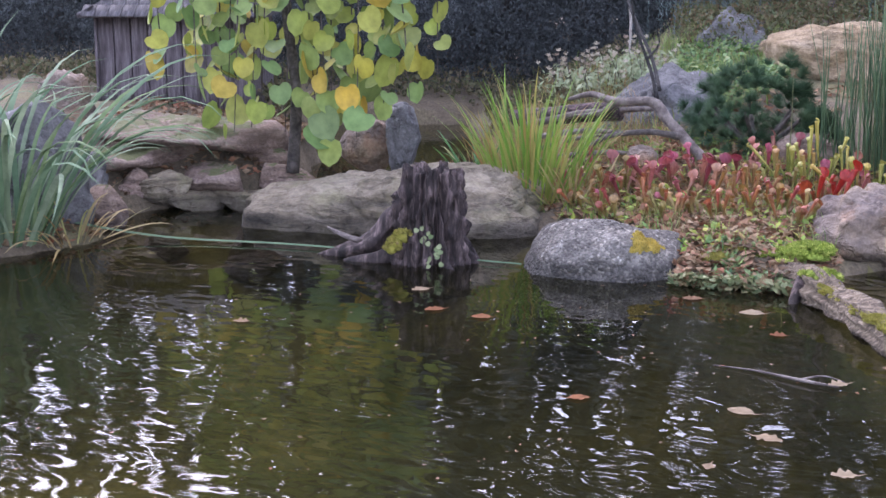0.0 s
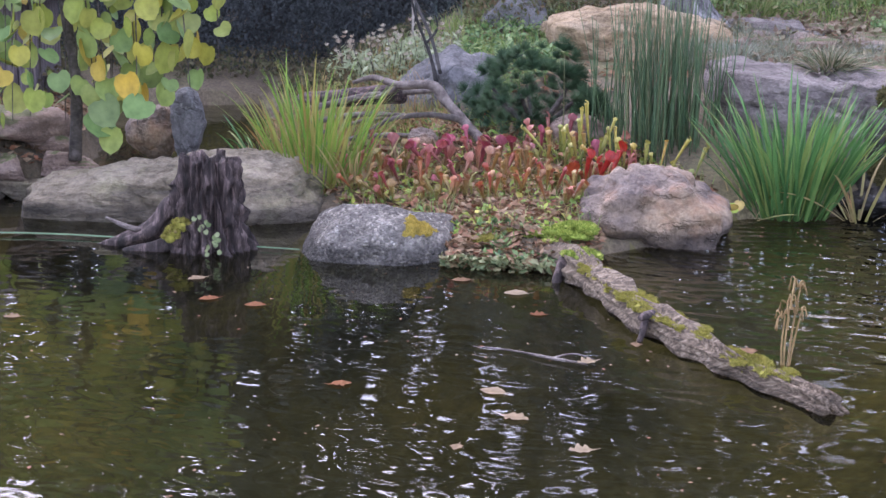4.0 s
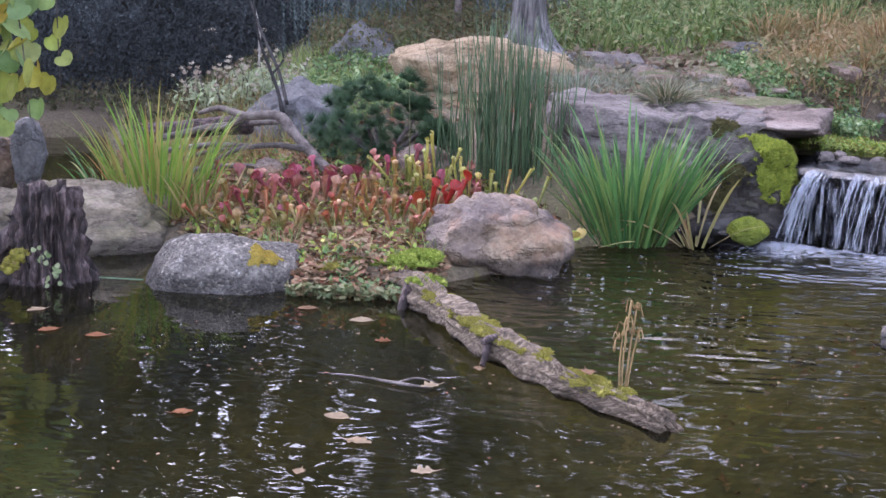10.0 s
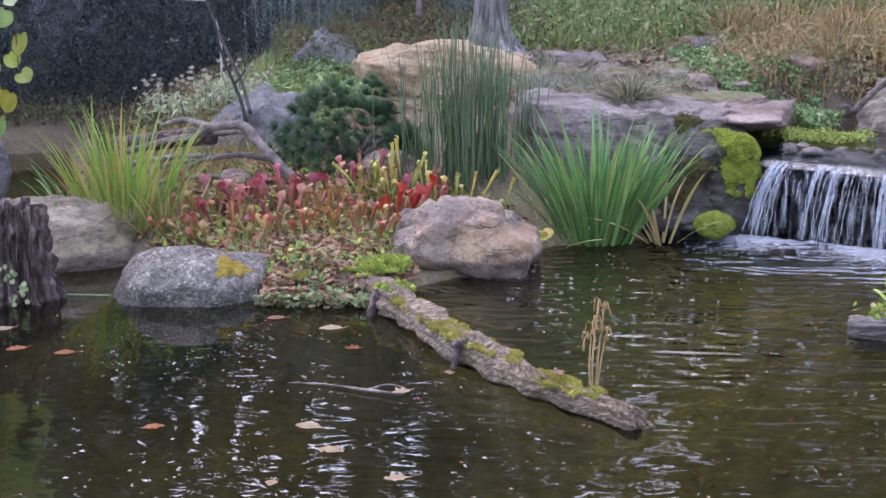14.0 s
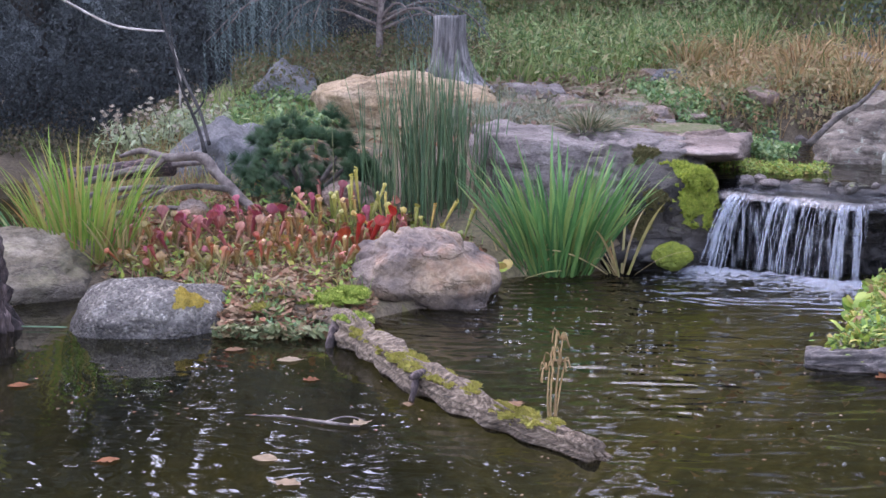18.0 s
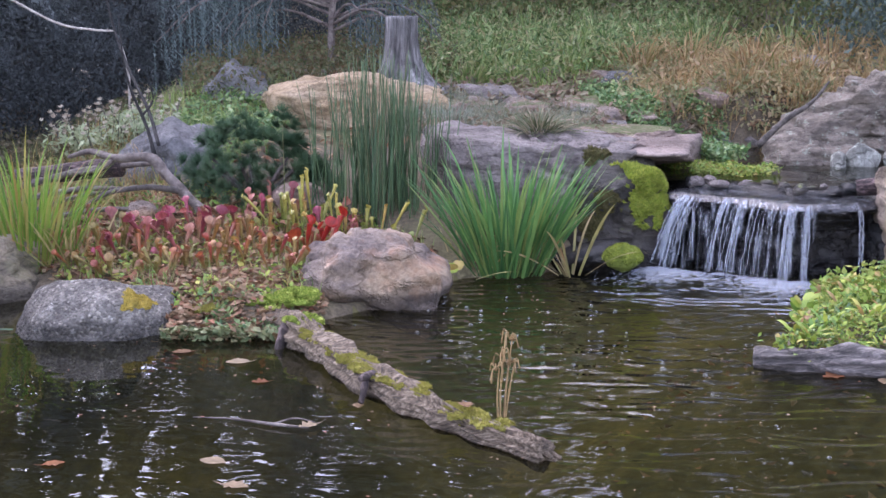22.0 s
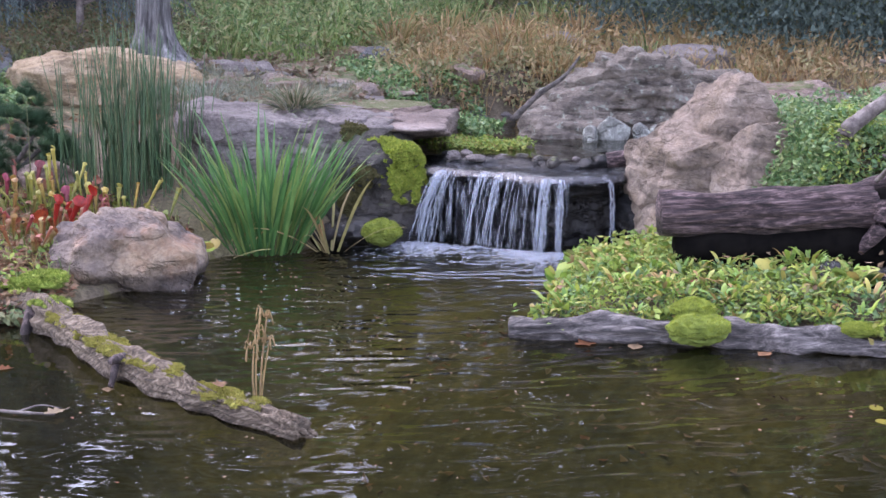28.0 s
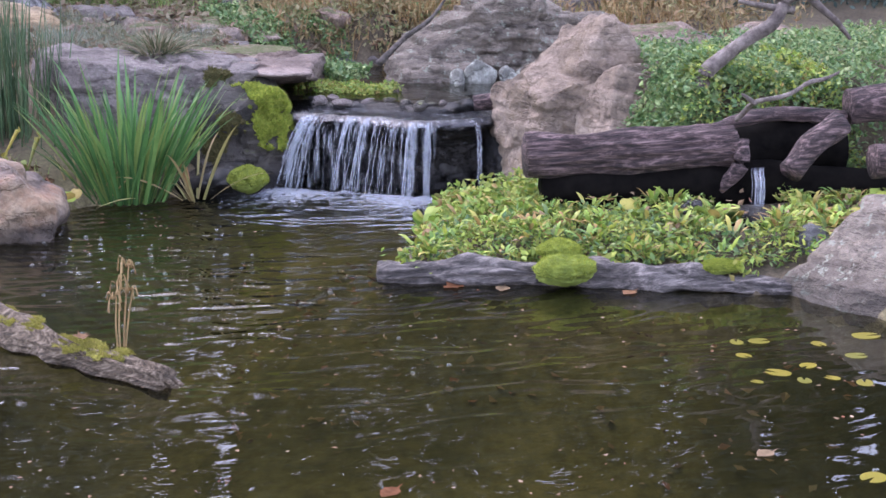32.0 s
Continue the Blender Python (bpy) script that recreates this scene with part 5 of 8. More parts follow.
def strand(parent, t0, t1, count, shift, seed, thick=0.0045):
    """One run of the fall: many fine threads side by side, some broken off."""
    rnd = random.Random(seed)
    verts, faces = [], []
    for _ in range(count):
        t = rnd.triangular(t0, t1)
        pts = drop_path(t, shift * rnd.uniform(0.6, 1.2), 0.365, rnd.uniform(0.03, 0.09))
        a = 0 if rnd.random() < 0.6 else rnd.randrange(0, 6)
        b = len(pts) if rnd.random() < 0.6 else rnd.randrange(a + 5, len(pts) + 1)
        pts = [p + Vector((rnd.gauss(0, 0.003), rnd.gauss(0, 0.003), 0)) for p in pts[a:b]]
        w = thick * rnd.uniform(0.35, 1.2)
        v, f = tube(pts, [w * (0.4 + 0.9 * abs(noise.noise(Vector((i * 0.6, seed, t * 90))))) for i in range(len(pts))], 6)
        k = len(verts)
        verts += v
        faces += [tuple(k + q for q in g) for g in f]
    ob = link_mesh("strand", verts, faces, THREAD, parent)
    ob["kind"] = "stuff"
    return ob


def curtain(parent, t0, t1, shift, name="thin_curtain"):
    """Thin veil of water between the runs."""
    cols = 30
    verts, faces = [], []
    for i in range(cols):
        t = t0 + (t1 - t0) * i / (cols - 1)
        verts += [p + Vector((0, 0.006 * noise.noise(Vector((i, k, 0))), 0)) for k, p in enumerate(drop_path(t, shift, 0.36, 0.03))]
    m = len(verts) // cols
    faces = [(i * m + k, (i + 1) * m + k, (i + 1) * m + k + 1, i * m + k + 1) for i in range(cols - 1) for k in range(m - 1)]
    link_mesh(name, verts, faces, THIN_STREAK, parent)


def waterfall():
    root = thing("waterfall", (0, 0, 0), "small waterfall in white streaks over a dark ledge", "waterfall")
    for k, (t0, t1, n, shift) in enumerate(((0.15, 0.22, 34, -0.14), (0.20, 0.27, 12, -0.10), (0.335, 0.355, 9, -0.09), (0.385, 0.41, 11, -0.07), (0.42, 0.49, 5, -0.05), (0.51, 0.55, 22, -0.03), (0.57, 0.595, 13, -0.01), (0.735, 0.75, 4, 0.01), (0.27, 0.50, 9, -0.06))):
        strand(root, t0, t1, n, shift, 10 + k)
    curtain(root, 0.15, 0.62, -0.05)
    verts, faces = [], []
    for i in range(60):
        p, out = on_lip(0.10 + 0.74 * i / 59)
        for k in range(10):
            o = 0.012 - 0.30 * k / 9
            verts.append(p + out * o + Vector((0, 0, 0.372 + 0.006 * noise.noise(Vector((i * 0.35, o * 16, 0))) - (0.03 if k == 0 else 0))))
    faces = [(i * 10 + k, i * 10 + 10 + k, i * 10 + 11 + k, i * 10 + k + 1) for i in range(59) for k in range(9)]
    link_mesh("water_film", verts, faces, film_mat(), root)
    verts = []
    for i in range(60):
        p, out = on_lip(0.08 + 0.80 * i / 59)
        for k in range(10):
            verts.append(p + out * (-0.34 - 0.55 * k / 9) + Vector((0, 0, 0.416 + 0.004 * noise.noise(Vector((i * 0.3, k, 0))))))
    link_mesh("stream_surface", verts, faces, POOL_WATER, root)
    side = thing("small_waterfall", (0, 0, 0), "thin trickle of water from the hollow log", "waterfall")
    rnd = random.Random(3)
    verts, faces = [], []
    for k in range(16):
        x = 3.15 + rnd.uniform(-0.03, 0.03)
        pts = [(x + 0.06, 5.42, 0.345), (x + 0.02, 5.35, 0.335), (x, 5.30, 0.30), (x - 0.01, 5.28, 0.22), (x - 0.02 + rnd.gauss(0, 0.02), 5.27, 0.08)]
        v, f = tube(spline(pts, 4), [0.0016 * rnd.uniform(0.5, 1.2)] * 17, 6)
        i = len(verts)
        verts += v
        faces += [tuple(i + q for q in g) for g in f]
    link_mesh("strand", verts, faces, THREAD, side)["kind"] = "stuff"


waterfall()
for k in range(13):
    r2 = random.Random(880 + k)
    p, out = on_lip(0.10 + 0.78 * (k + r2.uniform(-0.3, 0.3)) / 13)
    q = p - out * r2.uniform(0.29, 0.40)
    rock("ledge_stone", (q.x, q.y, 0.395), (r2.uniform(0.03, 0.085), r2.uniform(0.03, 0.06), r2.uniform(0.022, 0.045)), r2.choice((WET_ROCK, DARK_ROCK, SLAB_ROCK)), "small wet stone on the lip of the stream", 890 + k, rz=k * 47, facets=8, sub=3, group="stones along the lip")


def foam():
    """Broken white water and bubbles at the foot of the fall."""
    rnd = random.Random(8)
    m, n, l, b = mat("white_foam", 0.4)
    b.inputs["Base Color"].default_value = (0.46, 0.50, 0.56, 1)
    b.inputs["Alpha"].default_value = 0.28
    verts, faces = [], []
    for _ in range(1500):
        t = rnd.choice((rnd.gauss(0.2, 0.13), rnd.gauss(0.85, 0.12), rnd.uniform(-0.1, 1.05)))
        d = abs(rnd.gauss(0, 0.21)) * (1 + 0.9 * noise.noise(Vector((t * 6, 0, 2)))) + 0.05 * noise.noise(Vector((t * 11, 3, 0)))
        x, y = 1.35 + 0.80 * t - 0.5 * d, 7.26 - 0.50 * t - 0.9 * d
        r = rnd.uniform(0.003, 0.014) * (1.1 - min(d * 1.6, 0.8))
        k, a0 = len(verts), rnd.random()
        verts.append((x, y, 0.004 + r * 0.35))
        for j in range(7):
            a = a0 + j * 2 * math.pi / 7
            q = r * rnd.uniform(0.5, 1.3)
            verts.append((x + q * 1.8 * math.cos(a), y + q * 0.8 * math.sin(a), 0.002))
        faces += [(k, k + 1 + j, k + 1 + (j + 1) % 7) for j in range(7)]
    tagged(link_mesh("foam", verts, faces, m), "white foam where the waterfall meets the pond", "foam", kind="stuff")
    g, gn, gl_, gb = mat("bubble_film", 0.05)
    gb.inputs["Base Color"].default_value = (0.9, 0.92, 0.92, 1)
    gb.inputs["Alpha"].default_value = 0.07
    bm = bmesh.new()
    bmesh.ops.create_uvsphere(bm, u_segments=12, v_segments=6, radius=1)
    me = bpy.data.meshes.new("bubble")
    bm.to_mesh(me)
    bm.free()
    me.materials.append(g)
    me.polygons.foreach_set("use_smooth", [True] * len(me.polygons))
    for _ in range(52):
        a = rnd.random()
        x, y = 0.30 + rnd.gauss(0.12, 0.28), 6.0 + rnd.gauss(0, 0.5)
        if rnd.random() < 0.35:
            x, y = rnd.uniform(0.3, 1.5), rnd.uniform(4.0, 6.6)
        if shore_distance(np.array([x]), np.array([y]))[0] > -0.08:
            continue
        ob = new("bubble", me)
        r = rnd.uniform(0.006, 0.012)
        ob.matrix_world = pose(x, y, 0.001) @ Matrix.Diagonal((r, r, r * 0.9, 1))
        tagged(ob, "clear round bubble floating on the pond", "bubble", "bubbles on the pond")


foam()

# ---- plants ----
IRIS_GREEN = leaf_mat("iris_green", [(0.05, 0.14, 0.05), (0.08, 0.20, 0.065), (0.11, 0.25, 0.08), (0.17, 0.29, 0.09), (0.22, 0.27, 0.09)], 0.5, 6)
IRIS_AUTUMN = leaf_mat("iris_turning", [(0.09, 0.21, 0.035), (0.15, 0.28, 0.045), (0.21, 0.32, 0.055), (0.17, 0.29, 0.05), (0.30, 0.31, 0.09), (0.30, 0.17, 0.07)], 0.5, 6)
REED_PALE = leaf_mat("striped_grass", [(0.085, 0.155, 0.09), (0.13, 0.205, 0.13), (0.22, 0.28, 0.20), (0.11, 0.18, 0.07)], 0.7, 14, gloss=0.15)
DRY_BLADE = leaf_mat("withered_blade", [(0.34, 0.27, 0.14), (0.42, 0.33, 0.17), (0.30, 0.30, 0.12), (0.36, 0.20, 0.09)], 0.7, 8)
HORSETAIL = leaf_mat("horsetail_green", [(0.05, 0.10, 0.055), (0.075, 0.14, 0.07), (0.11, 0.18, 0.09), (0.16, 0.17, 0.09)], 0.5, 40)
DRY_GRASS = leaf_mat("dry_tan_grass", [(0.30, 0.22, 0.11), (0.42, 0.31, 0.16), (0.33, 0.20, 0.10), (0.25, 0.24, 0.10)], 0.8, 8, by="Island")
GREEN_GRASS = leaf_mat("meadow_green", [(0.10, 0.19, 0.05), (0.18, 0.29, 0.08), (0.26, 0.34, 0.12), (0.32, 0.31, 0.14)], 0.7, 8, by="Island")
GREY_GRASS = leaf_mat("blue_grey_fescue", [(0.14, 0.18, 0.13), (0.22, 0.25, 0.19), (0.32, 0.31, 0.25)], 0.8, 8, by="Island")
COVER_BRIGHT = leaf_mat("bright_groundcover", [(0.15, 0.26, 0.06), (0.25, 0.36, 0.08), (0.36, 0.41, 0.09), (0.13, 0.24, 0.09), (0.42, 0.41, 0.12), (0.19, 0.31, 0.08), (0.34, 0.24, 0.10)], 0.6, 30, by="Island", gloss=0.15)
COVER_GREEN = leaf_mat("mint_groundcover", [(0.08, 0.17, 0.06), (0.14, 0.25, 0.10), (0.24, 0.33, 0.13), (0.12, 0.21, 0.11), (0.30, 0.34, 0.15)], 0.5, 30, by="Island")
LITTER = leaf_mat("fallen_leaves", [(0.09, 0.06, 0.04), (0.19, 0.125, 0.075), (0.30, 0.22, 0.14), (0.24, 0.10, 0.06), (0.37, 0.30, 0.21)], 0.85, 20, by="Island")
FLOATING = leaf_mat("floating_leaf_brown", [(0.14, 0.06, 0.03), (0.22, 0.10, 0.05), (0.22, 0.16, 0.105), (0.17, 0.10, 0.06), (0.26, 0.21, 0.15)], 0.8, 25, gloss=0.15)
LILY = leaf_mat("yellow_lily_pad", [(0.20, 0.18, 0.025), (0.26, 0.22, 0.03), (0.15, 0.16, 0.035)], 0.4, 20)
NEEDLE = leaf_mat("pine_needle", [(0.03, 0.07, 0.04), (0.055, 0.11, 0.06), (0.09, 0.155, 0.085)], 0.55, 30)
REDBUD = leaf_mat("redbud_leaf", [(0.14, 0.25, 0.09), (0.18, 0.28, 0.09), (0.24, 0.32, 0.07), (0.30, 0.35, 0.07), (0.18, 0.29, 0.12), (0.42, 0.38, 0.06), (0.25, 0.32, 0.08), (0.15, 0.24, 0.10), (0.54, 0.36, 0.04)], 0.5, 14)


def pitcher_mat(name, low, tops, h):
    """Pitchers: green foot, coloured towards the mouth, veined."""
    m, n, l, b = mat(name, 0.45)
    r = ramp(n, l, n.new("ShaderNodeObjectInfo").outputs["Random"], [(i / (len(tops) - 1), c) for i, c in enumerate(tops)])
    co, sep, mr = n.new("ShaderNodeTexCoord"), n.new("ShaderNodeSeparateXYZ"), n.new("ShaderNodeMapRange")
    l.new(co.outputs["Object"], sep.inputs[0])
    mr.inputs["From Min"].default_value, mr.inputs["From Max"].default_value = 0.15 * h, 0.85 * h
    l.new(sep.outputs["Z"], mr.inputs["Value"])
    vein = tex(n, l, "noise", 70, 4, 0.7, (1, 1, 0.3))
    vr = ramp(n, l, vein.outputs["Fac"], [(0.35, (0.55, 0.5, 0.5)), (0.65, (1.25, 1.2, 1.2))])
    col = blend(n, l, mr.outputs[0], low, r.outputs[0])
    col = blend(n, l, 0.8, col, vr.outputs[0], "MULTIPLY")
    l.new(col, b.inputs["Base Color"])
    tr, mix = n.new("ShaderNodeBsdfTranslucent"), n.new("ShaderNodeMixShader")
    l.new(col, tr.inputs["Color"])
    mix.inputs[0].default_value = 0.2
    l.new(b.outputs[0], mix.inputs[1])
    l.new(tr.outputs[0], mix.inputs[2])
    l.new(mix.outputs[0], n["Material Output"].inputs["Surface"])
    return m


PITCHER_RED = pitcher_mat("pitcher_magenta", (0.20, 0.19, 0.07), [(0.27, 0.05, 0.075), (0.37, 0.08, 0.13), (0.33, 0.15, 0.09), (0.36, 0.12, 0.09), (0.20, 0.03, 0.05), (0.34, 0.19, 0.10)], 0.14)
PITCHER_SCARLET = pitcher_mat("pitcher_scarlet", (0.24, 0.22, 0.06), [(0.28, 0.014, 0.008), (0.36, 0.025, 0.012), (0.28, 0.06, 0.02)], 0.19)
PITCHER_ORANGE = pitcher_mat("pitcher_orange_green", (0.20, 0.22, 0.06), [(0.28, 0.19, 0.05), (0.34, 0.13, 0.045), (0.33, 0.08, 0.05), (0.22, 0.22, 0.06), (0.29, 0.05, 0.05), (0.30, 0.24, 0.08)], 0.13)
PITCHER_YELLOW = pitcher_mat("pitcher_yellow", (0.16, 0.22, 0.05), [(0.28, 0.30, 0.07), (0.44, 0.40, 0.09), (0.24, 0.28, 0.07), (0.50, 0.40, 0.08), (0.40, 0.22, 0.08)], 0.25)


def blade_mesh(name, length, width, droop, material, seed, segs=9, fold=0.35):
    """One narrow leaf, folded along its rib, arching over towards +x."""
    rnd = random.Random(seed)
    verts, faces = [], []
    x = z = 0.0
    ang = rnd.uniform(-0.05, 0.05)
    twist = rnd.uniform(-0.7, 0.7)
    for i in range(segs + 1):
        t = i / segs
        w = width * (0.75 + 0.5 * t if t < 0.5 else 1.0 * (1 - (2 * t - 1) ** 1.9)) * 0.5 + 0.0006
        c, s = math.cos(twist * t), math.sin(twist * t)
        verts += [(x - w * s * 0.5, -w * c, z), (x - w * fold * math.cos(ang), 0, z + w * fold * math.sin(ang)), (x + w * s * 0.5, w * c, z)]
        ang += droop * (0.25 + 1.6 * t * t) / segs
        x, z = x + math.sin(ang) * length / segs, z + math.cos(ang) * length / segs
    for i in range(segs):
        a = i * 3
        faces += [(a, a + 1, a + 4, a + 3), (a + 1, a + 2, a + 5, a + 4)]
    me = bpy.data.meshes.new(name)
    me.from_pydata(verts, [], faces)
    me.materials.append(material)
    me.polygons.foreach_set("use_smooth", [True] * len(me.polygons))
    return me


def clump(name, loc, n, length, width, droop, lean, spread, material, label, category, seed, variants=7, blade="leaf_blade", tilt_to=None, squash=1.0):
    """A tuft: every leaf an object on one of a few shared meshes."""
    rnd = random.Random(seed)
    root = thing(name, loc, label, category)
    kinds = [blade_mesh(blade, length * rnd.uniform(0.72, 1.08), width * rnd.uniform(0.75, 1.15), droop * rnd.uniform(0.3, 1.6), material, seed * 31 + k) for k in range(variants)]
    for k in range(n):
        a = rnd.uniform(0, 2 * math.pi)
        r = spread * math.sqrt(rnd.random())
        tilt = lean * (r / spread) ** 0.8 * rnd.uniform(0.6, 1.25) + rnd.uniform(-4, 4)
        m = pose(r * math.cos(a), r * math.sin(a) * squash, -0.015, 0, 0, math.degrees(a) + rnd.uniform(-25, 25)) @ pose(0, 0, 0, 0, tilt, 0) @ pose(0, 0, 0, 0, 0, rnd.uniform(-90, 90) * 0.4)
        s = rnd.uniform(0.7, 1.05)
        shared(blade, rnd.choice(kinds), root, m @ Matrix.Diagonal((s, s, s, 1)))
    return root


clump("iris_clump", (0.66, 7.02, 0.02), 210, 0.74, 0.017, 0.5, 31, 0.18, IRIS_GREEN, "fresh green iris clump at the water's edge", "iris", 5, 9, squash=0.6)
clump("iris_clump", (0.98, 7.0, 0.02), 16, 0.5, 0.016, 0.9, 62, 0.08, DRY_BLADE, "withered tan iris leaves lying over the water", "iris", 6, 5)
clump("iris_clump", (0.45, 7.02, 0.02), 22, 0.42, 0.014, 0.9, 58, 0.12, DRY_BLADE, "withered tan leaves at the foot of the iris", "iris", 7, 5)
clump("iris_clump", (-1.5, 6.92, 0.08), 30, 0.46, 0.011, 0.9, 58, 0.12, DRY_BLADE, "withered yellow leaves beside the iris", "iris", 8, 5)
clump("iris_clump", (-1.74, 7.0, 0.08), 165, 0.70, 0.0145, 0.6, 27, 0.20, IRIS_AUTUMN, "iris clump turning yellow and rust behind the boulder", "iris", 9, 9, squash=0.7)
clump("iris_clump", (-1.12, 7.85, 0.18), 34, 0.30, 0.018, 0.6, 34, 0.09, IRIS_GREEN, "small green iris tuft under the branch", "iris", 13)
clump("sedge_clump", (-2.1, 7.5, 0.02), 26, 0.42, 0.014, 1.0, 38, 0.12, IRIS_GREEN, "thin green sedge in the channel", "sedge", 15)
clump("ornamental_grass", (-3.86, 5.62, 0.06), 92, 1.25, 0.034, 2.0, 30, 0.20, REED_PALE, "arching pale striped grass on the bank", "grass", 21, 10)
clump("ornamental_grass", (-4.35, 5.9, 0.08), 50, 1.2, 0.03, 1.9, 30, 0.18, REED_PALE, "arching pale grass behind the bank clump", "grass", 23, 6)

# one long leaf bent out over the water
ob = thing("bent_reed", (0, 0, 0), "long pale reed leaf bent flat over the water", "reed")
path = spline([(-4.3, 6.1, 0.12), (-3.75, 5.95, 0.075), (-3.25, 5.98, 0.02), (-2.6, 6.02, 0.012), (-1.55, 5.92, 0.01)], 10)
verts, faces = [], []
for i, p in enumerate(path):
    w = 0.02 * (1 - (i / (len(path) - 1)) ** 1.2) + 0.003
    verts += [p + Vector((0.1 * w, -w, 0)), p + Vector((0, 0, 0.006)), p + Vector((-0.1 * w, w, 0))]
for i in range(len(path) - 1):
    a = i * 3
    faces += [(a, a + 1, a + 4, a + 3), (a + 1, a + 2, a + 5, a + 4)]
link_mesh("leaf_blade", verts, faces, REED_PALE, ob)


def horsetails():
    rnd = random.Random(6)
    root = thing("horsetail_stand", (0.0, 7.58, 0.2), "dense stand of dark green horsetail rushes", "horsetail")
    kinds = []
    for k in range(6):
        b = rnd.uniform(-0.06, 0.06)
        pts = [(b * t * t, 0.03 * math.sin(t * 2 + k) * t, t) for t in np.linspace(0, 1, 9)]
        v, f = tube(pts, lerp_list([0.0042, 0.004, 0.0034, 0.0018], 9), 6)
        me = bpy.data.meshes.new("rush_stem")
        me.from_pydata([tuple(p) for p in v], [], f)
        me.materials.append(HORSETAIL)
        me.polygons.foreach_set("use_smooth", [True] * len(me.polygons))
        kinds.append(me)
    for k in range(245):
        x = rnd.gauss(0.02, 0.17)
        y = rnd.gauss(0, 0.10)
        h = (rnd.uniform(0.35, 0.75) if k % 3 == 0 else rnd.uniform(0.68, 1.0)) * (1 - 0.2 * min(abs(x) / 0.4, 1))
        w = rnd.uniform(0.6, 1.05)
        shared("rush_stem", rnd.choice(kinds), root, pose(x, y, -0.02, rnd.gauss(0, 3), rnd.gauss(0, 3.5) + x * 14, rnd.uniform(0, 360)) @ Matrix.Diagonal((w, w, h, 1)))


horsetails()


def tuft_mesh(name, needles, length, width, material, seed, up=0.35):
    rnd = random.Random(seed)
    verts, faces = [], []
    for _ in range(needles):
        d = Vector((rnd.gauss(0, 1), rnd.gauss(0, 1), abs(rnd.gauss(0, 1)) + up)).normalized()
        s = d.cross(Vector((rnd.random(), rnd.random(), rnd.random()))).normalized() * width
        p = d * length * rnd.uniform(0.0, 0.2)
        e = d * length * rnd.uniform(0.75, 1.1)
        k = len(verts)
        verts += [p - s, p + s, e]
        faces.append((k, k + 1, k + 2))
    me = bpy.data.meshes.new(name)
    me.from_pydata([tuple(v) for v in verts], [], faces)
    me.materials.append(material)
    return me


def pine_bush():
    rnd = random.Random(14)
    root = thing("dwarf_pine", (-0.68, 7.86, 0.2), "low dark green mounded dwarf pine", "shrub")
    kinds = [tuft_mesh("needle_tuft", 130, 0.062, 0.0016, NEEDLE, k) for k in range(6)]
    for k in range(7):
        a = k * 0.9
        limb("stem", [(0, 0, 0), (0.12 * math.cos(a), 0.1 * math.sin(a), 0.15), (0.28 * math.cos(a), 0.22 * math.sin(a), 0.30)], [0.02, 0.015, 0.008], TWIG, root, 7, 4, 0.2, k)
    for k in range(298):
        u, a = rnd.random(), rnd.uniform(0, 2 * math.pi)
        el = math.asin(min(1, u)) if rnd.random() < 0.75 else rnd.uniform(0, 0.5)
        lump = 0.82 + 0.25 * noise.noise(Vector((math.cos(a) * 2, math.sin(a) * 2, el * 2)))
        r = rnd.uniform(0.72, 1.0) ** 0.6 * lump
        p = Vector((0.50 * r * math.cos(a) * math.cos(el), 0.36 * r * math.sin(a) * math.cos(el), 0.06 + 0.56 * r * math.sin(el)))
        m = Matrix.Translation(p) @ Vector((p.x, p.y, p.z * 0.8 + 0.1)).to_track_quat("Z", "Y").to_matrix().to_4x4()
        s = rnd.uniform(0.75, 1.25)
        shared("needle_tuft", rnd.choice(kinds), root, m @ Matrix.Diagonal((s, s, s * 1.1, 1)))


pine_bush()


def pitcher_mesh(name, h, r, material, seed, hood=1.0):
    """A trumpet pitcher: narrow foot, swelling tube, rolled lip and a ruffled hood."""
    rnd = random.Random(seed)
    n, verts, faces = 9, [], []
    bend = rnd.uniform(-0.05, 0.05)
    prof = [(0, 0.22), (0.3, 0.36), (0.6, 0.62), (0.85, 0.92), (0.97, 1.05), (1.0, 1.25), (0.985, 1.0), (0.8, 0.7)]
    for t, w in prof:
        for k in range(n):
            a = 2 * math.pi * k / n
            verts.append((r * w * math.cos(a) + bend * t * t, r * w * math.sin(a), h * t))
    for i in range(len(prof) - 1):
        for k in range(n):
            a, b = i * n + k, i * n + (k + 1) % n
            faces.append((a, b, b + n, a + n))
    k0 = len(verts)
    for i in range(5):
        t = i / 4
        ww = r * hood * (1.3 + 2.3 * math.sin(math.pi * min(t * 0.8 + 0.08, 1)))
        for j in range(7):
            u = j / 6 - 0.5
            ruffle = r * 0.45 * hood * t * math.sin(j * 2.2 + seed) + r * rnd.uniform(-0.15, 0.15) * t
            verts.append((bend - r * 0.95 + r * 1.5 * t * t - r * 0.9 * (0.25 - u * u) + ruffle, u * ww, h * 0.985 + r * 3.1 * hood * t * (1 - 0.18 * t) - r * 0.8 * abs(u) * t))
    for i in range(4):
        for j in range(6):
            a = k0 + i * 7 + j
            faces.append((a, a + 1, a + 8, a + 7))
    me = bpy.data.meshes.new(name)
    me.from_pydata(verts, [], faces)
    me.materials.append(material)
    me.polygons.foreach_set("use_smooth", [True] * len(me.polygons))
    return me


PITCHERS = {}


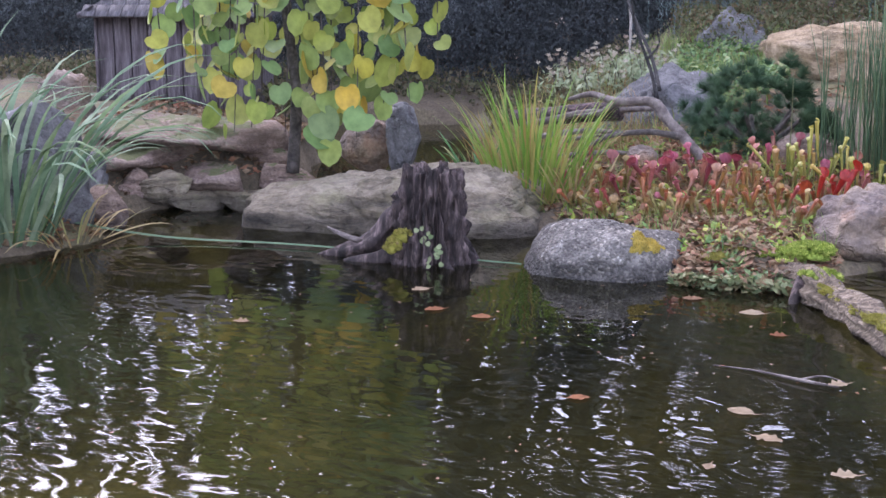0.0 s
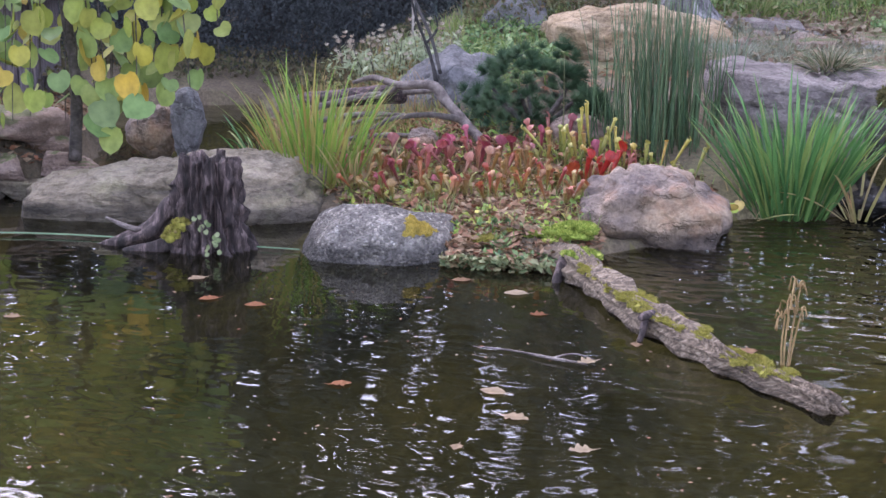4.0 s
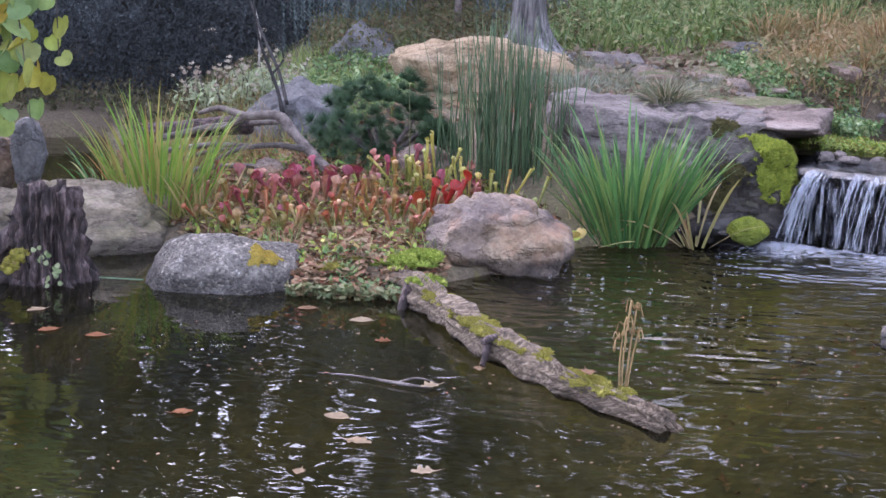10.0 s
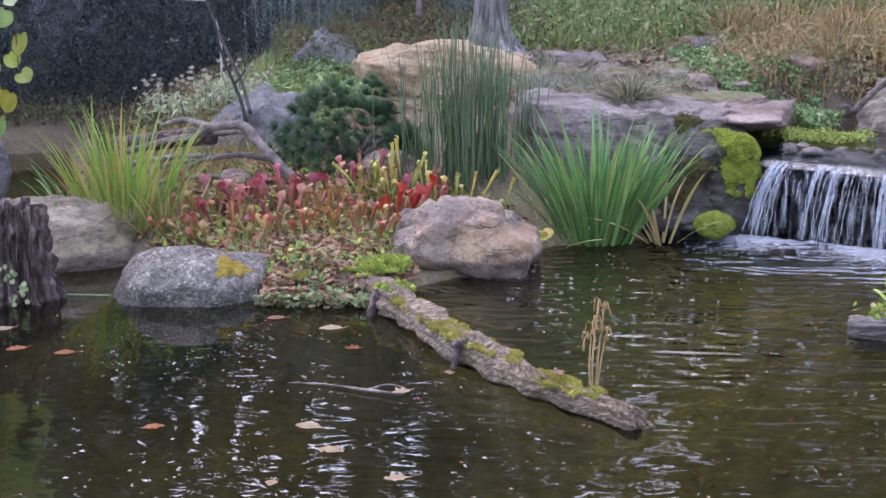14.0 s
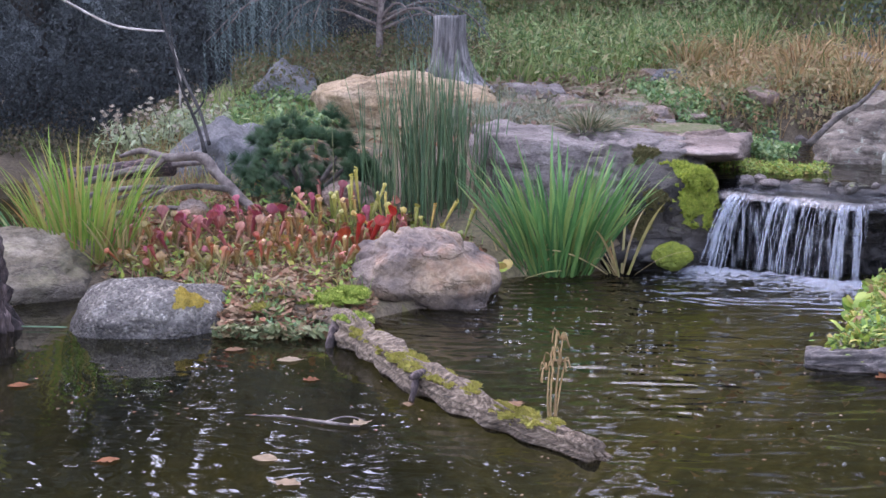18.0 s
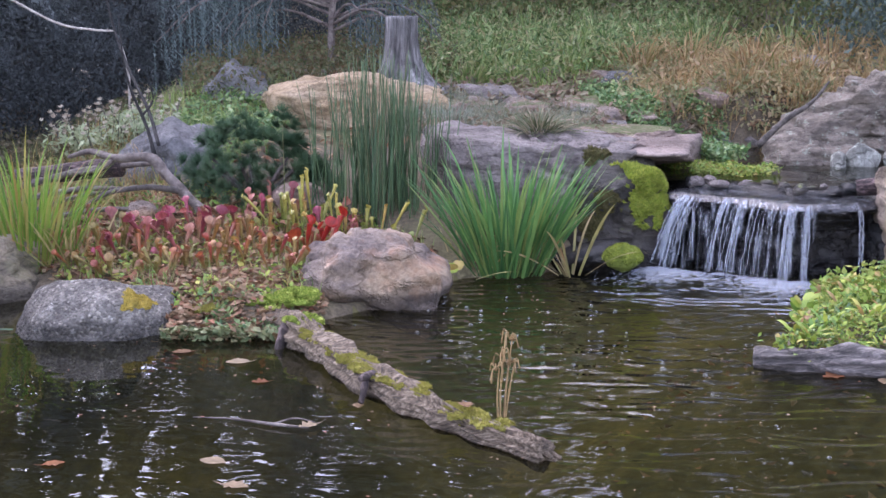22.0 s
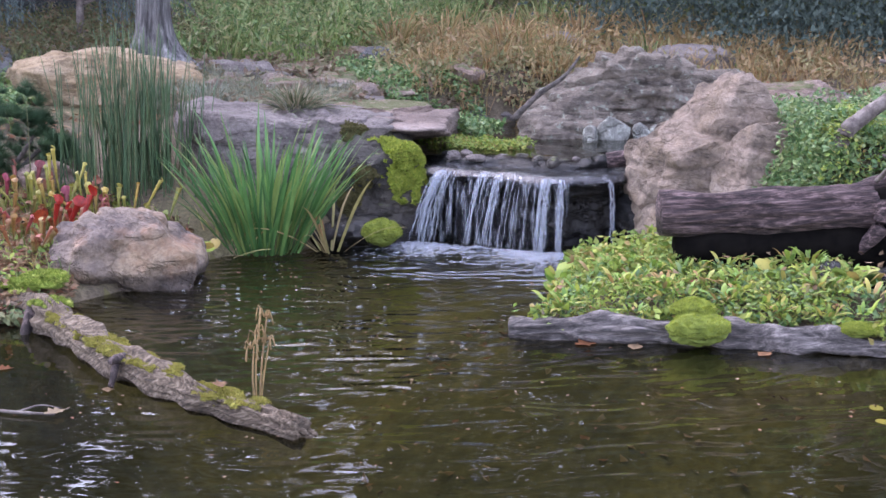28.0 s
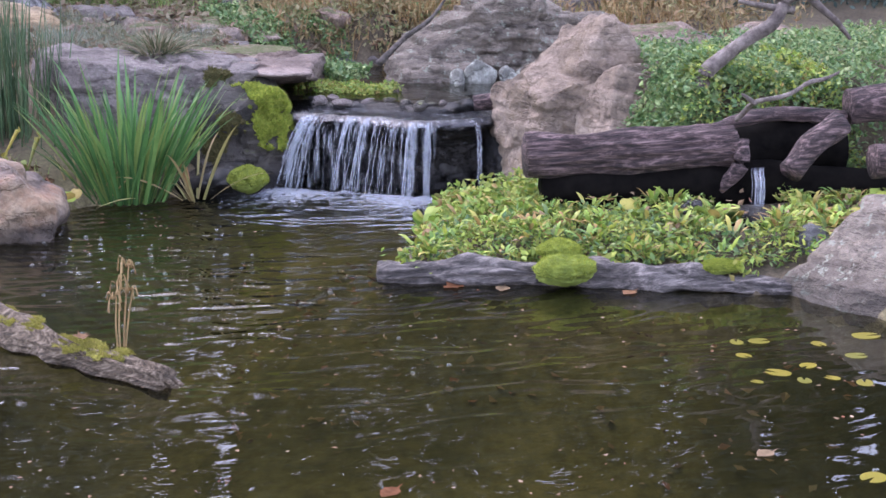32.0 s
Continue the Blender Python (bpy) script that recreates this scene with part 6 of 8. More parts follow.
def pitcher_clump(x, y, n, h, r, material, label, seed, spread=0.1, hood=1.0, lean=18):
    rnd = random.Random(seed)
    z = ground_z(x, y)
    root = thing("pitcher_plant", (x, y, z), label, "pitcher plant", "pitcher plants in the bog bed")
    key = (material.name, h, hood)
    if key not in PITCHERS:
        PITCHERS[key] = [pitcher_mesh("pitcher", h * q, r * w, material, 3 * i + seed, hood) for i, (q, w) in enumerate(((0.4, 1.15), (0.6, 0.8), (0.8, 1.2), (1.0, 0.85), (1.2, 1.0), (0.7, 1.35)))]
    for k in range(n):
        a = rnd.uniform(0, 2 * math.pi)
        d = spread * math.sqrt(rnd.random())
        shared("pitcher", rnd.choice(PITCHERS[key]), root, pose(d * math.cos(a), d * math.sin(a), -0.01, 0, 0, math.degrees(a)) @ pose(0, 0, 0, 0, lean * d / spread + rnd.gauss(0, 13), 0) @ pose(0, 0, 0, 0, 0, rnd.uniform(0, 360)) @ Matrix.Diagonal((*[rnd.uniform(0.8, 1.1)] * 3, 1)))


prnd = random.Random(40)
for x, y, n in ((-1.35, 7.15, 7), (-1.15, 7.05, 8), (-0.98, 7.0, 9), (-0.86, 7.15, 8), (-0.75, 7.3, 9), (-0.58, 7.4, 7), (-0.95, 7.25, 6), (-1.2, 6.85, 6), (-0.35, 7.25, 6), (-0.15, 7.1, 5), (-0.9, 6.8, 5)):
    pitcher_clump(x, y, n, 0.16, 0.0125, PITCHER_RED, "magenta-red pitcher plants with ruffled hoods", prnd.randrange(999), 0.13, 1.25, 34)
for x, y, n in ((-1.4, 6.75, 9), (-1.22, 6.6, 9), (-1.05, 6.55, 9), (-0.92, 6.5, 8), (-0.78, 6.75, 9), (-0.62, 6.85, 9), (-0.68, 6.6, 8), (-0.52, 6.7, 9), (-0.4, 6.85, 8), (-1.3, 6.95, 7), (-1.06, 6.8, 8), (-0.55, 7.05, 8), (-0.3, 6.95, 6), (-1.5, 6.95, 6), (-0.75, 6.42, 5), (-0.45, 6.5, 5)):
    pitcher_clump(x, y, n + 3, 0.14, 0.0105, PITCHER_ORANGE, "orange and green trumpet pitcher plants", prnd.randrange(999), 0.10, 0.9, 22)
for x, y, n in ((-0.55, 7.3, 9), (-0.44, 7.2, 10), (-0.36, 7.3, 8), (-0.16, 7.2, 8), (-0.06, 7.12, 7), (0.12, 7.05, 4)):
    pitcher_clump(x, y, n, 0.27, 0.0095, PITCHER_YELLOW, "tall yellow-green trumpet pitcher plants", prnd.randrange(999), 0.09, 0.9, 14)
for x, y, n in ((-0.36, 6.72, 4), (-0.27, 6.78, 3)):
    pitcher_clump(x, y, n, 0.20, 0.016, PITCHER_SCARLET, "scarlet trumpet pitcher plants with wide mouths", prnd.randrange(999), 0.06, 1.3, 16)


def heart_mesh(name, size, material, seed):
    """A heart-shaped leaf, hanging tip down, folded a little along its rib."""
    rnd = random.Random(seed)
    pts = [(0.0, 0.06), (0.22, 0.17), (0.44, 0.10), (0.56, -0.16), (0.54, -0.45), (0.36, -0.72), (0.0, -0.92)]
    cup, verts, faces = rnd.uniform(0.1, 0.4), [], []
    spine = [(0, y) for y in (0.06, -0.05, -0.16, -0.3, -0.5, -0.74, -0.92)]
    for (x, y), (sx, sy) in zip(pts, spine):
        b = -0.18 * y * y
        verts += [(-x * size, -cup * x * size + b * size, y * size), (0, b * size, sy * size), (x * size, -cup * x * size * 0.8 + b * size, y * size)]
    for i in range(6):
        a = i * 3
        faces += [(a, a + 1, a + 4, a + 3), (a + 1, a + 2, a + 5, a + 4)]
    me = bpy.data.meshes.new(name)
    me.from_pydata(verts, [], faces)
    me.materials.append(material)
    me.polygons.foreach_set("use_smooth", [True] * len(me.polygons))
    return me


def redbud():
    rnd = random.Random(17)
    root = thing("weeping_redbud", (-3.05, 7.05, 0.2), "weeping redbud with yellowing heart-shaped leaves", "tree")
    limb("trunk", [(0, 0, -0.03), (0.02, 0.02, 0.4), (-0.03, 0.03, 0.9), (0.02, 0.02, 1.4), (0.06, 0.0, 1.75)], [0.034, 0.028, 0.026, 0.022, 0.015], TWIG, root, 10, 6, 0.15, 3)
    kinds = [heart_mesh("leaf", 0.128 * q, REDBUD, k) for k, q in enumerate((0.75, 0.9, 1.0, 1.1, 1.05, 0.85))]
    low = [(-0.80, 0.62), (-0.6, 0.40), (-0.38, 0.22), (-0.1, 0.22), (0.2, 0.10), (0.45, 0.06), (0.62, 0.34), (0.78, 0.5)]
    count = 0
    for k in range(27):
        u = -0.78 + 1.54 * (k + rnd.random()) / 27
        zlow = float(np.interp(u, [p[0] for p in low], [p[1] for p in low])) + rnd.uniform(-0.04, 0.25)
        y = rnd.uniform(-0.32, 0.3)
        ztop = rnd.uniform(1.3, 1.75)
        pts = [(0.04, 0.02, 1.55), (u * 0.5, y * 0.6, ztop + 0.12), (u * 0.9, y, ztop - 0.15), (u, y, (ztop + zlow) / 2), (u + rnd.uniform(-0.04, 0.04), y, zlow)]
        limb("twig", pts, [0.012, 0.008, 0.006, 0.004, 0.002], TWIG, root, 6, 5, 0.1, k)
        path = spline(pts, 12)
        side = 1
        step_at = 0.0
        for a, b in zip(path[6:], path[7:]):
            step_at += (b - a).length
            if step_at > 0.066:
                step_at = 0.0
                side = -side
                p = a + Vector((side * rnd.uniform(0.02, 0.055), rnd.uniform(-0.05, 0.03), rnd.uniform(-0.02, 0.02)))
                s = rnd.uniform(0.75, 1.12)
                shared("leaf", rnd.choice(kinds), root, pose(*p, rnd.uniform(-50, 22), rnd.uniform(-48, 48), rnd.gauss(15, 60)) @ Matrix.Diagonal((s, s, s, 1)))
                count += 1


redbud()


def shed():
    root = thing("garden_shed", (-4.57, 9.0, 0.12), "small weathered grey plank shed with a shake roof", "shed", rz=14)
    w, d, h = 0.50, 0.45, 0.79
    bm = bmesh.new()
    bmesh.ops.create_cube(bm, size=1, matrix=Matrix.Translation((0, 0, h / 2)) @ Matrix.Diagonal((2 * w - 0.03, 2 * d - 0.03, h - 0.01, 1)))
    part("wall", bm, SHED_WOOD, root)
    n = 9
    for face in range(4):
        for k in range(n):
            bm = bmesh.new()
            bmesh.ops.create_cube(bm, size=1, matrix=Matrix.Diagonal((2 * w / n - 0.008, 0.016, h, 1)))
            bmesh.ops.bevel(bm, geom=bm.edges[:], offset=0.003, segments=1, affect="EDGES")
            ob = part("plank", bm, SHED_WOOD, root)
            ob.matrix_local = pose(0, 0, 0, 0, 0, 90 * face) @ pose(-w + (k + 0.5) * 2 * w / n, -(d if face % 2 == 0 else w), h / 2)
    verts = [(-w - 0.1, -d - 0.1, h - 0.02), (w + 0.1, -d - 0.1, h - 0.02), (w + 0.1, d + 0.1, h - 0.02), (-w - 0.1, d + 0.1, h - 0.02), (0, -0.05, h + 0.30), (0, 0.05, h + 0.30)]
    verts += [(x, y, z + 0.03) for x, y, z in verts]
    faces = [(0, 1, 4), (1, 2, 5, 4), (2, 3, 5), (3, 0, 4, 5), (6, 10, 7), (7, 10, 11, 8), (8, 11, 9), (9, 11, 10, 6), (0, 6, 7, 1), (1, 7, 8, 2), (2, 8, 9, 3), (3, 9, 6, 0)]
    roof = link_mesh("roof", verts, faces, ROOF_WOOD, root, smooth=False)
    for side in range(4):
        for row in range(6):
            half = (w + 0.1) * (1 - row / 6.2) - 0.035
            cells = max(2, int(half * 2 / 0.085))
            for c in range(cells):
                bm = bmesh.new()
                bmesh.ops.create_cube(bm, size=1, matrix=Matrix.Diagonal((2 * half / cells - 0.004, 0.12, 0.012, 1)))
                ob = part("shingle", bm, ROOF_WOOD, roof)
                o = -(w + 0.1) + 0.05 + row * 0.083
                ob.matrix_local = pose(0, 0, 0, 0, 0, 90 * side) @ pose(-half + (c + 0.5) * 2 * half / cells, o, h + 0.025 + row * 0.053, 33, 0, 0)


shed()


def scatter_leaves(name, spots, material, label, seed, size=(0.02, 0.04), lift=(0.0, 0.06), flat=0.6, shape=1.5, kind="stuff", category="groundcover"):
    """Small separate leaves over spots (x, y, z)."""
    rnd = random.Random(seed)
    verts, faces = [], []
    for x, y, z in spots:
        s = rnd.uniform(*size)
        q = Euler((rnd.gauss(0, flat), rnd.gauss(0, flat), rnd.uniform(0, 6.28))).to_matrix()
        p = Vector((x, y, z + rnd.uniform(*lift)))
        k = len(verts)
        c = rnd.uniform(-0.3, 0.3)
        for a, b, h in ((-shape * 0.5, 0, 0), (-0.1, -0.42, c), (shape * 0.5, 0, 0), (-0.1, 0.42, c)):
            verts.append(p + q @ Vector((a * s, b * s, h * s)))
        faces += [(k, k + 1, k + 2), (k, k + 2, k + 3)]
    return tagged(link_mesh(name, verts, faces, material, smooth=False), label, category, kind=kind)


def fill(poly, n, seed, gap=0.0, jitter=0.0, bumpy=0.0):
    """n places inside a polygon on the ground, thinned by a patchy field."""
    rnd = random.Random(seed)
    xs, ys = [p[0] for p in poly], [p[1] for p in poly]
    pts = []
    while len(pts) < n:
        x, y = rnd.uniform(min(xs), max(xs)), rnd.uniform(min(ys), max(ys))
        inside = False
        for (ax, ay), (bx, by) in zip(poly, poly[1:] + poly[:1]):
            if (ay > y) != (by > y) and x < (bx - ax) * (y - ay) / (by - ay) + ax:
                inside = not inside
        if inside and noise.noise(Vector((x * 4, y * 4, seed))) > gap - 0.55:
            pts.append((x, y))
    a = np.array(pts)
    z = height(a[:, 0], a[:, 1])
    z = [float(h) + bumpy * (0.5 + noise.noise(Vector((x * 5, y * 5, seed + 3)))) for h, (x, y) in zip(z, pts)]
    return [(x, y, h) for (x, y), h in zip(pts, z)]


def lifted(poly, n, seed):
    """Places in a polygon, none lower than the stream's surface."""
    return [(x, y, max(z, 0.41) + 0.04 * noise.noise(Vector((x * 7, y * 7, seed)))) for x, y, z in fill(poly, n, seed, 0.1)]


ISLET = [(1.58, 5.25), (1.82, 5.75), (2.08, 6.35), (2.2, 6.55), (2.22, 5.72), (2.5, 5.52), (3.05, 5.4), (3.9, 5.2), (3.7, 4.6), (3.0, 4.75), (2.4, 4.98), (2.0, 5.1)]
def kept(spots):
    """Leave the splash of the small waterfall bare."""
    return [p for p in spots if math.hypot(p[0] - 3.10, p[1] - 5.26) > 0.17 and math.hypot(p[0] - 2.98, p[1] - 5.06) > 0.11]


scatter_leaves("groundcover_islet", kept(fill(ISLET, 11000, 2, 0.3, bumpy=0.06)), COVER_BRIGHT, "bright yellow-green groundcover of small leaves", 3, (0.008, 0.022), (-0.01, 0.05), 0.6, 1.9)
scatter_leaves("groundcover_fall_side", fill([(1.8, 5.6), (2.02, 6.2), (2.12, 6.52), (2.5, 6.3), (2.62, 5.85), (2.3, 5.6)], 3200, 75, bumpy=0.08), COVER_BRIGHT, "yellow-green leaves between the fall and the log", 76, (0.014, 0.034), (0.0, 0.07))
scatter_leaves("groundcover_islet_edge", fill([(1.55, 5.22), (1.8, 5.7), (2.3, 5.6), (3.0, 5.0), (3.0, 4.75), (2.3, 4.98)], 1500, 5, 0.2, bumpy=0.03), COVER_GREEN, "small mint-green leaves along the islet edge", 6, (0.015, 0.03), (0.0, 0.06))
BANK = [(2.62, 5.72), (2.75, 6.1), (3.05, 6.3), (3.4, 7.2), (5.2, 7.4), (5.0, 5.2), (4.2, 5.3), (3.6, 5.62)]
scatter_leaves("groundcover_bank", fill(BANK, 15000, 7, 0.2, bumpy=0.10), COVER_GREEN, "dense green creeping plants on the high bank", 8, (0.012, 0.028), (0.0, 0.09))
scatter_leaves("groundcover_brow_light", fill([(2.8, 5.66), (3.12, 6.05), (3.35, 6.3), (3.9, 6.4), (3.9, 5.55), (3.3, 5.62)], 3600, 77, 0.35, bumpy=0.07), COVER_BRIGHT, "yellow-green creeping plants on the brow of the bank", 78, (0.010, 0.026), (0.02, 0.10))
scatter_leaves("groundcover_brow", fill([(2.8, 5.66), (3.12, 6.05), (3.35, 6.3), (3.9, 6.4), (3.9, 5.55), (3.3, 5.62)], 6000, 71, bumpy=0.06), COVER_GREEN, "green creeping plants on the brow of the bank", 72, (0.012, 0.03), (0.0, 0.08))
frnd = random.Random(73)
fringe = []
for _ in range(900):
    t = frnd.random()
    x, y = 1.5 + 1.45 * t, 5.29 - 0.22 * t - 0.38 * t * t + frnd.gauss(0, 0.03)
    if noise.noise(Vector((x * 6, 0, 3))) > -0.05:
        fringe.append((x, y, 0.055))
scatter_leaves("islet_fringe", fringe, COVER_BRIGHT, "small leaves hanging over the wet edge log", 74, (0.015, 0.032), (0.0, 0.06), 0.8)
scatter_leaves("watercress", lifted([(1.5, 8.6), (1.72, 8.8), (1.98, 8.1), (2.28, 7.78), (2.05, 7.62), (1.78, 7.8), (1.62, 8.2)], 3400, 9), COVER_BRIGHT, "light green watercress beside the stream pool", 10, (0.009, 0.022), (0.0, 0.045))
scatter_leaves("bog_shore_plants", fill([(-0.86, 5.80), (-0.8, 6.1), (-0.4, 6.15), (-0.3, 6.0), (-0.38, 5.74)], 420, 11, 0.45), COVER_GREEN, "low green shore plants among moss", 12, (0.015, 0.032), (0.0, 0.03))
BOG = [(-1.5, 6.6), (-1.9, 7.3), (-1.5, 8.2), (-0.2, 7.6), (0.3, 7.1), (0.1, 6.7), (-0.3, 6.1), (-0.8, 5.9), (-1.0, 6.1)]
scatter_leaves("leaf_litter_bog", fill(BOG, 5200, 13), LITTER, "brown and tan fallen leaves on the bog bed", 14, (0.025, 0.06), (0.0, 0.025), 0.35, 1.3, category="leaf litter")
scatter_leaves("bog_green", fill(BOG, 1900, 15, 0.45), COVER_BRIGHT, "small yellow-green bog plants between the pitchers", 16, (0.015, 0.035), (0.0, 0.05))
scatter_leaves("leaf_litter_bank", fill([(-4.6, 6.2), (-4.6, 9.4), (-2.7, 8.6), (-2.6, 7.2), (-3.3, 6.9), (-3.6, 6.4)], 3600, 17), LITTER, "tan fallen leaves on the redbud bank", 18, (0.018, 0.045), (0.0, 0.03), 0.4, 1.3, category="leaf litter")
scatter_leaves("leaf_litter_slope", fill([(-2.2, 8.2), (-1.0, 10.5), (2.0, 11), (5, 11), (5, 7.5), (3.0, 8.8), (1.0, 8.3), (0, 8.3)], 4200, 19), LITTER, "fallen leaves on the slope", 20, (0.03, 0.06), (0.0, 0.03), 0.3, 1.3, category="leaf litter")


def grass_stuff(name, spots, length, width, droop, material, label, seed, per=16, spread=0.05, lean=0.5):
    """Many small tufts joined: blades of three segments each."""
    rnd = random.Random(seed)
    verts, faces = [], []
    for x, y, z in spots:
        for _ in range(per):
            a = rnd.uniform(0, 6.28)
            l = length * rnd.uniform(0.55, 1.1)
            t = lean * rnd.random()
            b = Vector((x + rnd.gauss(0, spread), y + rnd.gauss(0, spread), z - 0.01))
            side = Vector((-math.sin(a), math.cos(a), 0)) * width * 0.5
            k = len(verts)
            for i in range(4):
                ang = t + droop * (i / 3) ** 1.5
                verts += [b - side * (1 - i / 3.2), b + side * (1 - i / 3.2)]
                b = b + Vector((math.cos(a) * math.sin(ang), math.sin(a) * math.sin(ang), math.cos(ang))) * l / 3
            faces += [(k + 2 * i, k + 2 * i + 1, k + 2 * i + 3, k + 2 * i + 2) for i in range(3)]
    return tagged(link_mesh(name, verts, faces, material), label, "grass", kind="stuff")


grass_stuff("meadow_grass", fill([(0.3, 9.8), (0.3, 12.5), (3.0, 13), (2.2, 10.8), (1.6, 10.0), (1.4, 9.7)], 260, 21, 0.35), 0.24, 0.009, 1.3, GREEN_GRASS, "mixed green meadow grass on the slope", 22, 16, 0.06, 0.8)
grass_stuff("dry_grass", fill([(1.75, 9.0), (1.9, 11.5), (5.5, 12), (5.0, 8.8), (3.6, 9.0), (2.4, 9.15)], 300, 23, 0.4), 0.30, 0.007, 1.7, DRY_GRASS, "tan and rust arching dry grasses behind the pool", 24, 26, 0.05, 0.9)
scatter_leaves("meadow_herbs", fill([(0.3, 9.6), (0.3, 12.8), (3.4, 13), (2.4, 10.8), (1.6, 9.8)], 9500, 41, 0.3, bumpy=0.2), leaf_mat("meadow_herb", [(0.06, 0.11, 0.04), (0.13, 0.21, 0.07), (0.23, 0.30, 0.13), (0.28, 0.26, 0.14), (0.10, 0.17, 0.08)], 0.7, 10, by="Island"), "leafy green herbs on the slope", 42, (0.010, 0.028), (0.0, 0.2), 0.9, 2.8)
scatter_leaves("rust_herbs", fill([(1.6, 8.9), (1.9, 11.5), (5.8, 12), (5.4, 8.6), (3.6, 8.9), (3.0, 9.15), (2.2, 9.15)], 6500, 43, 0.4, bumpy=0.09), leaf_mat("rust_herb", [(0.20, 0.17, 0.08), (0.32, 0.21, 0.12), (0.28, 0.26, 0.13), (0.38, 0.26, 0.17), (0.17, 0.20, 0.09)], 0.8, 10, by="Island"), "rust and olive autumn herbs behind the pool", 44, (0.010, 0.030), (0.0, 0.15), 0.9, 2.6)
scatter_leaves("slope_herbs", fill([(0.2, 8.4), (0.3, 9.8), (2.0, 10.2), (2.2, 9.2), (1.5, 8.2)], 2600, 45, 0.3, bumpy=0.05), leaf_mat("slope_herb", [(0.14, 0.15, 0.09), (0.22, 0.20, 0.13), (0.20, 0.13, 0.10), (0.28, 0.25, 0.18)], 0.8, 10, by="Island"), "dull olive creeping plants among the slope stones", 46, (0.02, 0.045), (0.0, 0.06), 0.6)
scatter_leaves("shore_litter", fill([(-1.0, 5.9), (-0.9, 6.4), (-0.3, 6.4), (-0.2, 6.05), (-0.36, 5.70), (-0.88, 5.74)], 1500, 47), LITTER, "red-brown leaves washed up on the boggy shore", 48, (0.02, 0.045), (0.0, 0.035), 0.35, 1.3, category="leaf litter")
grass_stuff("low_grey_plants", fill([(0.1, 8.5), (0.1, 9.3), (1.5, 9.2), (1.3, 8.4)], 130, 25), 0.14, 0.006, 0.6, GREY_GRASS, "low blue-grey plants on the rocky slope", 26, 40, 0.06, 0.9)
grass_stuff("left_meadow", fill([(-2.4, 8.0), (-2.4, 10.8), (-0.6, 10.6), (-0.7, 8.4), (-1.3, 8.0)], 220, 27), 0.16, 0.007, 1.0, GREEN_GRASS, "yellow-green low plants on the left slope", 28, 18, 0.06, 0.8)
grass_stuff("dry_left", fill([(-2.4, 7.7), (-2.2, 10.5), (-1.5, 9.5), (-1.2, 7.8)], 230, 29), 0.20, 0.006, 1.3, DRY_GRASS, "dry bent grass behind the iris", 30, 18, 0.08, 1.0)
clump("fescue_tuft", (0.92, 8.0, 0.64), 300, 0.20, 0.008, 0.9, 78, 0.11, leaf_mat("tuft_grey_green", [(0.06, 0.085, 0.045), (0.14, 0.155, 0.085), (0.34, 0.29, 0.22)], 0.7, 8), "round grey-green fescue tuft on the rocks", "grass", 33)
clump("fescue_tuft", (0.45, 8.6, ground_z(0.45, 8.6)), 160, 0.22, 0.006, 0.7, 62, 0.10, leaf_mat("tuft_blue_grey", [(0.15, 0.19, 0.15), (0.24, 0.27, 0.22), (0.32, 0.32, 0.27)], 0.7, 8), "pale blue-grey tuft beside the pale boulder", "grass", 35)

TAN_CLUMP = leaf_mat("tan_clump", [(0.20, 0.11, 0.06), (0.34, 0.22, 0.11), (0.46, 0.34, 0.19), (0.20, 0.18, 0.07), (0.38, 0.25, 0.13)], 0.8, 8)
OLIVE_CLUMP = leaf_mat("olive_clump", [(0.08, 0.14, 0.05), (0.15, 0.23, 0.08), (0.22, 0.30, 0.11), (0.30, 0.35, 0.16), (0.36, 0.34, 0.18)], 0.7, 8)
GREY_CLUMP = leaf_mat("grey_clump", [(0.15, 0.19, 0.14), (0.24, 0.26, 0.20), (0.33, 0.32, 0.26)], 0.8, 8)
for k, (x, y, h) in enumerate(((1.9, 10.3, 0.42), (2.3, 10.5, 0.46), (2.7, 10.2, 0.42), (2.5, 9.7, 0.3), (3.0, 10.0, 0.36), (3.4, 10.6, 0.45), (2.1, 9.8, 0.26), (3.9, 10.4, 0.4), (4.3, 9.8, 0.36), (2.9, 9.5, 0.26))):
    clump("dry_grass_clump", (x, y, ground_z(x, y)), 90, h * 1.15, 0.009, 1.5, 50, 0.15, TAN_CLUMP, "arching tan dry grass clump behind the pool", "grass", 70 + k, 5)
for k, (x, y, h) in enumerate(((0.6, 10.1, 0.34), (1.0, 10.4, 0.4), (1.4, 10.6, 0.44), (0.8, 10.8, 0.42), (1.7, 11.0, 0.5), (2.6, 11.3, 0.5), (3.3, 11.4, 0.5), (1.2, 11.4, 0.5), (4.2, 11.2, 0.5))):
    clump("meadow_clump", (x, y, ground_z(x, y)), 90, h * 1.1, 0.011, 1.2, 44, 0.16, OLIVE_CLUMP, "olive-green grass clump on the slope", "grass", 90 + k, 5)
for k, (x, y, h) in enumerate(((0.62, 8.35, 0.17), (0.3, 8.85, 0.2), (0.75, 8.95, 0.2), (1.2, 9.1, 0.16), (0.55, 9.2, 0.2), (1.05, 8.75, 0.15))):
    clump("fescue_tuft", (x, y, ground_z(x, y)), 80, h, 0.005, 0.7, 60, 0.10, GREY_CLUMP, "grey-green tuft among the slope stones", "grass", 110 + k, 5)
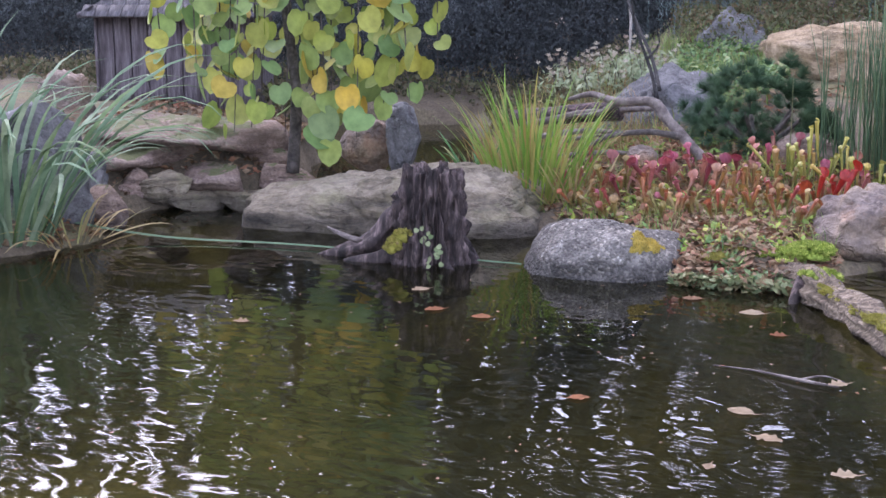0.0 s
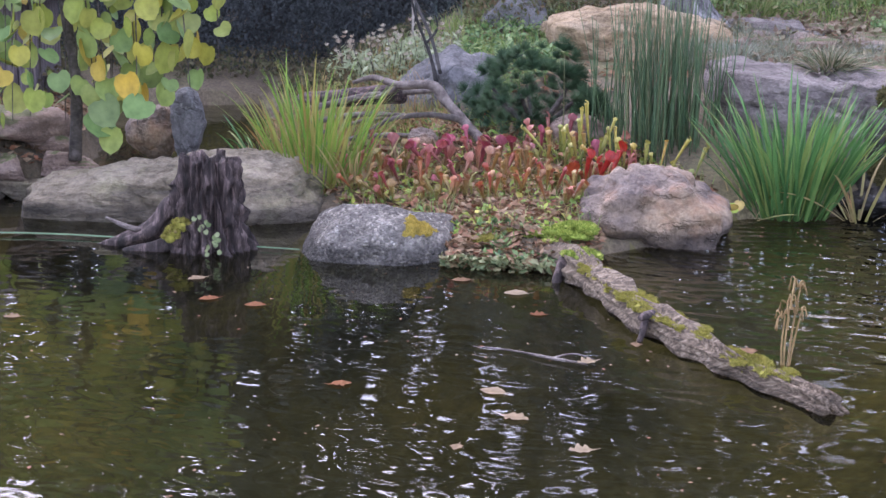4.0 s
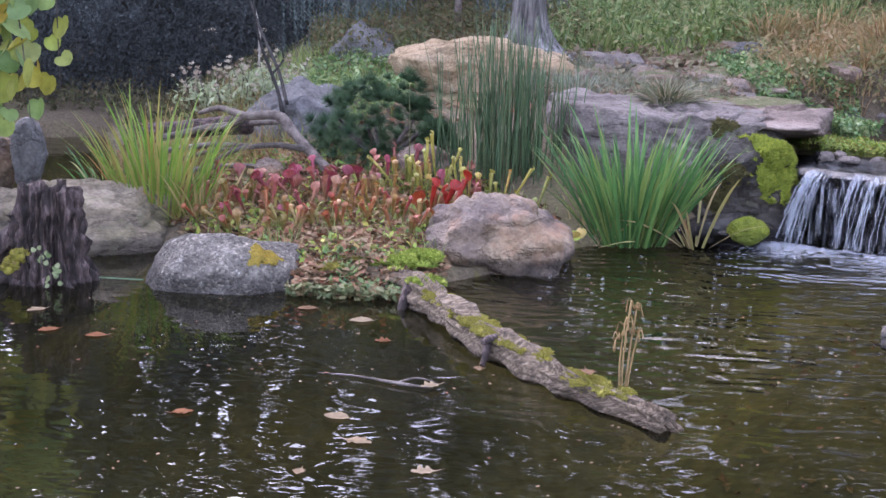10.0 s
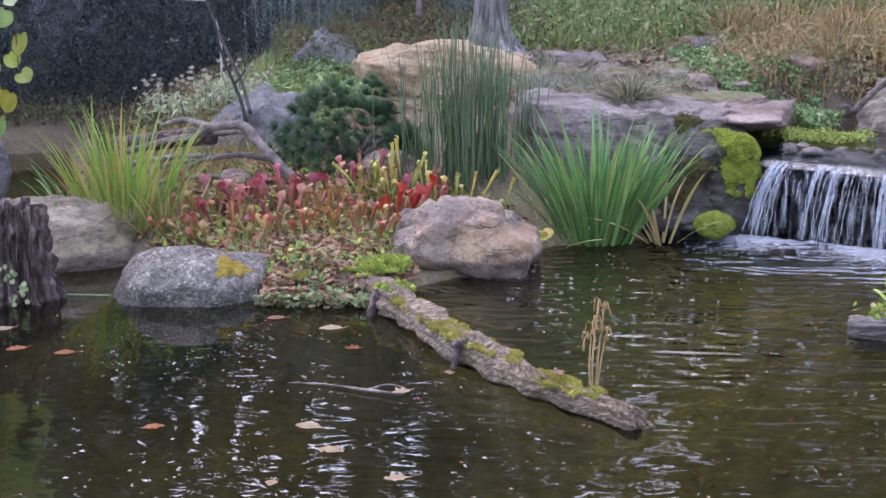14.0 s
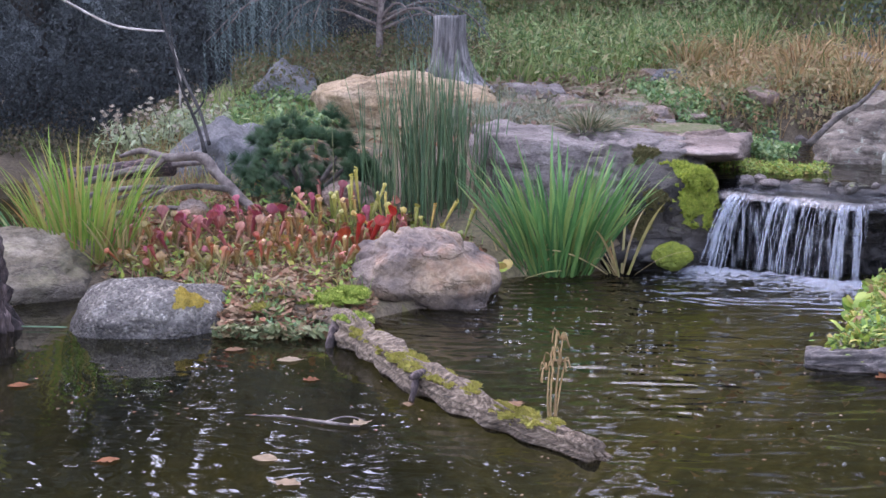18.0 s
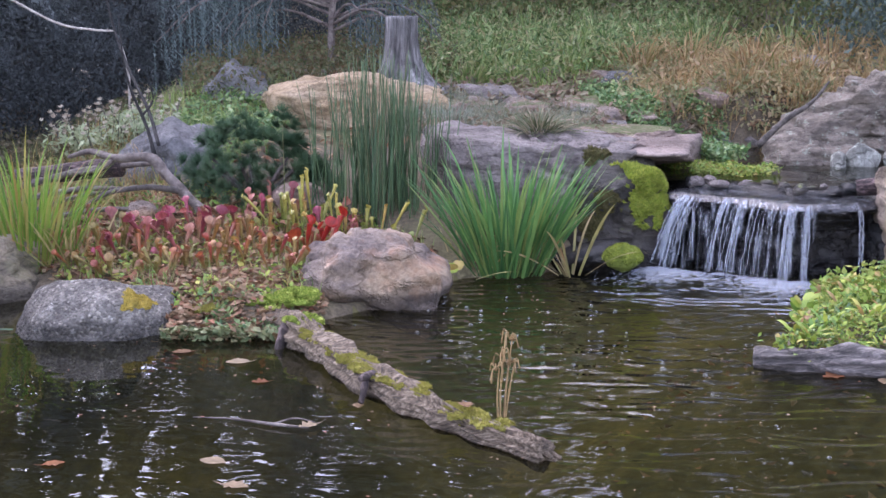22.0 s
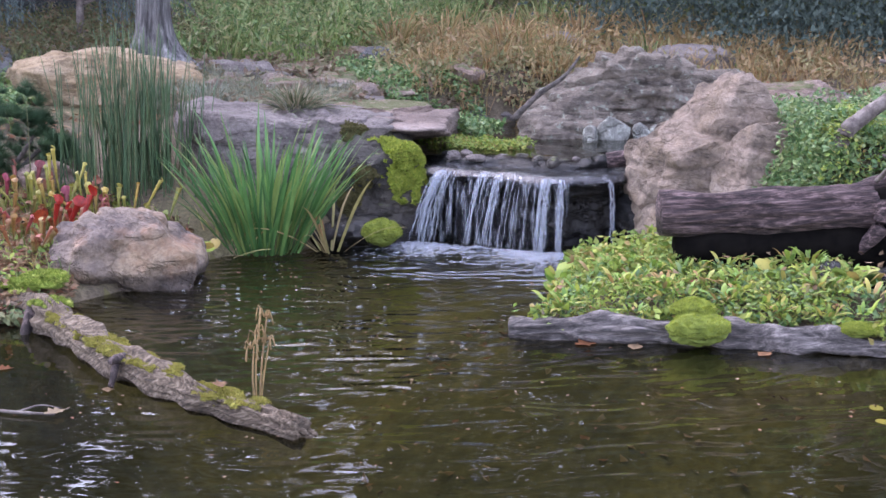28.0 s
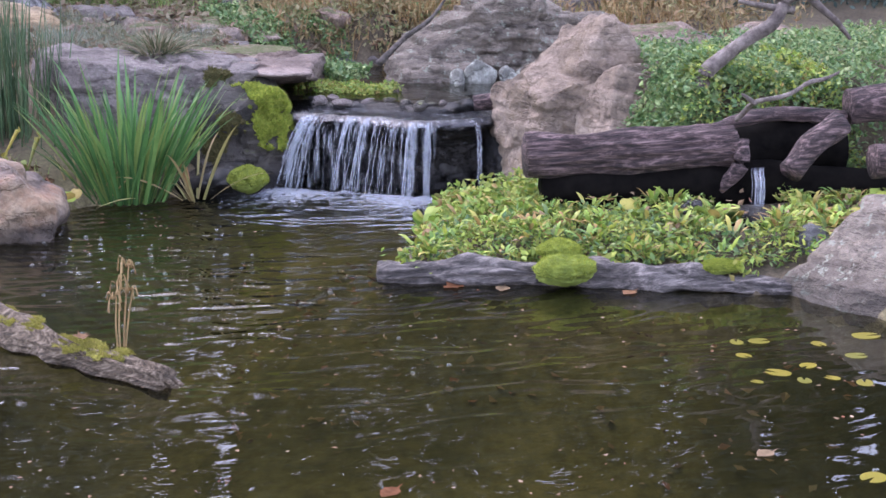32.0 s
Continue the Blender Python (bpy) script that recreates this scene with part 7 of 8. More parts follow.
scatter_leaves("sunken_leaves", [(x, y, z - 0.0) for x, y, z in fill([(0.6, 3.0), (0.9, 5.8), (1.6, 6.4), (1.5, 5.2), (2.9, 4.3), (2.9, 2.8)], 700, 51)], LITTER, "brown leaves lying on the pond bed", 52, (0.02, 0.045), (0.01, 0.03), 0.25, 1.3, category="leaf litter")
srnd = random.Random(53)
specks = []
while len(specks) < 420:
    x, y = srnd.uniform(-2.5, 2.8), srnd.uniform(3.0, 6.8)
    if shore_distance(np.array([x]), np.array([y]))[0] < -0.1 and noise.noise(Vector((x * 1.3, y * 1.3, 4))) > -0.1:
        specks.append((x, y, 0.002))
scatter_leaves("floating_specks", specks, LITTER, "pale specks of debris floating on the pond", 54, (0.006, 0.016), (0.0, 0.002), 0.05, 1.3, category="debris")

scatter_leaves("stream_greens", lifted([(1.6, 9.0), (1.7, 9.7), (2.15, 9.55), (2.3, 9.1), (1.95, 8.85)], 1500, 57), COVER_GREEN, "green herbs along the head of the stream", 58, (0.018, 0.036), (0.0, 0.09))
scatter_leaves("back_carpet", fill([(-1.3, 9.6), (-1.6, 11.5), (0.5, 12.2), (0.6, 9.9), (-0.4, 9.8)], 12000, 59, 0.1, bumpy=0.12), leaf_mat("back_herb", [(0.07, 0.09, 0.04), (0.12, 0.13, 0.06), (0.15, 0.10, 0.06), (0.09, 0.13, 0.07)], 0.8, 10, by="Island"), "olive and rust low brush behind the pale boulder", 60, (0.012, 0.03), (0.0, 0.16), 0.9)

scatter_leaves("channel_brush", fill([(-6.5, 9.3), (-6.5, 11.6), (-1.9, 11.6), (-1.9, 8.6), (-2.45, 9.0), (-2.9, 10.7), (-4.4, 10.4), (-3.6, 8.6)], 11000, 81, bumpy=0.10), leaf_mat("channel_herb", [(0.05, 0.06, 0.035), (0.10, 0.10, 0.06), (0.15, 0.12, 0.085), (0.08, 0.10, 0.05), (0.20, 0.17, 0.12)], 0.9, 10, by="Island", gloss=0.1), "dull brown and olive low brush beside the channel", 82, (0.015, 0.04), (0.0, 0.12), 0.9)
scatter_leaves("leaf_litter_shore", fill([(-4.9, 4.8), (-3.5, 5.7), (-3.75, 6.4), (-4.9, 6.6)], 1500, 83), LITTER, "brown leaves on the muddy shore under the grass", 84, (0.015, 0.045), (0.0, 0.02), 0.4, 1.3, category="leaf litter")
clump("ornamental_grass", (-3.62, 5.75, 0.03), 36, 0.34, 0.012, 1.4, 60, 0.16, DRY_BLADE, "withered tan blades at the foot of the striped grass", "grass", 85, 5)

scatter_leaves("pool_head_herbs", fill([(1.55, 9.0), (1.7, 10.3), (3.0, 10.2), (3.2, 9.0), (2.3, 9.2)], 4200, 87, bumpy=0.05), leaf_mat("pool_head_herb", [(0.16, 0.16, 0.08), (0.24, 0.24, 0.12), (0.30, 0.22, 0.14), (0.17, 0.24, 0.10), (0.36, 0.30, 0.20)], 0.8, 10, by="Island"), "pale olive and rust herbs above the pool", 88, (0.014, 0.036), (0.0, 0.09), 0.8)

scatter_leaves("stream_cress", [(x, y, max(z, 0.42) + 0.02) for x, y, z in fill([(1.35, 9.6), (1.6, 9.75), (1.95, 8.75), (2.2, 8.2), (2.0, 8.05), (1.75, 8.45), (1.5, 9.0)], 3600, 89, 0.1)], COVER_GREEN, "green cress trailing down the little stream", 90, (0.014, 0.032), (0.0, 0.09))
grass_stuff("bog_blades", fill(BOG, 110, 91), 0.13, 0.006, 0.9, GREEN_GRASS, "thin green blades between the pitcher plants", 92, 9, 0.05, 0.7)
grass_stuff("bog_straw", fill(BOG, 90, 93), 0.12, 0.005, 1.4, DRY_GRASS, "dry straw between the pitcher plants", 94, 9, 0.05, 0.9)
for k, (x, y, h) in enumerate(((1.8, 9.6, 0.2), (2.35, 9.5, 0.22), (2.8, 9.9, 0.26), (3.3, 9.5, 0.28), (3.7, 9.9, 0.34), (2.0, 10.7, 0.36), (3.0, 10.9, 0.4), (3.6, 11.2, 0.42), (4.6, 10.4, 0.4), (4.9, 9.6, 0.36))):
    clump("rust_grass_clump", (x, y, ground_z(x, y)), 46, h, 0.007, 1.2, 46, 0.12, TAN_CLUMP if k % 2 else OLIVE_CLUMP, "loose rust and straw grass clump above the pool" if k % 2 else "loose olive grass clump above the pool", "grass", 130 + k, 4)

scatter_leaves("groundcover_notch", fill([(2.82, 5.70), (2.9, 6.2), (3.2, 6.25), (3.2, 5.66)], 3600, 95, -0.4, bumpy=0.02), COVER_GREEN, "creeping greens on the steep side of the bank", 96, (0.014, 0.032), (0.0, 0.05), 0.9)

prnd2 = random.Random(97)
shore = []
for _ in range(420):
    t = prnd2.random() * (0.6 + 0.4 * prnd2.random())
    shore.append((-0.90 + 0.56 * t, 5.79 - 0.075 * t + abs(prnd2.gauss(0, 0.035)) - 0.03, 0.0))
scatter_leaves("waterline_plants", shore, leaf_mat("waterline_leaf", [(0.10, 0.15, 0.07), (0.18, 0.22, 0.11), (0.27, 0.27, 0.15), (0.22, 0.12, 0.07)], 0.6, 20, by="Island"), "small dull green plants hanging into the water", 98, (0.014, 0.04), (0.0, 0.05), 0.5)
scatter_leaves("channel_litter", fill([(-3.7, 7.5), (-3.6, 9.6), (-2.2, 9.4), (-1.9, 7.9), (-2.4, 7.6)], 2600, 99), LITTER, "brown leaves along the muddy channel", 100, (0.016, 0.045), (0.0, 0.03), 0.4, 1.3, category="leaf litter")

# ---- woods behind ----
# blue-grey leaf colour carries the woods' shade and haze
SHADE_HAZE_NEEDLE = leaf_mat("shade_haze_foliage", [(0.060, 0.068, 0.076), (0.068, 0.078, 0.086), (0.076, 0.088, 0.094)], 0.95, 3, by="Island", gloss=0.05)
# paler bluish crowns: haze painted in to brighten their reflection in the pond
PALE_HAZE_NEEDLE = leaf_mat("pale_haze_conifer", [(0.145, 0.17, 0.185), (0.175, 0.20, 0.215), (0.205, 0.23, 0.24)], 0.95, 3, by="Island", gloss=0.05)
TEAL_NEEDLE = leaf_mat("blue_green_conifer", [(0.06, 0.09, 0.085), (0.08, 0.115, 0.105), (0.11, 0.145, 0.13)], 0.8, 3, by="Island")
WOOD_LEAF = leaf_mat("autumn_woodland", [(0.09, 0.13, 0.05), (0.15, 0.18, 0.08), (0.22, 0.19, 0.10), (0.10, 0.15, 0.07)], 0.9, 3, by="Island", gloss=0.1)


def conifer(x, y, h, r, material, label, seed, boughs=46, sprays=34, size=0.22, low=0.05):
    """A fir: tapered trunk, whorls of drooping boughs, each with many small sprays."""
    rnd = random.Random(seed)
    z = ground_z(x, y)
    root = thing("conifer_tree", (x, y, z), label, "tree", "trees of the woods behind")
    v, f = tube([(0, 0, -0.1), (0.02, 0, h * 0.5), (0, 0, h * 0.98)], [h * 0.018 + 0.03, h * 0.011 + 0.015, 0.01], 8)
    link_mesh("trunk", v, f, TWIG, root)
    verts, faces = [], []
    for b in range(boughs):
        t = low + (1 - low) * (b / boughs) ** 0.9
        a = b * 2.4 + rnd.uniform(-0.3, 0.3)
        reach = r * (1.05 - t) * rnd.uniform(0.65, 1.1) + 0.1
        for s in range(sprays):
            u = rnd.random() ** 0.7
            side = rnd.gauss(0, 0.16) * reach * (0.3 + u)
            p = Vector((math.cos(a) * reach * u - math.sin(a) * side, math.sin(a) * reach * u + math.cos(a) * side, h * t - 0.35 * reach * u * u + rnd.gauss(0, 0.06)))
            q = Euler((rnd.gauss(0, 0.5), rnd.gauss(0.3, 0.5), a + rnd.gauss(0, 0.7))).to_matrix()
            k = len(verts)
            w = size * rnd.uniform(0.5, 1.2) * (0.5 + 0.5 * (1 - t))
            for c in ((-0.2, -0.28, 0), (1.0, 0.0, -0.35), (-0.2, 0.28, 0)):
                verts.append(p + q @ (Vector(c) * w))
            faces.append((k, k + 1, k + 2))
    link_mesh("crown", verts, faces, material, root, smooth=False)


wr = random.Random(77)
# heading in degrees, distance, height, reach: crowns rise unseen above the view, gaps set to shape the sky's reflection
# in the pond
WOODS = ((-45, 18, 9, 2.0), (-38, 20, 6, 1.6), (-31, 19, 2.6, 1.2), (-33.4, 19, 9, 0.45), (-31.3, 18, 7.5, 0.3), (-29.4, 19, 8.4, 0.22), (-27.6, 19, 9, 0.3), (-35.5, 19, 9, 0.8), (-24.3, 17, 10.5, 1.2), (-21.5, 15, 9.5, 1.2), (-18.5, 16, 11, 1.3), (-15.6, 14.5, 9.0, 1.0), (-13.3, 17, 11, 0.9), (-10.6, 16, 10, 0.85), (-7.65, 16, 11, 0.8), (-4.6, 15.5, 10, 0.75), (-1.4, 17, 11.5, 1.4),
         (2.2, 16, 11, 1.3), (4.3, 18, 11.5, 0.6), (6.4, 17, 10, 0.5), (9.0, 17, 11.0, 0.7), (12, 16, 10, 1.3), (16, 17, 11.5, 1.4), (20, 15, 9, 1.3), (24, 16, 11, 1.5), (28.5, 15, 9.5, 1.5), (33, 16, 11, 1.7), (39, 15, 10, 1.8), (46, 15, 9, 1.9), (0.4, 21, 13, 1.2), (10.5, 20, 12, 1.2), (18, 20, 13, 1.4), (22, 20, 12, 1.3), (26, 20, 13, 1.4), (30.5, 20, 12, 1.5), (36, 17, 11, 1.6), (13.5, 21, 12, 1.1), (-17, 20, 12, 1.3))
for k, (a, dist, h, r) in enumerate(WOODS):
    x, y = dist * math.sin(radians(a)), dist * math.cos(radians(a))
    conifer(x, y, h, r, PALE_HAZE_NEEDLE if a < 4 else TEAL_NEEDLE, "tall conifer at the edge of the woods, haze put into its crown colour" if a < 4 else "tall blue-green conifer behind the garden", 100 + k, 60, 48 if -36 < a < -29 else 50 if r < 0.85 else 60, 0.36)


def thicket(name, spots, material, label, seed, per, size, rx, rz):
    """A bank of brush: many small leaves in loose heaps."""
    rnd = random.Random(seed)
    verts, faces = [], []
    for x, y, z, h in spots:
        for _ in range(per):
            p = Vector((x + rnd.gauss(0, rx), y + rnd.gauss(0, rx), z + abs(rnd.gauss(0, 0.45)) * h))
            q = Euler((rnd.uniform(0, 6.28), rnd.uniform(0, 6.28), rnd.uniform(0, 6.28))).to_matrix()
            k = len(verts)
            s = size * rnd.uniform(0.5, 1.3)
            for c in ((-0.5, 0, 0), (0, -0.3, 0.05), (0.6, 0, 0), (0, 0.3, 0.05)):
                verts.append(p + q @ (Vector(c) * s))
            faces += [(k, k + 1, k + 2), (k, k + 2, k + 3)]
    return tagged(link_mesh(name, verts, faces, material, smooth=False), label, "brush", kind="stuff")


spots = []
for k in range(90):
    x = -11 + 11.2 * k / 90
    y = 11.5 + 0.7 * max(0, x + 2.5) + 1.2 * noise.noise(Vector((x * 0.5, 0, 0))) + wr.uniform(-0.3, 0.8)
    spots.append((x, y, ground_z(x, y), 1.6 + 0.8 * noise.noise(Vector((x, 4, 0)))))
far = []
for k in range(150):
    a = radians(-50 + 100 * k / 150)
    for z in (0.4, 1.1, 1.8, 2.5):
        far.append((21 * math.sin(a), 21 * math.cos(a), z + (1.2 if k > 70 else 0), 0.8))
thicket("distant_woods", far, SHADE_HAZE_NEEDLE, "far woods behind the garden, shade and haze put into the leaf colour", 4, 110, 0.34, 0.5, 1)
thicket("dark_undergrowth", spots, SHADE_HAZE_NEEDLE, "undergrowth at the wood's edge, shade and haze put into the leaf colour", 5, 2400, 0.026, 0.30, 1)
spots = []
for k in range(60):
    x = 0.2 + 11 * k / 60
    y = 13.0 - 0.55 * max(0, min(x, 7) - 2.5) + wr.uniform(-0.6, 0.9)
    spots.append((x, y, ground_z(x, y), 1.3 + 0.7 * noise.noise(Vector((x, 9, 0)))))
thicket("green_undergrowth", spots, WOOD_LEAF, "olive and brown brush behind the meadow", 6, 800, 0.05, 0.35, 1)


# ---- small things ----
def aster(x, y, n, h, label, seed, petals=True):
    """Upright pale perennials: thin leafy stems with fluffy white seed heads."""
    rnd = random.Random(seed)
    root = thing("white_aster", (x, y, ground_z(x, y)), label, "flower", "seedy white perennials")
    green = bpy.data.materials.get("silver_leaf") or leaf_mat("silver_leaf", [(0.22, 0.28, 0.17), (0.32, 0.38, 0.24), (0.42, 0.46, 0.34)], 0.7, 12, by="Island")
    white = bpy.data.materials.get("fluffy_seed") or leaf_mat("fluffy_seed", [(0.45, 0.40, 0.34), (0.60, 0.56, 0.50), (0.36, 0.28, 0.24)], 0.9, 30)
    heads = [tuft_mesh("seed_head", 26, 0.028, 0.004, white, seed + k) for k in range(3)]
    verts, faces = [], []
    for k in range(n):
        a, r = rnd.uniform(0, 6.28), 0.17 * math.sqrt(rnd.random())
        bx, by = r * math.cos(a), r * math.sin(a)
        hh = h * rnd.uniform(0.6, 1.1)
        tip = Vector((bx * 1.7 + rnd.gauss(0, 0.03), by * 1.7, hh))
        if k % 2 == 0:
            v, f = tube([(bx, by, 0), tip], [0.003, 0.002], 5)
            link_mesh("stem", v, f, TWIG, root)
            for c in range(2):
                shared("seed_head", rnd.choice(heads), root, pose(tip.x + rnd.gauss(0, 0.02), tip.y, tip.z - 0.03 * c))["kind"] = "stuff"
        for _ in range(16):
            t = rnd.random() * 0.75
            p = Vector((bx, by, 0)).lerp(tip, t) + Vector((rnd.gauss(0, 0.03), rnd.gauss(0, 0.03), 0))
            q = Euler((rnd.gauss(0, 0.7), rnd.gauss(0, 0.7), rnd.uniform(0, 6.28))).to_matrix()
            i, s = len(verts), rnd.uniform(0.02, 0.045)
            verts += [p + q @ (Vector(c) * s) for c in ((-0.7, 0, 0), (0, -0.3, 0.1), (0.9, 0, 0), (0, 0.3, 0.1))]
            faces += [(i, i + 1, i + 2), (i, i + 2, i + 3)]
    link_mesh("foliage", verts, faces, green, root, smooth=False)


for k, (x, y) in enumerate(((-1.78, 9.0), (-1.58, 9.1), (-1.42, 8.9), (-1.65, 8.75), (-1.95, 9.2))):
    aster(x, y, 18, 0.30, "pale white seed-headed aster on the slope", 300 + k)
clump("iris_clump", (-1.15, 9.3, 0.48), 40, 0.22, 0.022, 0.5, 38, 0.12, IRIS_GREEN, "short bright green lily leaves on the slope", "lily", 61)
scatter_leaves("slope_carpet", fill([(-1.35, 8.5), (-1.3, 9.8), (-0.5, 9.9), (-0.6, 8.6), (-0.9, 8.2)], 1800, 63, 0.2, bumpy=0.05), COVER_GREEN, "green carpet of low plants beside the pale boulder", 64, (0.02, 0.04), (0.0, 0.06))


def weeping_conifer():
    """Blue-grey weeping conifer: bare arching limbs with curtains of thin needles."""
    rnd = random.Random(90)
    root = thing("weeping_conifer", (-0.35, 10.6, ground_z(-0.35, 10.6)), "blue-grey weeping conifer with bare arching limbs", "tree")
    blue = leaf_mat("blue_needle", [(0.065, 0.095, 0.10), (0.10, 0.14, 0.148), (0.155, 0.195, 0.20)], 0.8, 10, by="Island")
    limb("trunk", [(0, 0, -0.05), (0.0, 0, 0.3), (0.03, 0, 0.9), (0.0, 0, 1.5)], [0.03, 0.027, 0.022, 0.015], GREY_WOOD, root, 10, 6, 0.15, 2)
    for k in range(40):
        a = rnd.choice((-1, -1, 1)) * rnd.uniform(0.3, 1.35)
        z = rnd.uniform(0.3, 1.5)
        y = rnd.uniform(-0.35, 0.3)
        pts = [(0, 0, z), (a * 0.4, y * 0.5, z + 0.12), (a * 0.75, y, z + 0.02), (a, y, z - 0.25)]
        limb("limb", pts, [0.014, 0.010, 0.007, 0.003], GREY_WOOD, root, 6, 5, 0.1, k)
        if k % 3 == 0:
            continue
        verts, faces = [], []
        for p in spline(pts, 14)[16::2]:
            for _ in range(2):
                x0, y0, z0 = p.x + rnd.gauss(0, 0.03), p.y + rnd.gauss(0, 0.05), p.z
                for c in range(rnd.randrange(4, 16)):
                    i = len(verts)
                    z1 = z0 - 0.035 * c
                    dx, dy = rnd.gauss(0, 0.015), rnd.gauss(0, 0.015)
                    verts += [(x0 + dx, y0 + dy, z1), (x0 + 0.007, y0, z1 - 0.02), (x0 - dx, y0 - dy, z1 - 0.045)]
                    faces.append((i, i + 1, i + 2))
        link_mesh("needle_curtain", verts, faces, blue, root, smooth=False)["kind"] = "stuff"


weeping_conifer()


def leaf_shape(name, length, lobes, material, seed):
    """A curled fallen leaf with a lobed edge and a short stalk."""
    rnd = random.Random(seed)
    n, verts, faces = 12, [], []
    for i in range(n + 1):
        t = i / n
        w = 0.36 * math.sin(math.pi * min(1, t * 0.95 + 0.03)) * (1 + lobes * math.sin(t * 20))
        z = 0.10 * (t - 0.5) ** 2 + 0.02
        verts += [(length * (t - 0.5), -w * length, z * length + 0.16 * w * length), (length * (t - 0.5), 0, z * length * 0.6), (length * (t - 0.5), w * length, z * length + rnd.uniform(0.1, 0.35) * w * length)]
    for i in range(n):
        a = i * 3
        faces += [(a, a + 1, a + 4, a + 3), (a + 1, a + 2, a + 5, a + 4)]
    k = len(verts)
    verts += [(length * 0.48, -0.004, 0.004), (length * 0.48, 0.004, 0.004), (length * 0.85, 0.0, 0.012)]
    faces.append((k, k + 1, k + 2))
    me = bpy.data.meshes.new(name)
    me.from_pydata(verts, [], faces)
    me.materials.append(material)
    me.polygons.foreach_set("use_smooth", [True] * len(me.polygons))
    return me


LEAVES = [leaf_shape("fallen_leaf", 0.1, l, FLOATING, k) for k, l in enumerate((0.0, 0.25, 0.35, 0.1))]
for k, (x, y, s, r) in enumerate(((-1.51, 5.05, 1.0, 10), (-0.41, 3.98, 1.1, 160), (-0.43, 5.10, 0.8, 0), (-0.99, 4.20, 0.9, 200), (-0.54, 5.38, 1.2, 5), (-0.06, 4.78, 0.7, 90), (1.73, 5.08, 1.2, 15), (-1.71, 5.11, 1.0, 30), (-0.5, 4.2, 1.1, 340), (-1.85, 5.4, 1.0, 40), (-2.35, 4.75, 0.8, 10), (0.98, 3.22, 0.9, 40), (2.02, 3.2, 0.8, 20), (-0.55, 3.72, 0.6, 80), (-0.2, 3.75, 0.9, 10), (-2.25, 5.95, 1.1, 0), (1.9, 5.0, 1.0, 60), (2.35, 4.82, 0.9, 30), (0.30, 4.45, 0.8, 100), (-0.78, 5.55, 1.0, 10),)):
    ob = new("fallen_leaf", LEAVES[k % 4])
    ob.matrix_world = pose(x, y, 0.098 if k == 18 else 0.0, 0, 0, r) @ Matrix.Diagonal((s * 0.8, s * 0.8, s * 0.8, 1))
    tagged(ob, "orange fallen leaf stuck on the log" if k == 18 else "curled brown leaf floating on the pond", "leaf", "floating leaves")

pad_me = []
for k in range(3):
    bm = bmesh.new()
    n = 18
    c = bm.verts.new((0, 0, 0.004))
    ring = [bm.verts.new((math.cos(a) * (1 + 0.05 * math.sin(3 * a + k)), math.sin(a) * (1 + 0.05 * math.cos(2 * a)), 0.006 + 0.03 * max(0, math.sin(a + k)))) for a in [0.25 + i * (2 * math.pi - 0.5) / (n - 1) for i in range(n)]]
    for a, b in zip(ring, ring[1:]):
        bm.faces.new((c, a, b))
    me = bpy.data.meshes.new("lily_pad")
    bm.to_mesh(me)
    bm.free()
    me.materials.append(LILY)
    pad_me.append(me)
for k, (x, y, s) in enumerate(((2.52, 4.13, 0.045), (2.44, 4.14, 0.035), (2.41, 3.81, 0.05), (2.54, 3.85, 0.04), (2.39, 4.0, 0.035), (2.91, 4.09, 0.06), (2.45, 3.72, 0.035), (2.55, 3.72, 0.03), (2.21, 2.98, 0.05), (2.7, 4.05, 0.035), (2.75, 3.9, 0.045), (2.62, 3.65, 0.04), (2.3, 3.75, 0.025))):
    ob = new("lily_pad", pad_me[k % 3])
    ob.matrix_world = pose(x, y, 0.001, 0, 0, k * 71) @ Matrix.Diagonal((s * 0.85, s * 0.68, s, 1))
    tagged(ob, "small yellowed lily pad floating on the pond", "lily pad", "yellow lily pads")


def stalk_plant():
    rnd = random.Random(6)
    root = thing("dead_stalk", (0.43, 4.63, -0.05), "dead straw-coloured flower stalks standing in the water", "plant")
    straw = leaf_mat("straw", [(0.36, 0.25, 0.12), (0.46, 0.33, 0.17), (0.28, 0.18, 0.09)], 0.8, 20)
    for k, (dx, h) in enumerate(((0.0, 0.27), (0.03, 0.33), (-0.015, 0.22), (0.04, 0.25))):
        limb("stalk", [(dx * 0.3, 0, 0), (dx * 0.7, 0.01, h * 0.5), (dx + 0.01, 0.01, h)], [0.004, 0.0035, 0.0025], straw, root, 6, 4, 0.1, k)
        for j in range(7):
            a = rnd.uniform(0, 6.28)
            l = rnd.uniform(0.01, 0.03)
            limb("seed_ray", [(dx, 0.01, h - 0.01), (dx + l * math.cos(a), l * math.sin(a), h + rnd.uniform(-0.01, 0.03)), (dx + l * 1.4 * math.cos(a), l * 1.3 * math.sin(a), h - rnd.uniform(0.0, 0.05))], [0.002, 0.0018, 0.003], straw, root, 5, 3, 0, j)


stalk_plant()
ob = thing("floating_twig", (0, 0, 0), "grey twig floating with a brown leaf at its end", "twig")
limb("twig", [(-0.62, 4.66, 0.004), (-0.48, 4.62, 0.008), (-0.34, 4.55, 0.01), (-0.22, 4.5, 0.012)], [0.002, 0.003, 0.006, 0.003], GREY_WOOD, ob, 6, 6, 0.2, 3)
limb("twig", [(-0.34, 4.55, 0.01), (-0.27, 4.58, 0.02), (-0.2, 4.56, 0.012)], [0.004, 0.003, 0.002], GREY_WOOD, ob, 6, 5, 0.2, 4)
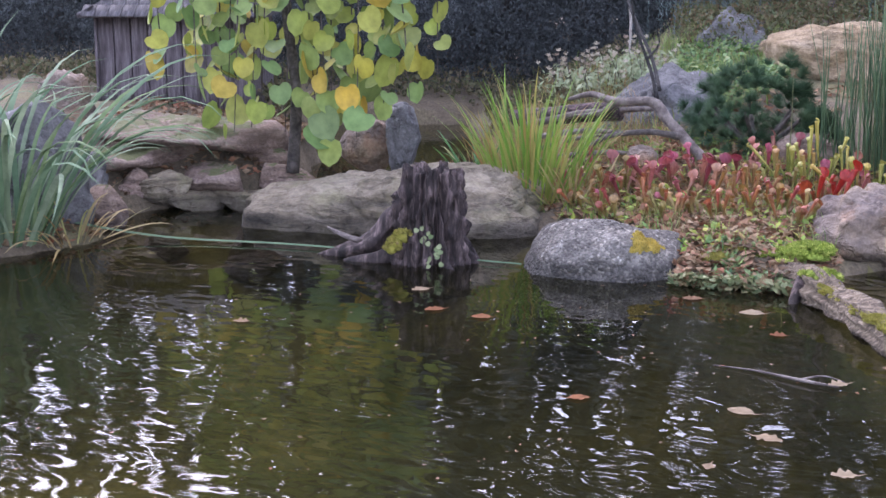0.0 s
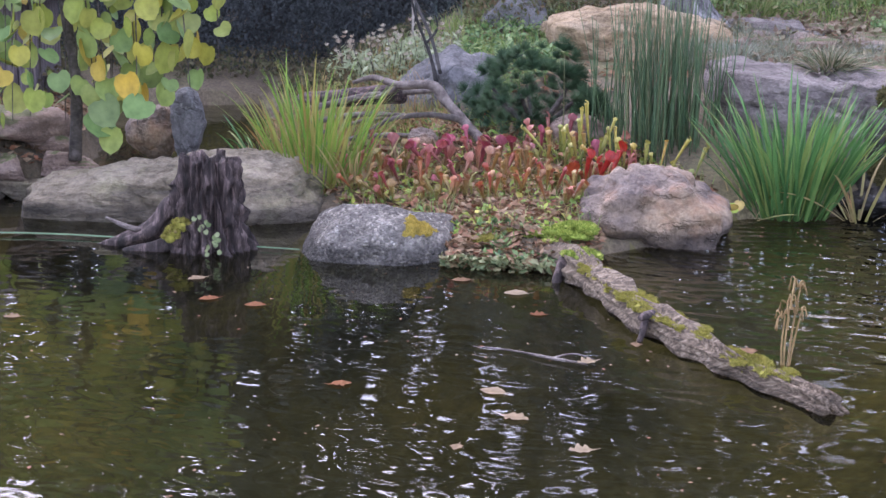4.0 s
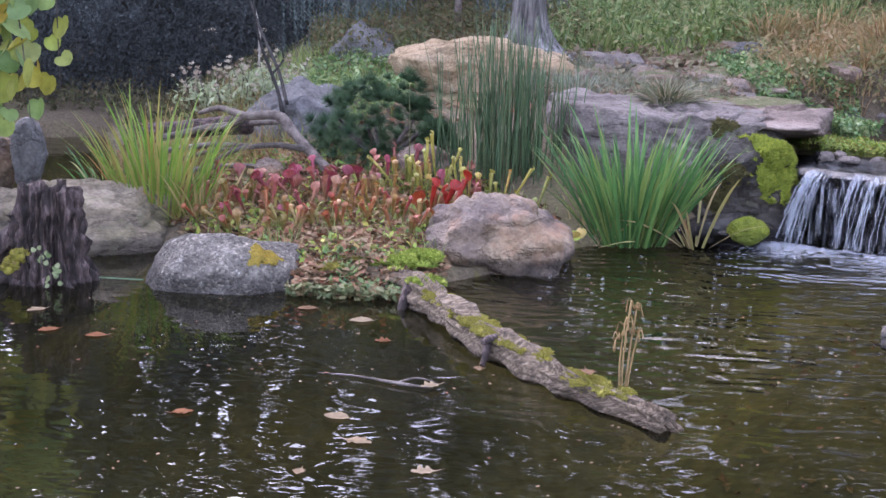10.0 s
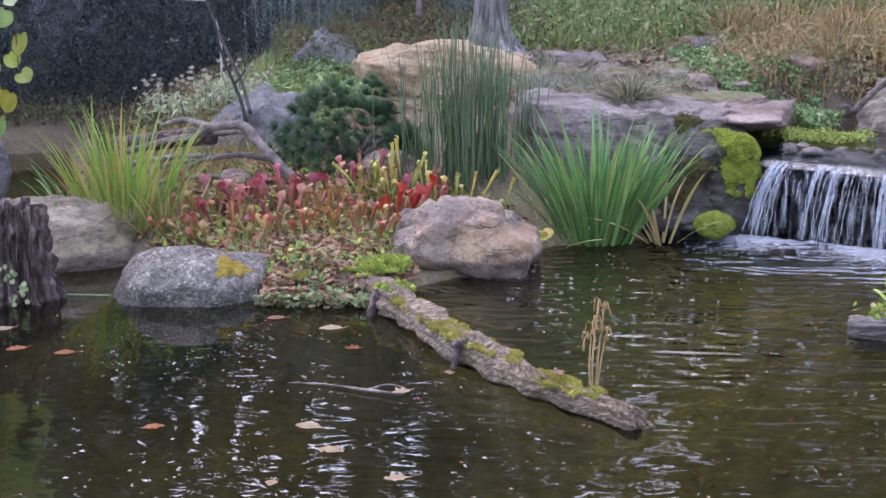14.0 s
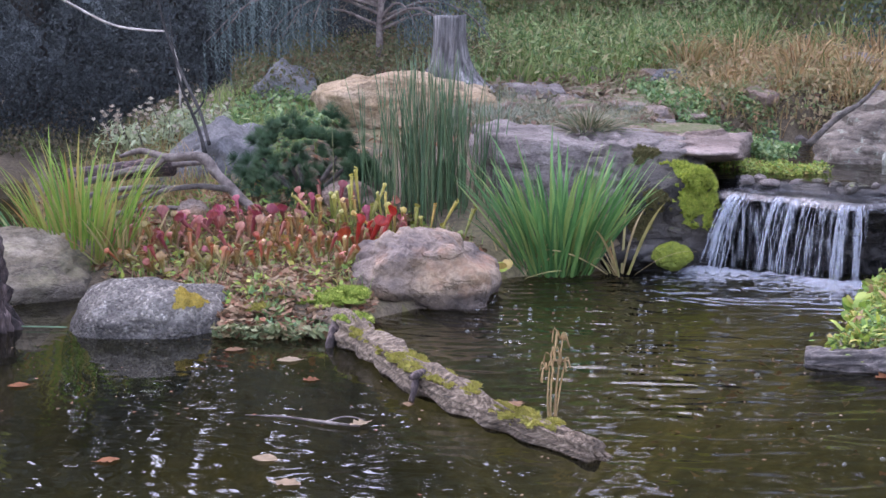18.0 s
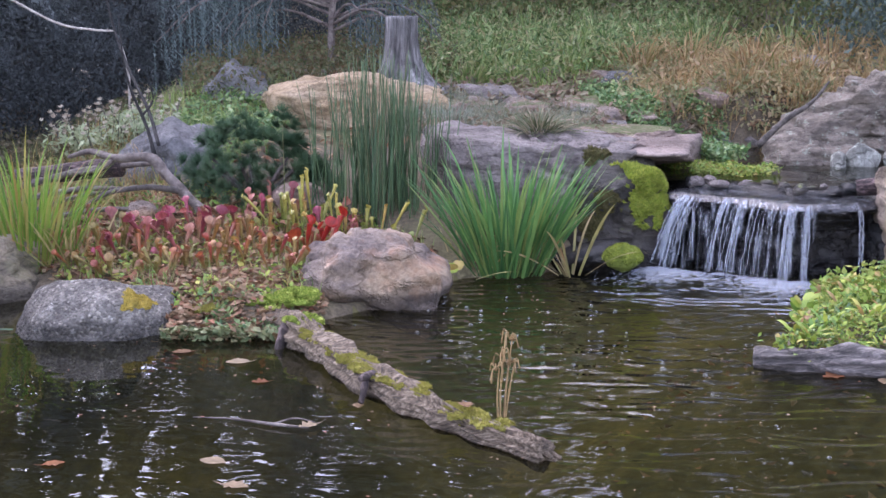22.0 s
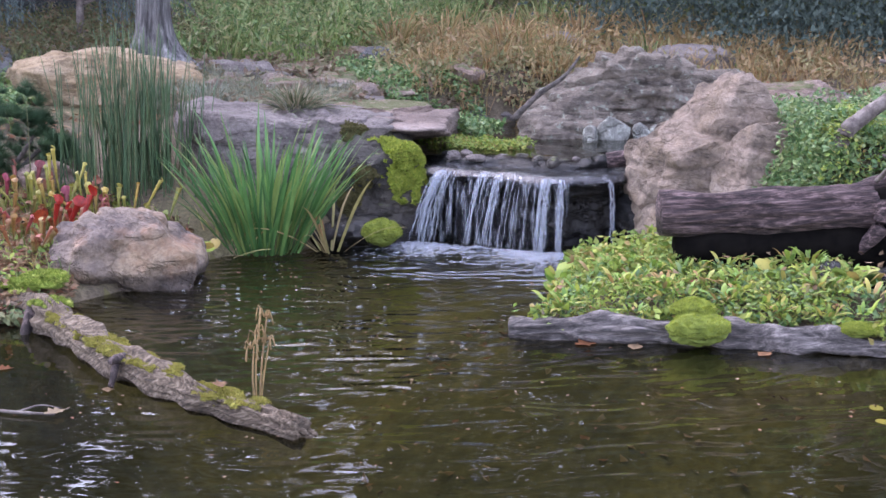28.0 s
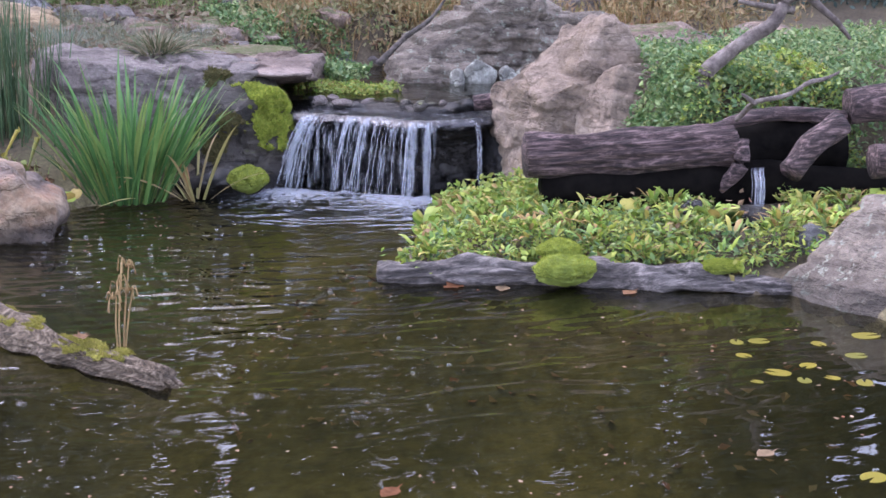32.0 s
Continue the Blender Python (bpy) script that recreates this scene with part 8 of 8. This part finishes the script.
shared("leaf", LEAVES[2], ob, pose(-0.22, 4.52, 0.012, 0, 0, 30) @ Matrix.Scale(0.7, 4), "brown leaf on the twig")

# small ivy up the stump
IVY = leaf_mat("ivy_pale", [(0.14, 0.19, 0.09), (0.24, 0.28, 0.15), (0.10, 0.16, 0.06)], 0.5, 30)
ivy_me = heart_mesh("ivy_leaf", 0.021, IVY, 4)
irnd = random.Random(8)
for k in range(16):
    t = k / 16
    shared("ivy_leaf", ivy_me, STUMP, pose(0.045 + irnd.gauss(0, 0.022) + 0.03 * math.sin(t * 5), -0.165 - 0.03 * (1 - t), 0.12 + 0.17 * t, irnd.uniform(-30, 10), irnd.uniform(-40, 40), irnd.uniform(-40, 40)))

# broad light leaves by the tan boulder and along the islet
BROAD = leaf_mat("broad_light_green", [(0.15, 0.29, 0.06), (0.26, 0.39, 0.07), (0.40, 0.45, 0.09), (0.18, 0.33, 0.08), (0.46, 0.42, 0.11), (0.36, 0.22, 0.10), (0.13, 0.24, 0.09)], 0.5, 14)
broad = [heart_mesh("leaf", s, BROAD, k) for k, s in enumerate((0.07, 0.055, 0.085))]


def broadleaf(x, y, z, n, spread, label, seed, up=55):
    rnd = random.Random(seed)
    root = thing("broadleaf_plant", (x, y, z), label, "plant", "broad-leaved plants")
    for k in range(n):
        a = rnd.uniform(0, 360)
        d = spread * math.sqrt(rnd.random())
        s = rnd.uniform(0.6, 1.15)
        shared("leaf", rnd.choice(broad), root, pose(d * math.cos(radians(a)), d * math.sin(radians(a)), rnd.uniform(0.02, 0.07), 0, 0, a + 90) @ pose(0, 0, 0, rnd.uniform(20, up) + 20, 0, 0) @ Matrix.Diagonal((s, s, s, 1)))


broadleaf(0.36, 6.78, 0.06, 7, 0.07, "light green broad leaves beside the tan boulder", 3)
broadleaf(0.30, 6.62, 0.0, 4, 0.05, "light green leaf drooping into the water", 5)
for k, (x, y) in enumerate(((1.93, 5.98), (2.05, 6.2), (1.86, 5.78), (2.14, 6.4), (3.32, 5.12), (3.52, 5.02), (3.42, 4.9), (2.62, 5.34), (2.92, 5.2), (3.65, 5.1))):
    broadleaf(x, y, ground_z(x, y) + 0.03, 12, 0.10, "yellow-green broad-leaved plant in the islet carpet", 400 + k, 40)
brnd = random.Random(31)
lance = [blade_mesh("leaf", l, w, d, BROAD, 50 + k, 6, 0.2) for k, (l, w, d) in enumerate(((0.075, 0.022, 0.9), (0.09, 0.028, 1.2), (0.06, 0.024, 0.7), (0.10, 0.022, 1.5)))]
for k, (x, y, z) in enumerate(kept(fill(ISLET, 120, 90, bumpy=0.03))):
    root = thing("rosette_plant", (x, y, z), "yellow-green leafy rosette in the islet carpet", "plant", "rosettes in the islet carpet")
    for _ in range(brnd.randrange(9, 16)):
        a, s = brnd.uniform(0, 360), brnd.uniform(0.4, 0.9)
        shared("leaf", brnd.choice(lance), root, pose(0.03 * math.cos(radians(a)), 0.03 * math.sin(radians(a)), 0.05, 0, 0, a) @ pose(0, 0, 0, 0, brnd.uniform(15, 70), 0) @ Matrix.Diagonal((s, s, s, 1)))
scatter_leaves("islet_dead_leaves", fill(ISLET, 80, 95), LITTER, "brown leaves caught in the islet carpet", 96, (0.02, 0.036), (0.06, 0.12), 0.4, 1.3, category="leaf litter")

spots = []
for k in range(26):
    x = 3.8 + 5 * k / 26
    y = 10.3 - 0.12 * (x - 4) + wr.uniform(-0.3, 0.8)
    spots.append((x, y, ground_z(x, y), 1.5 + 0.6 * noise.noise(Vector((x, 2, 0)))))
thicket("teal_thicket", spots, TEAL_NEEDLE, "blue-green conifer thicket behind the bank", 9, 1500, 0.045, 0.32, 1)
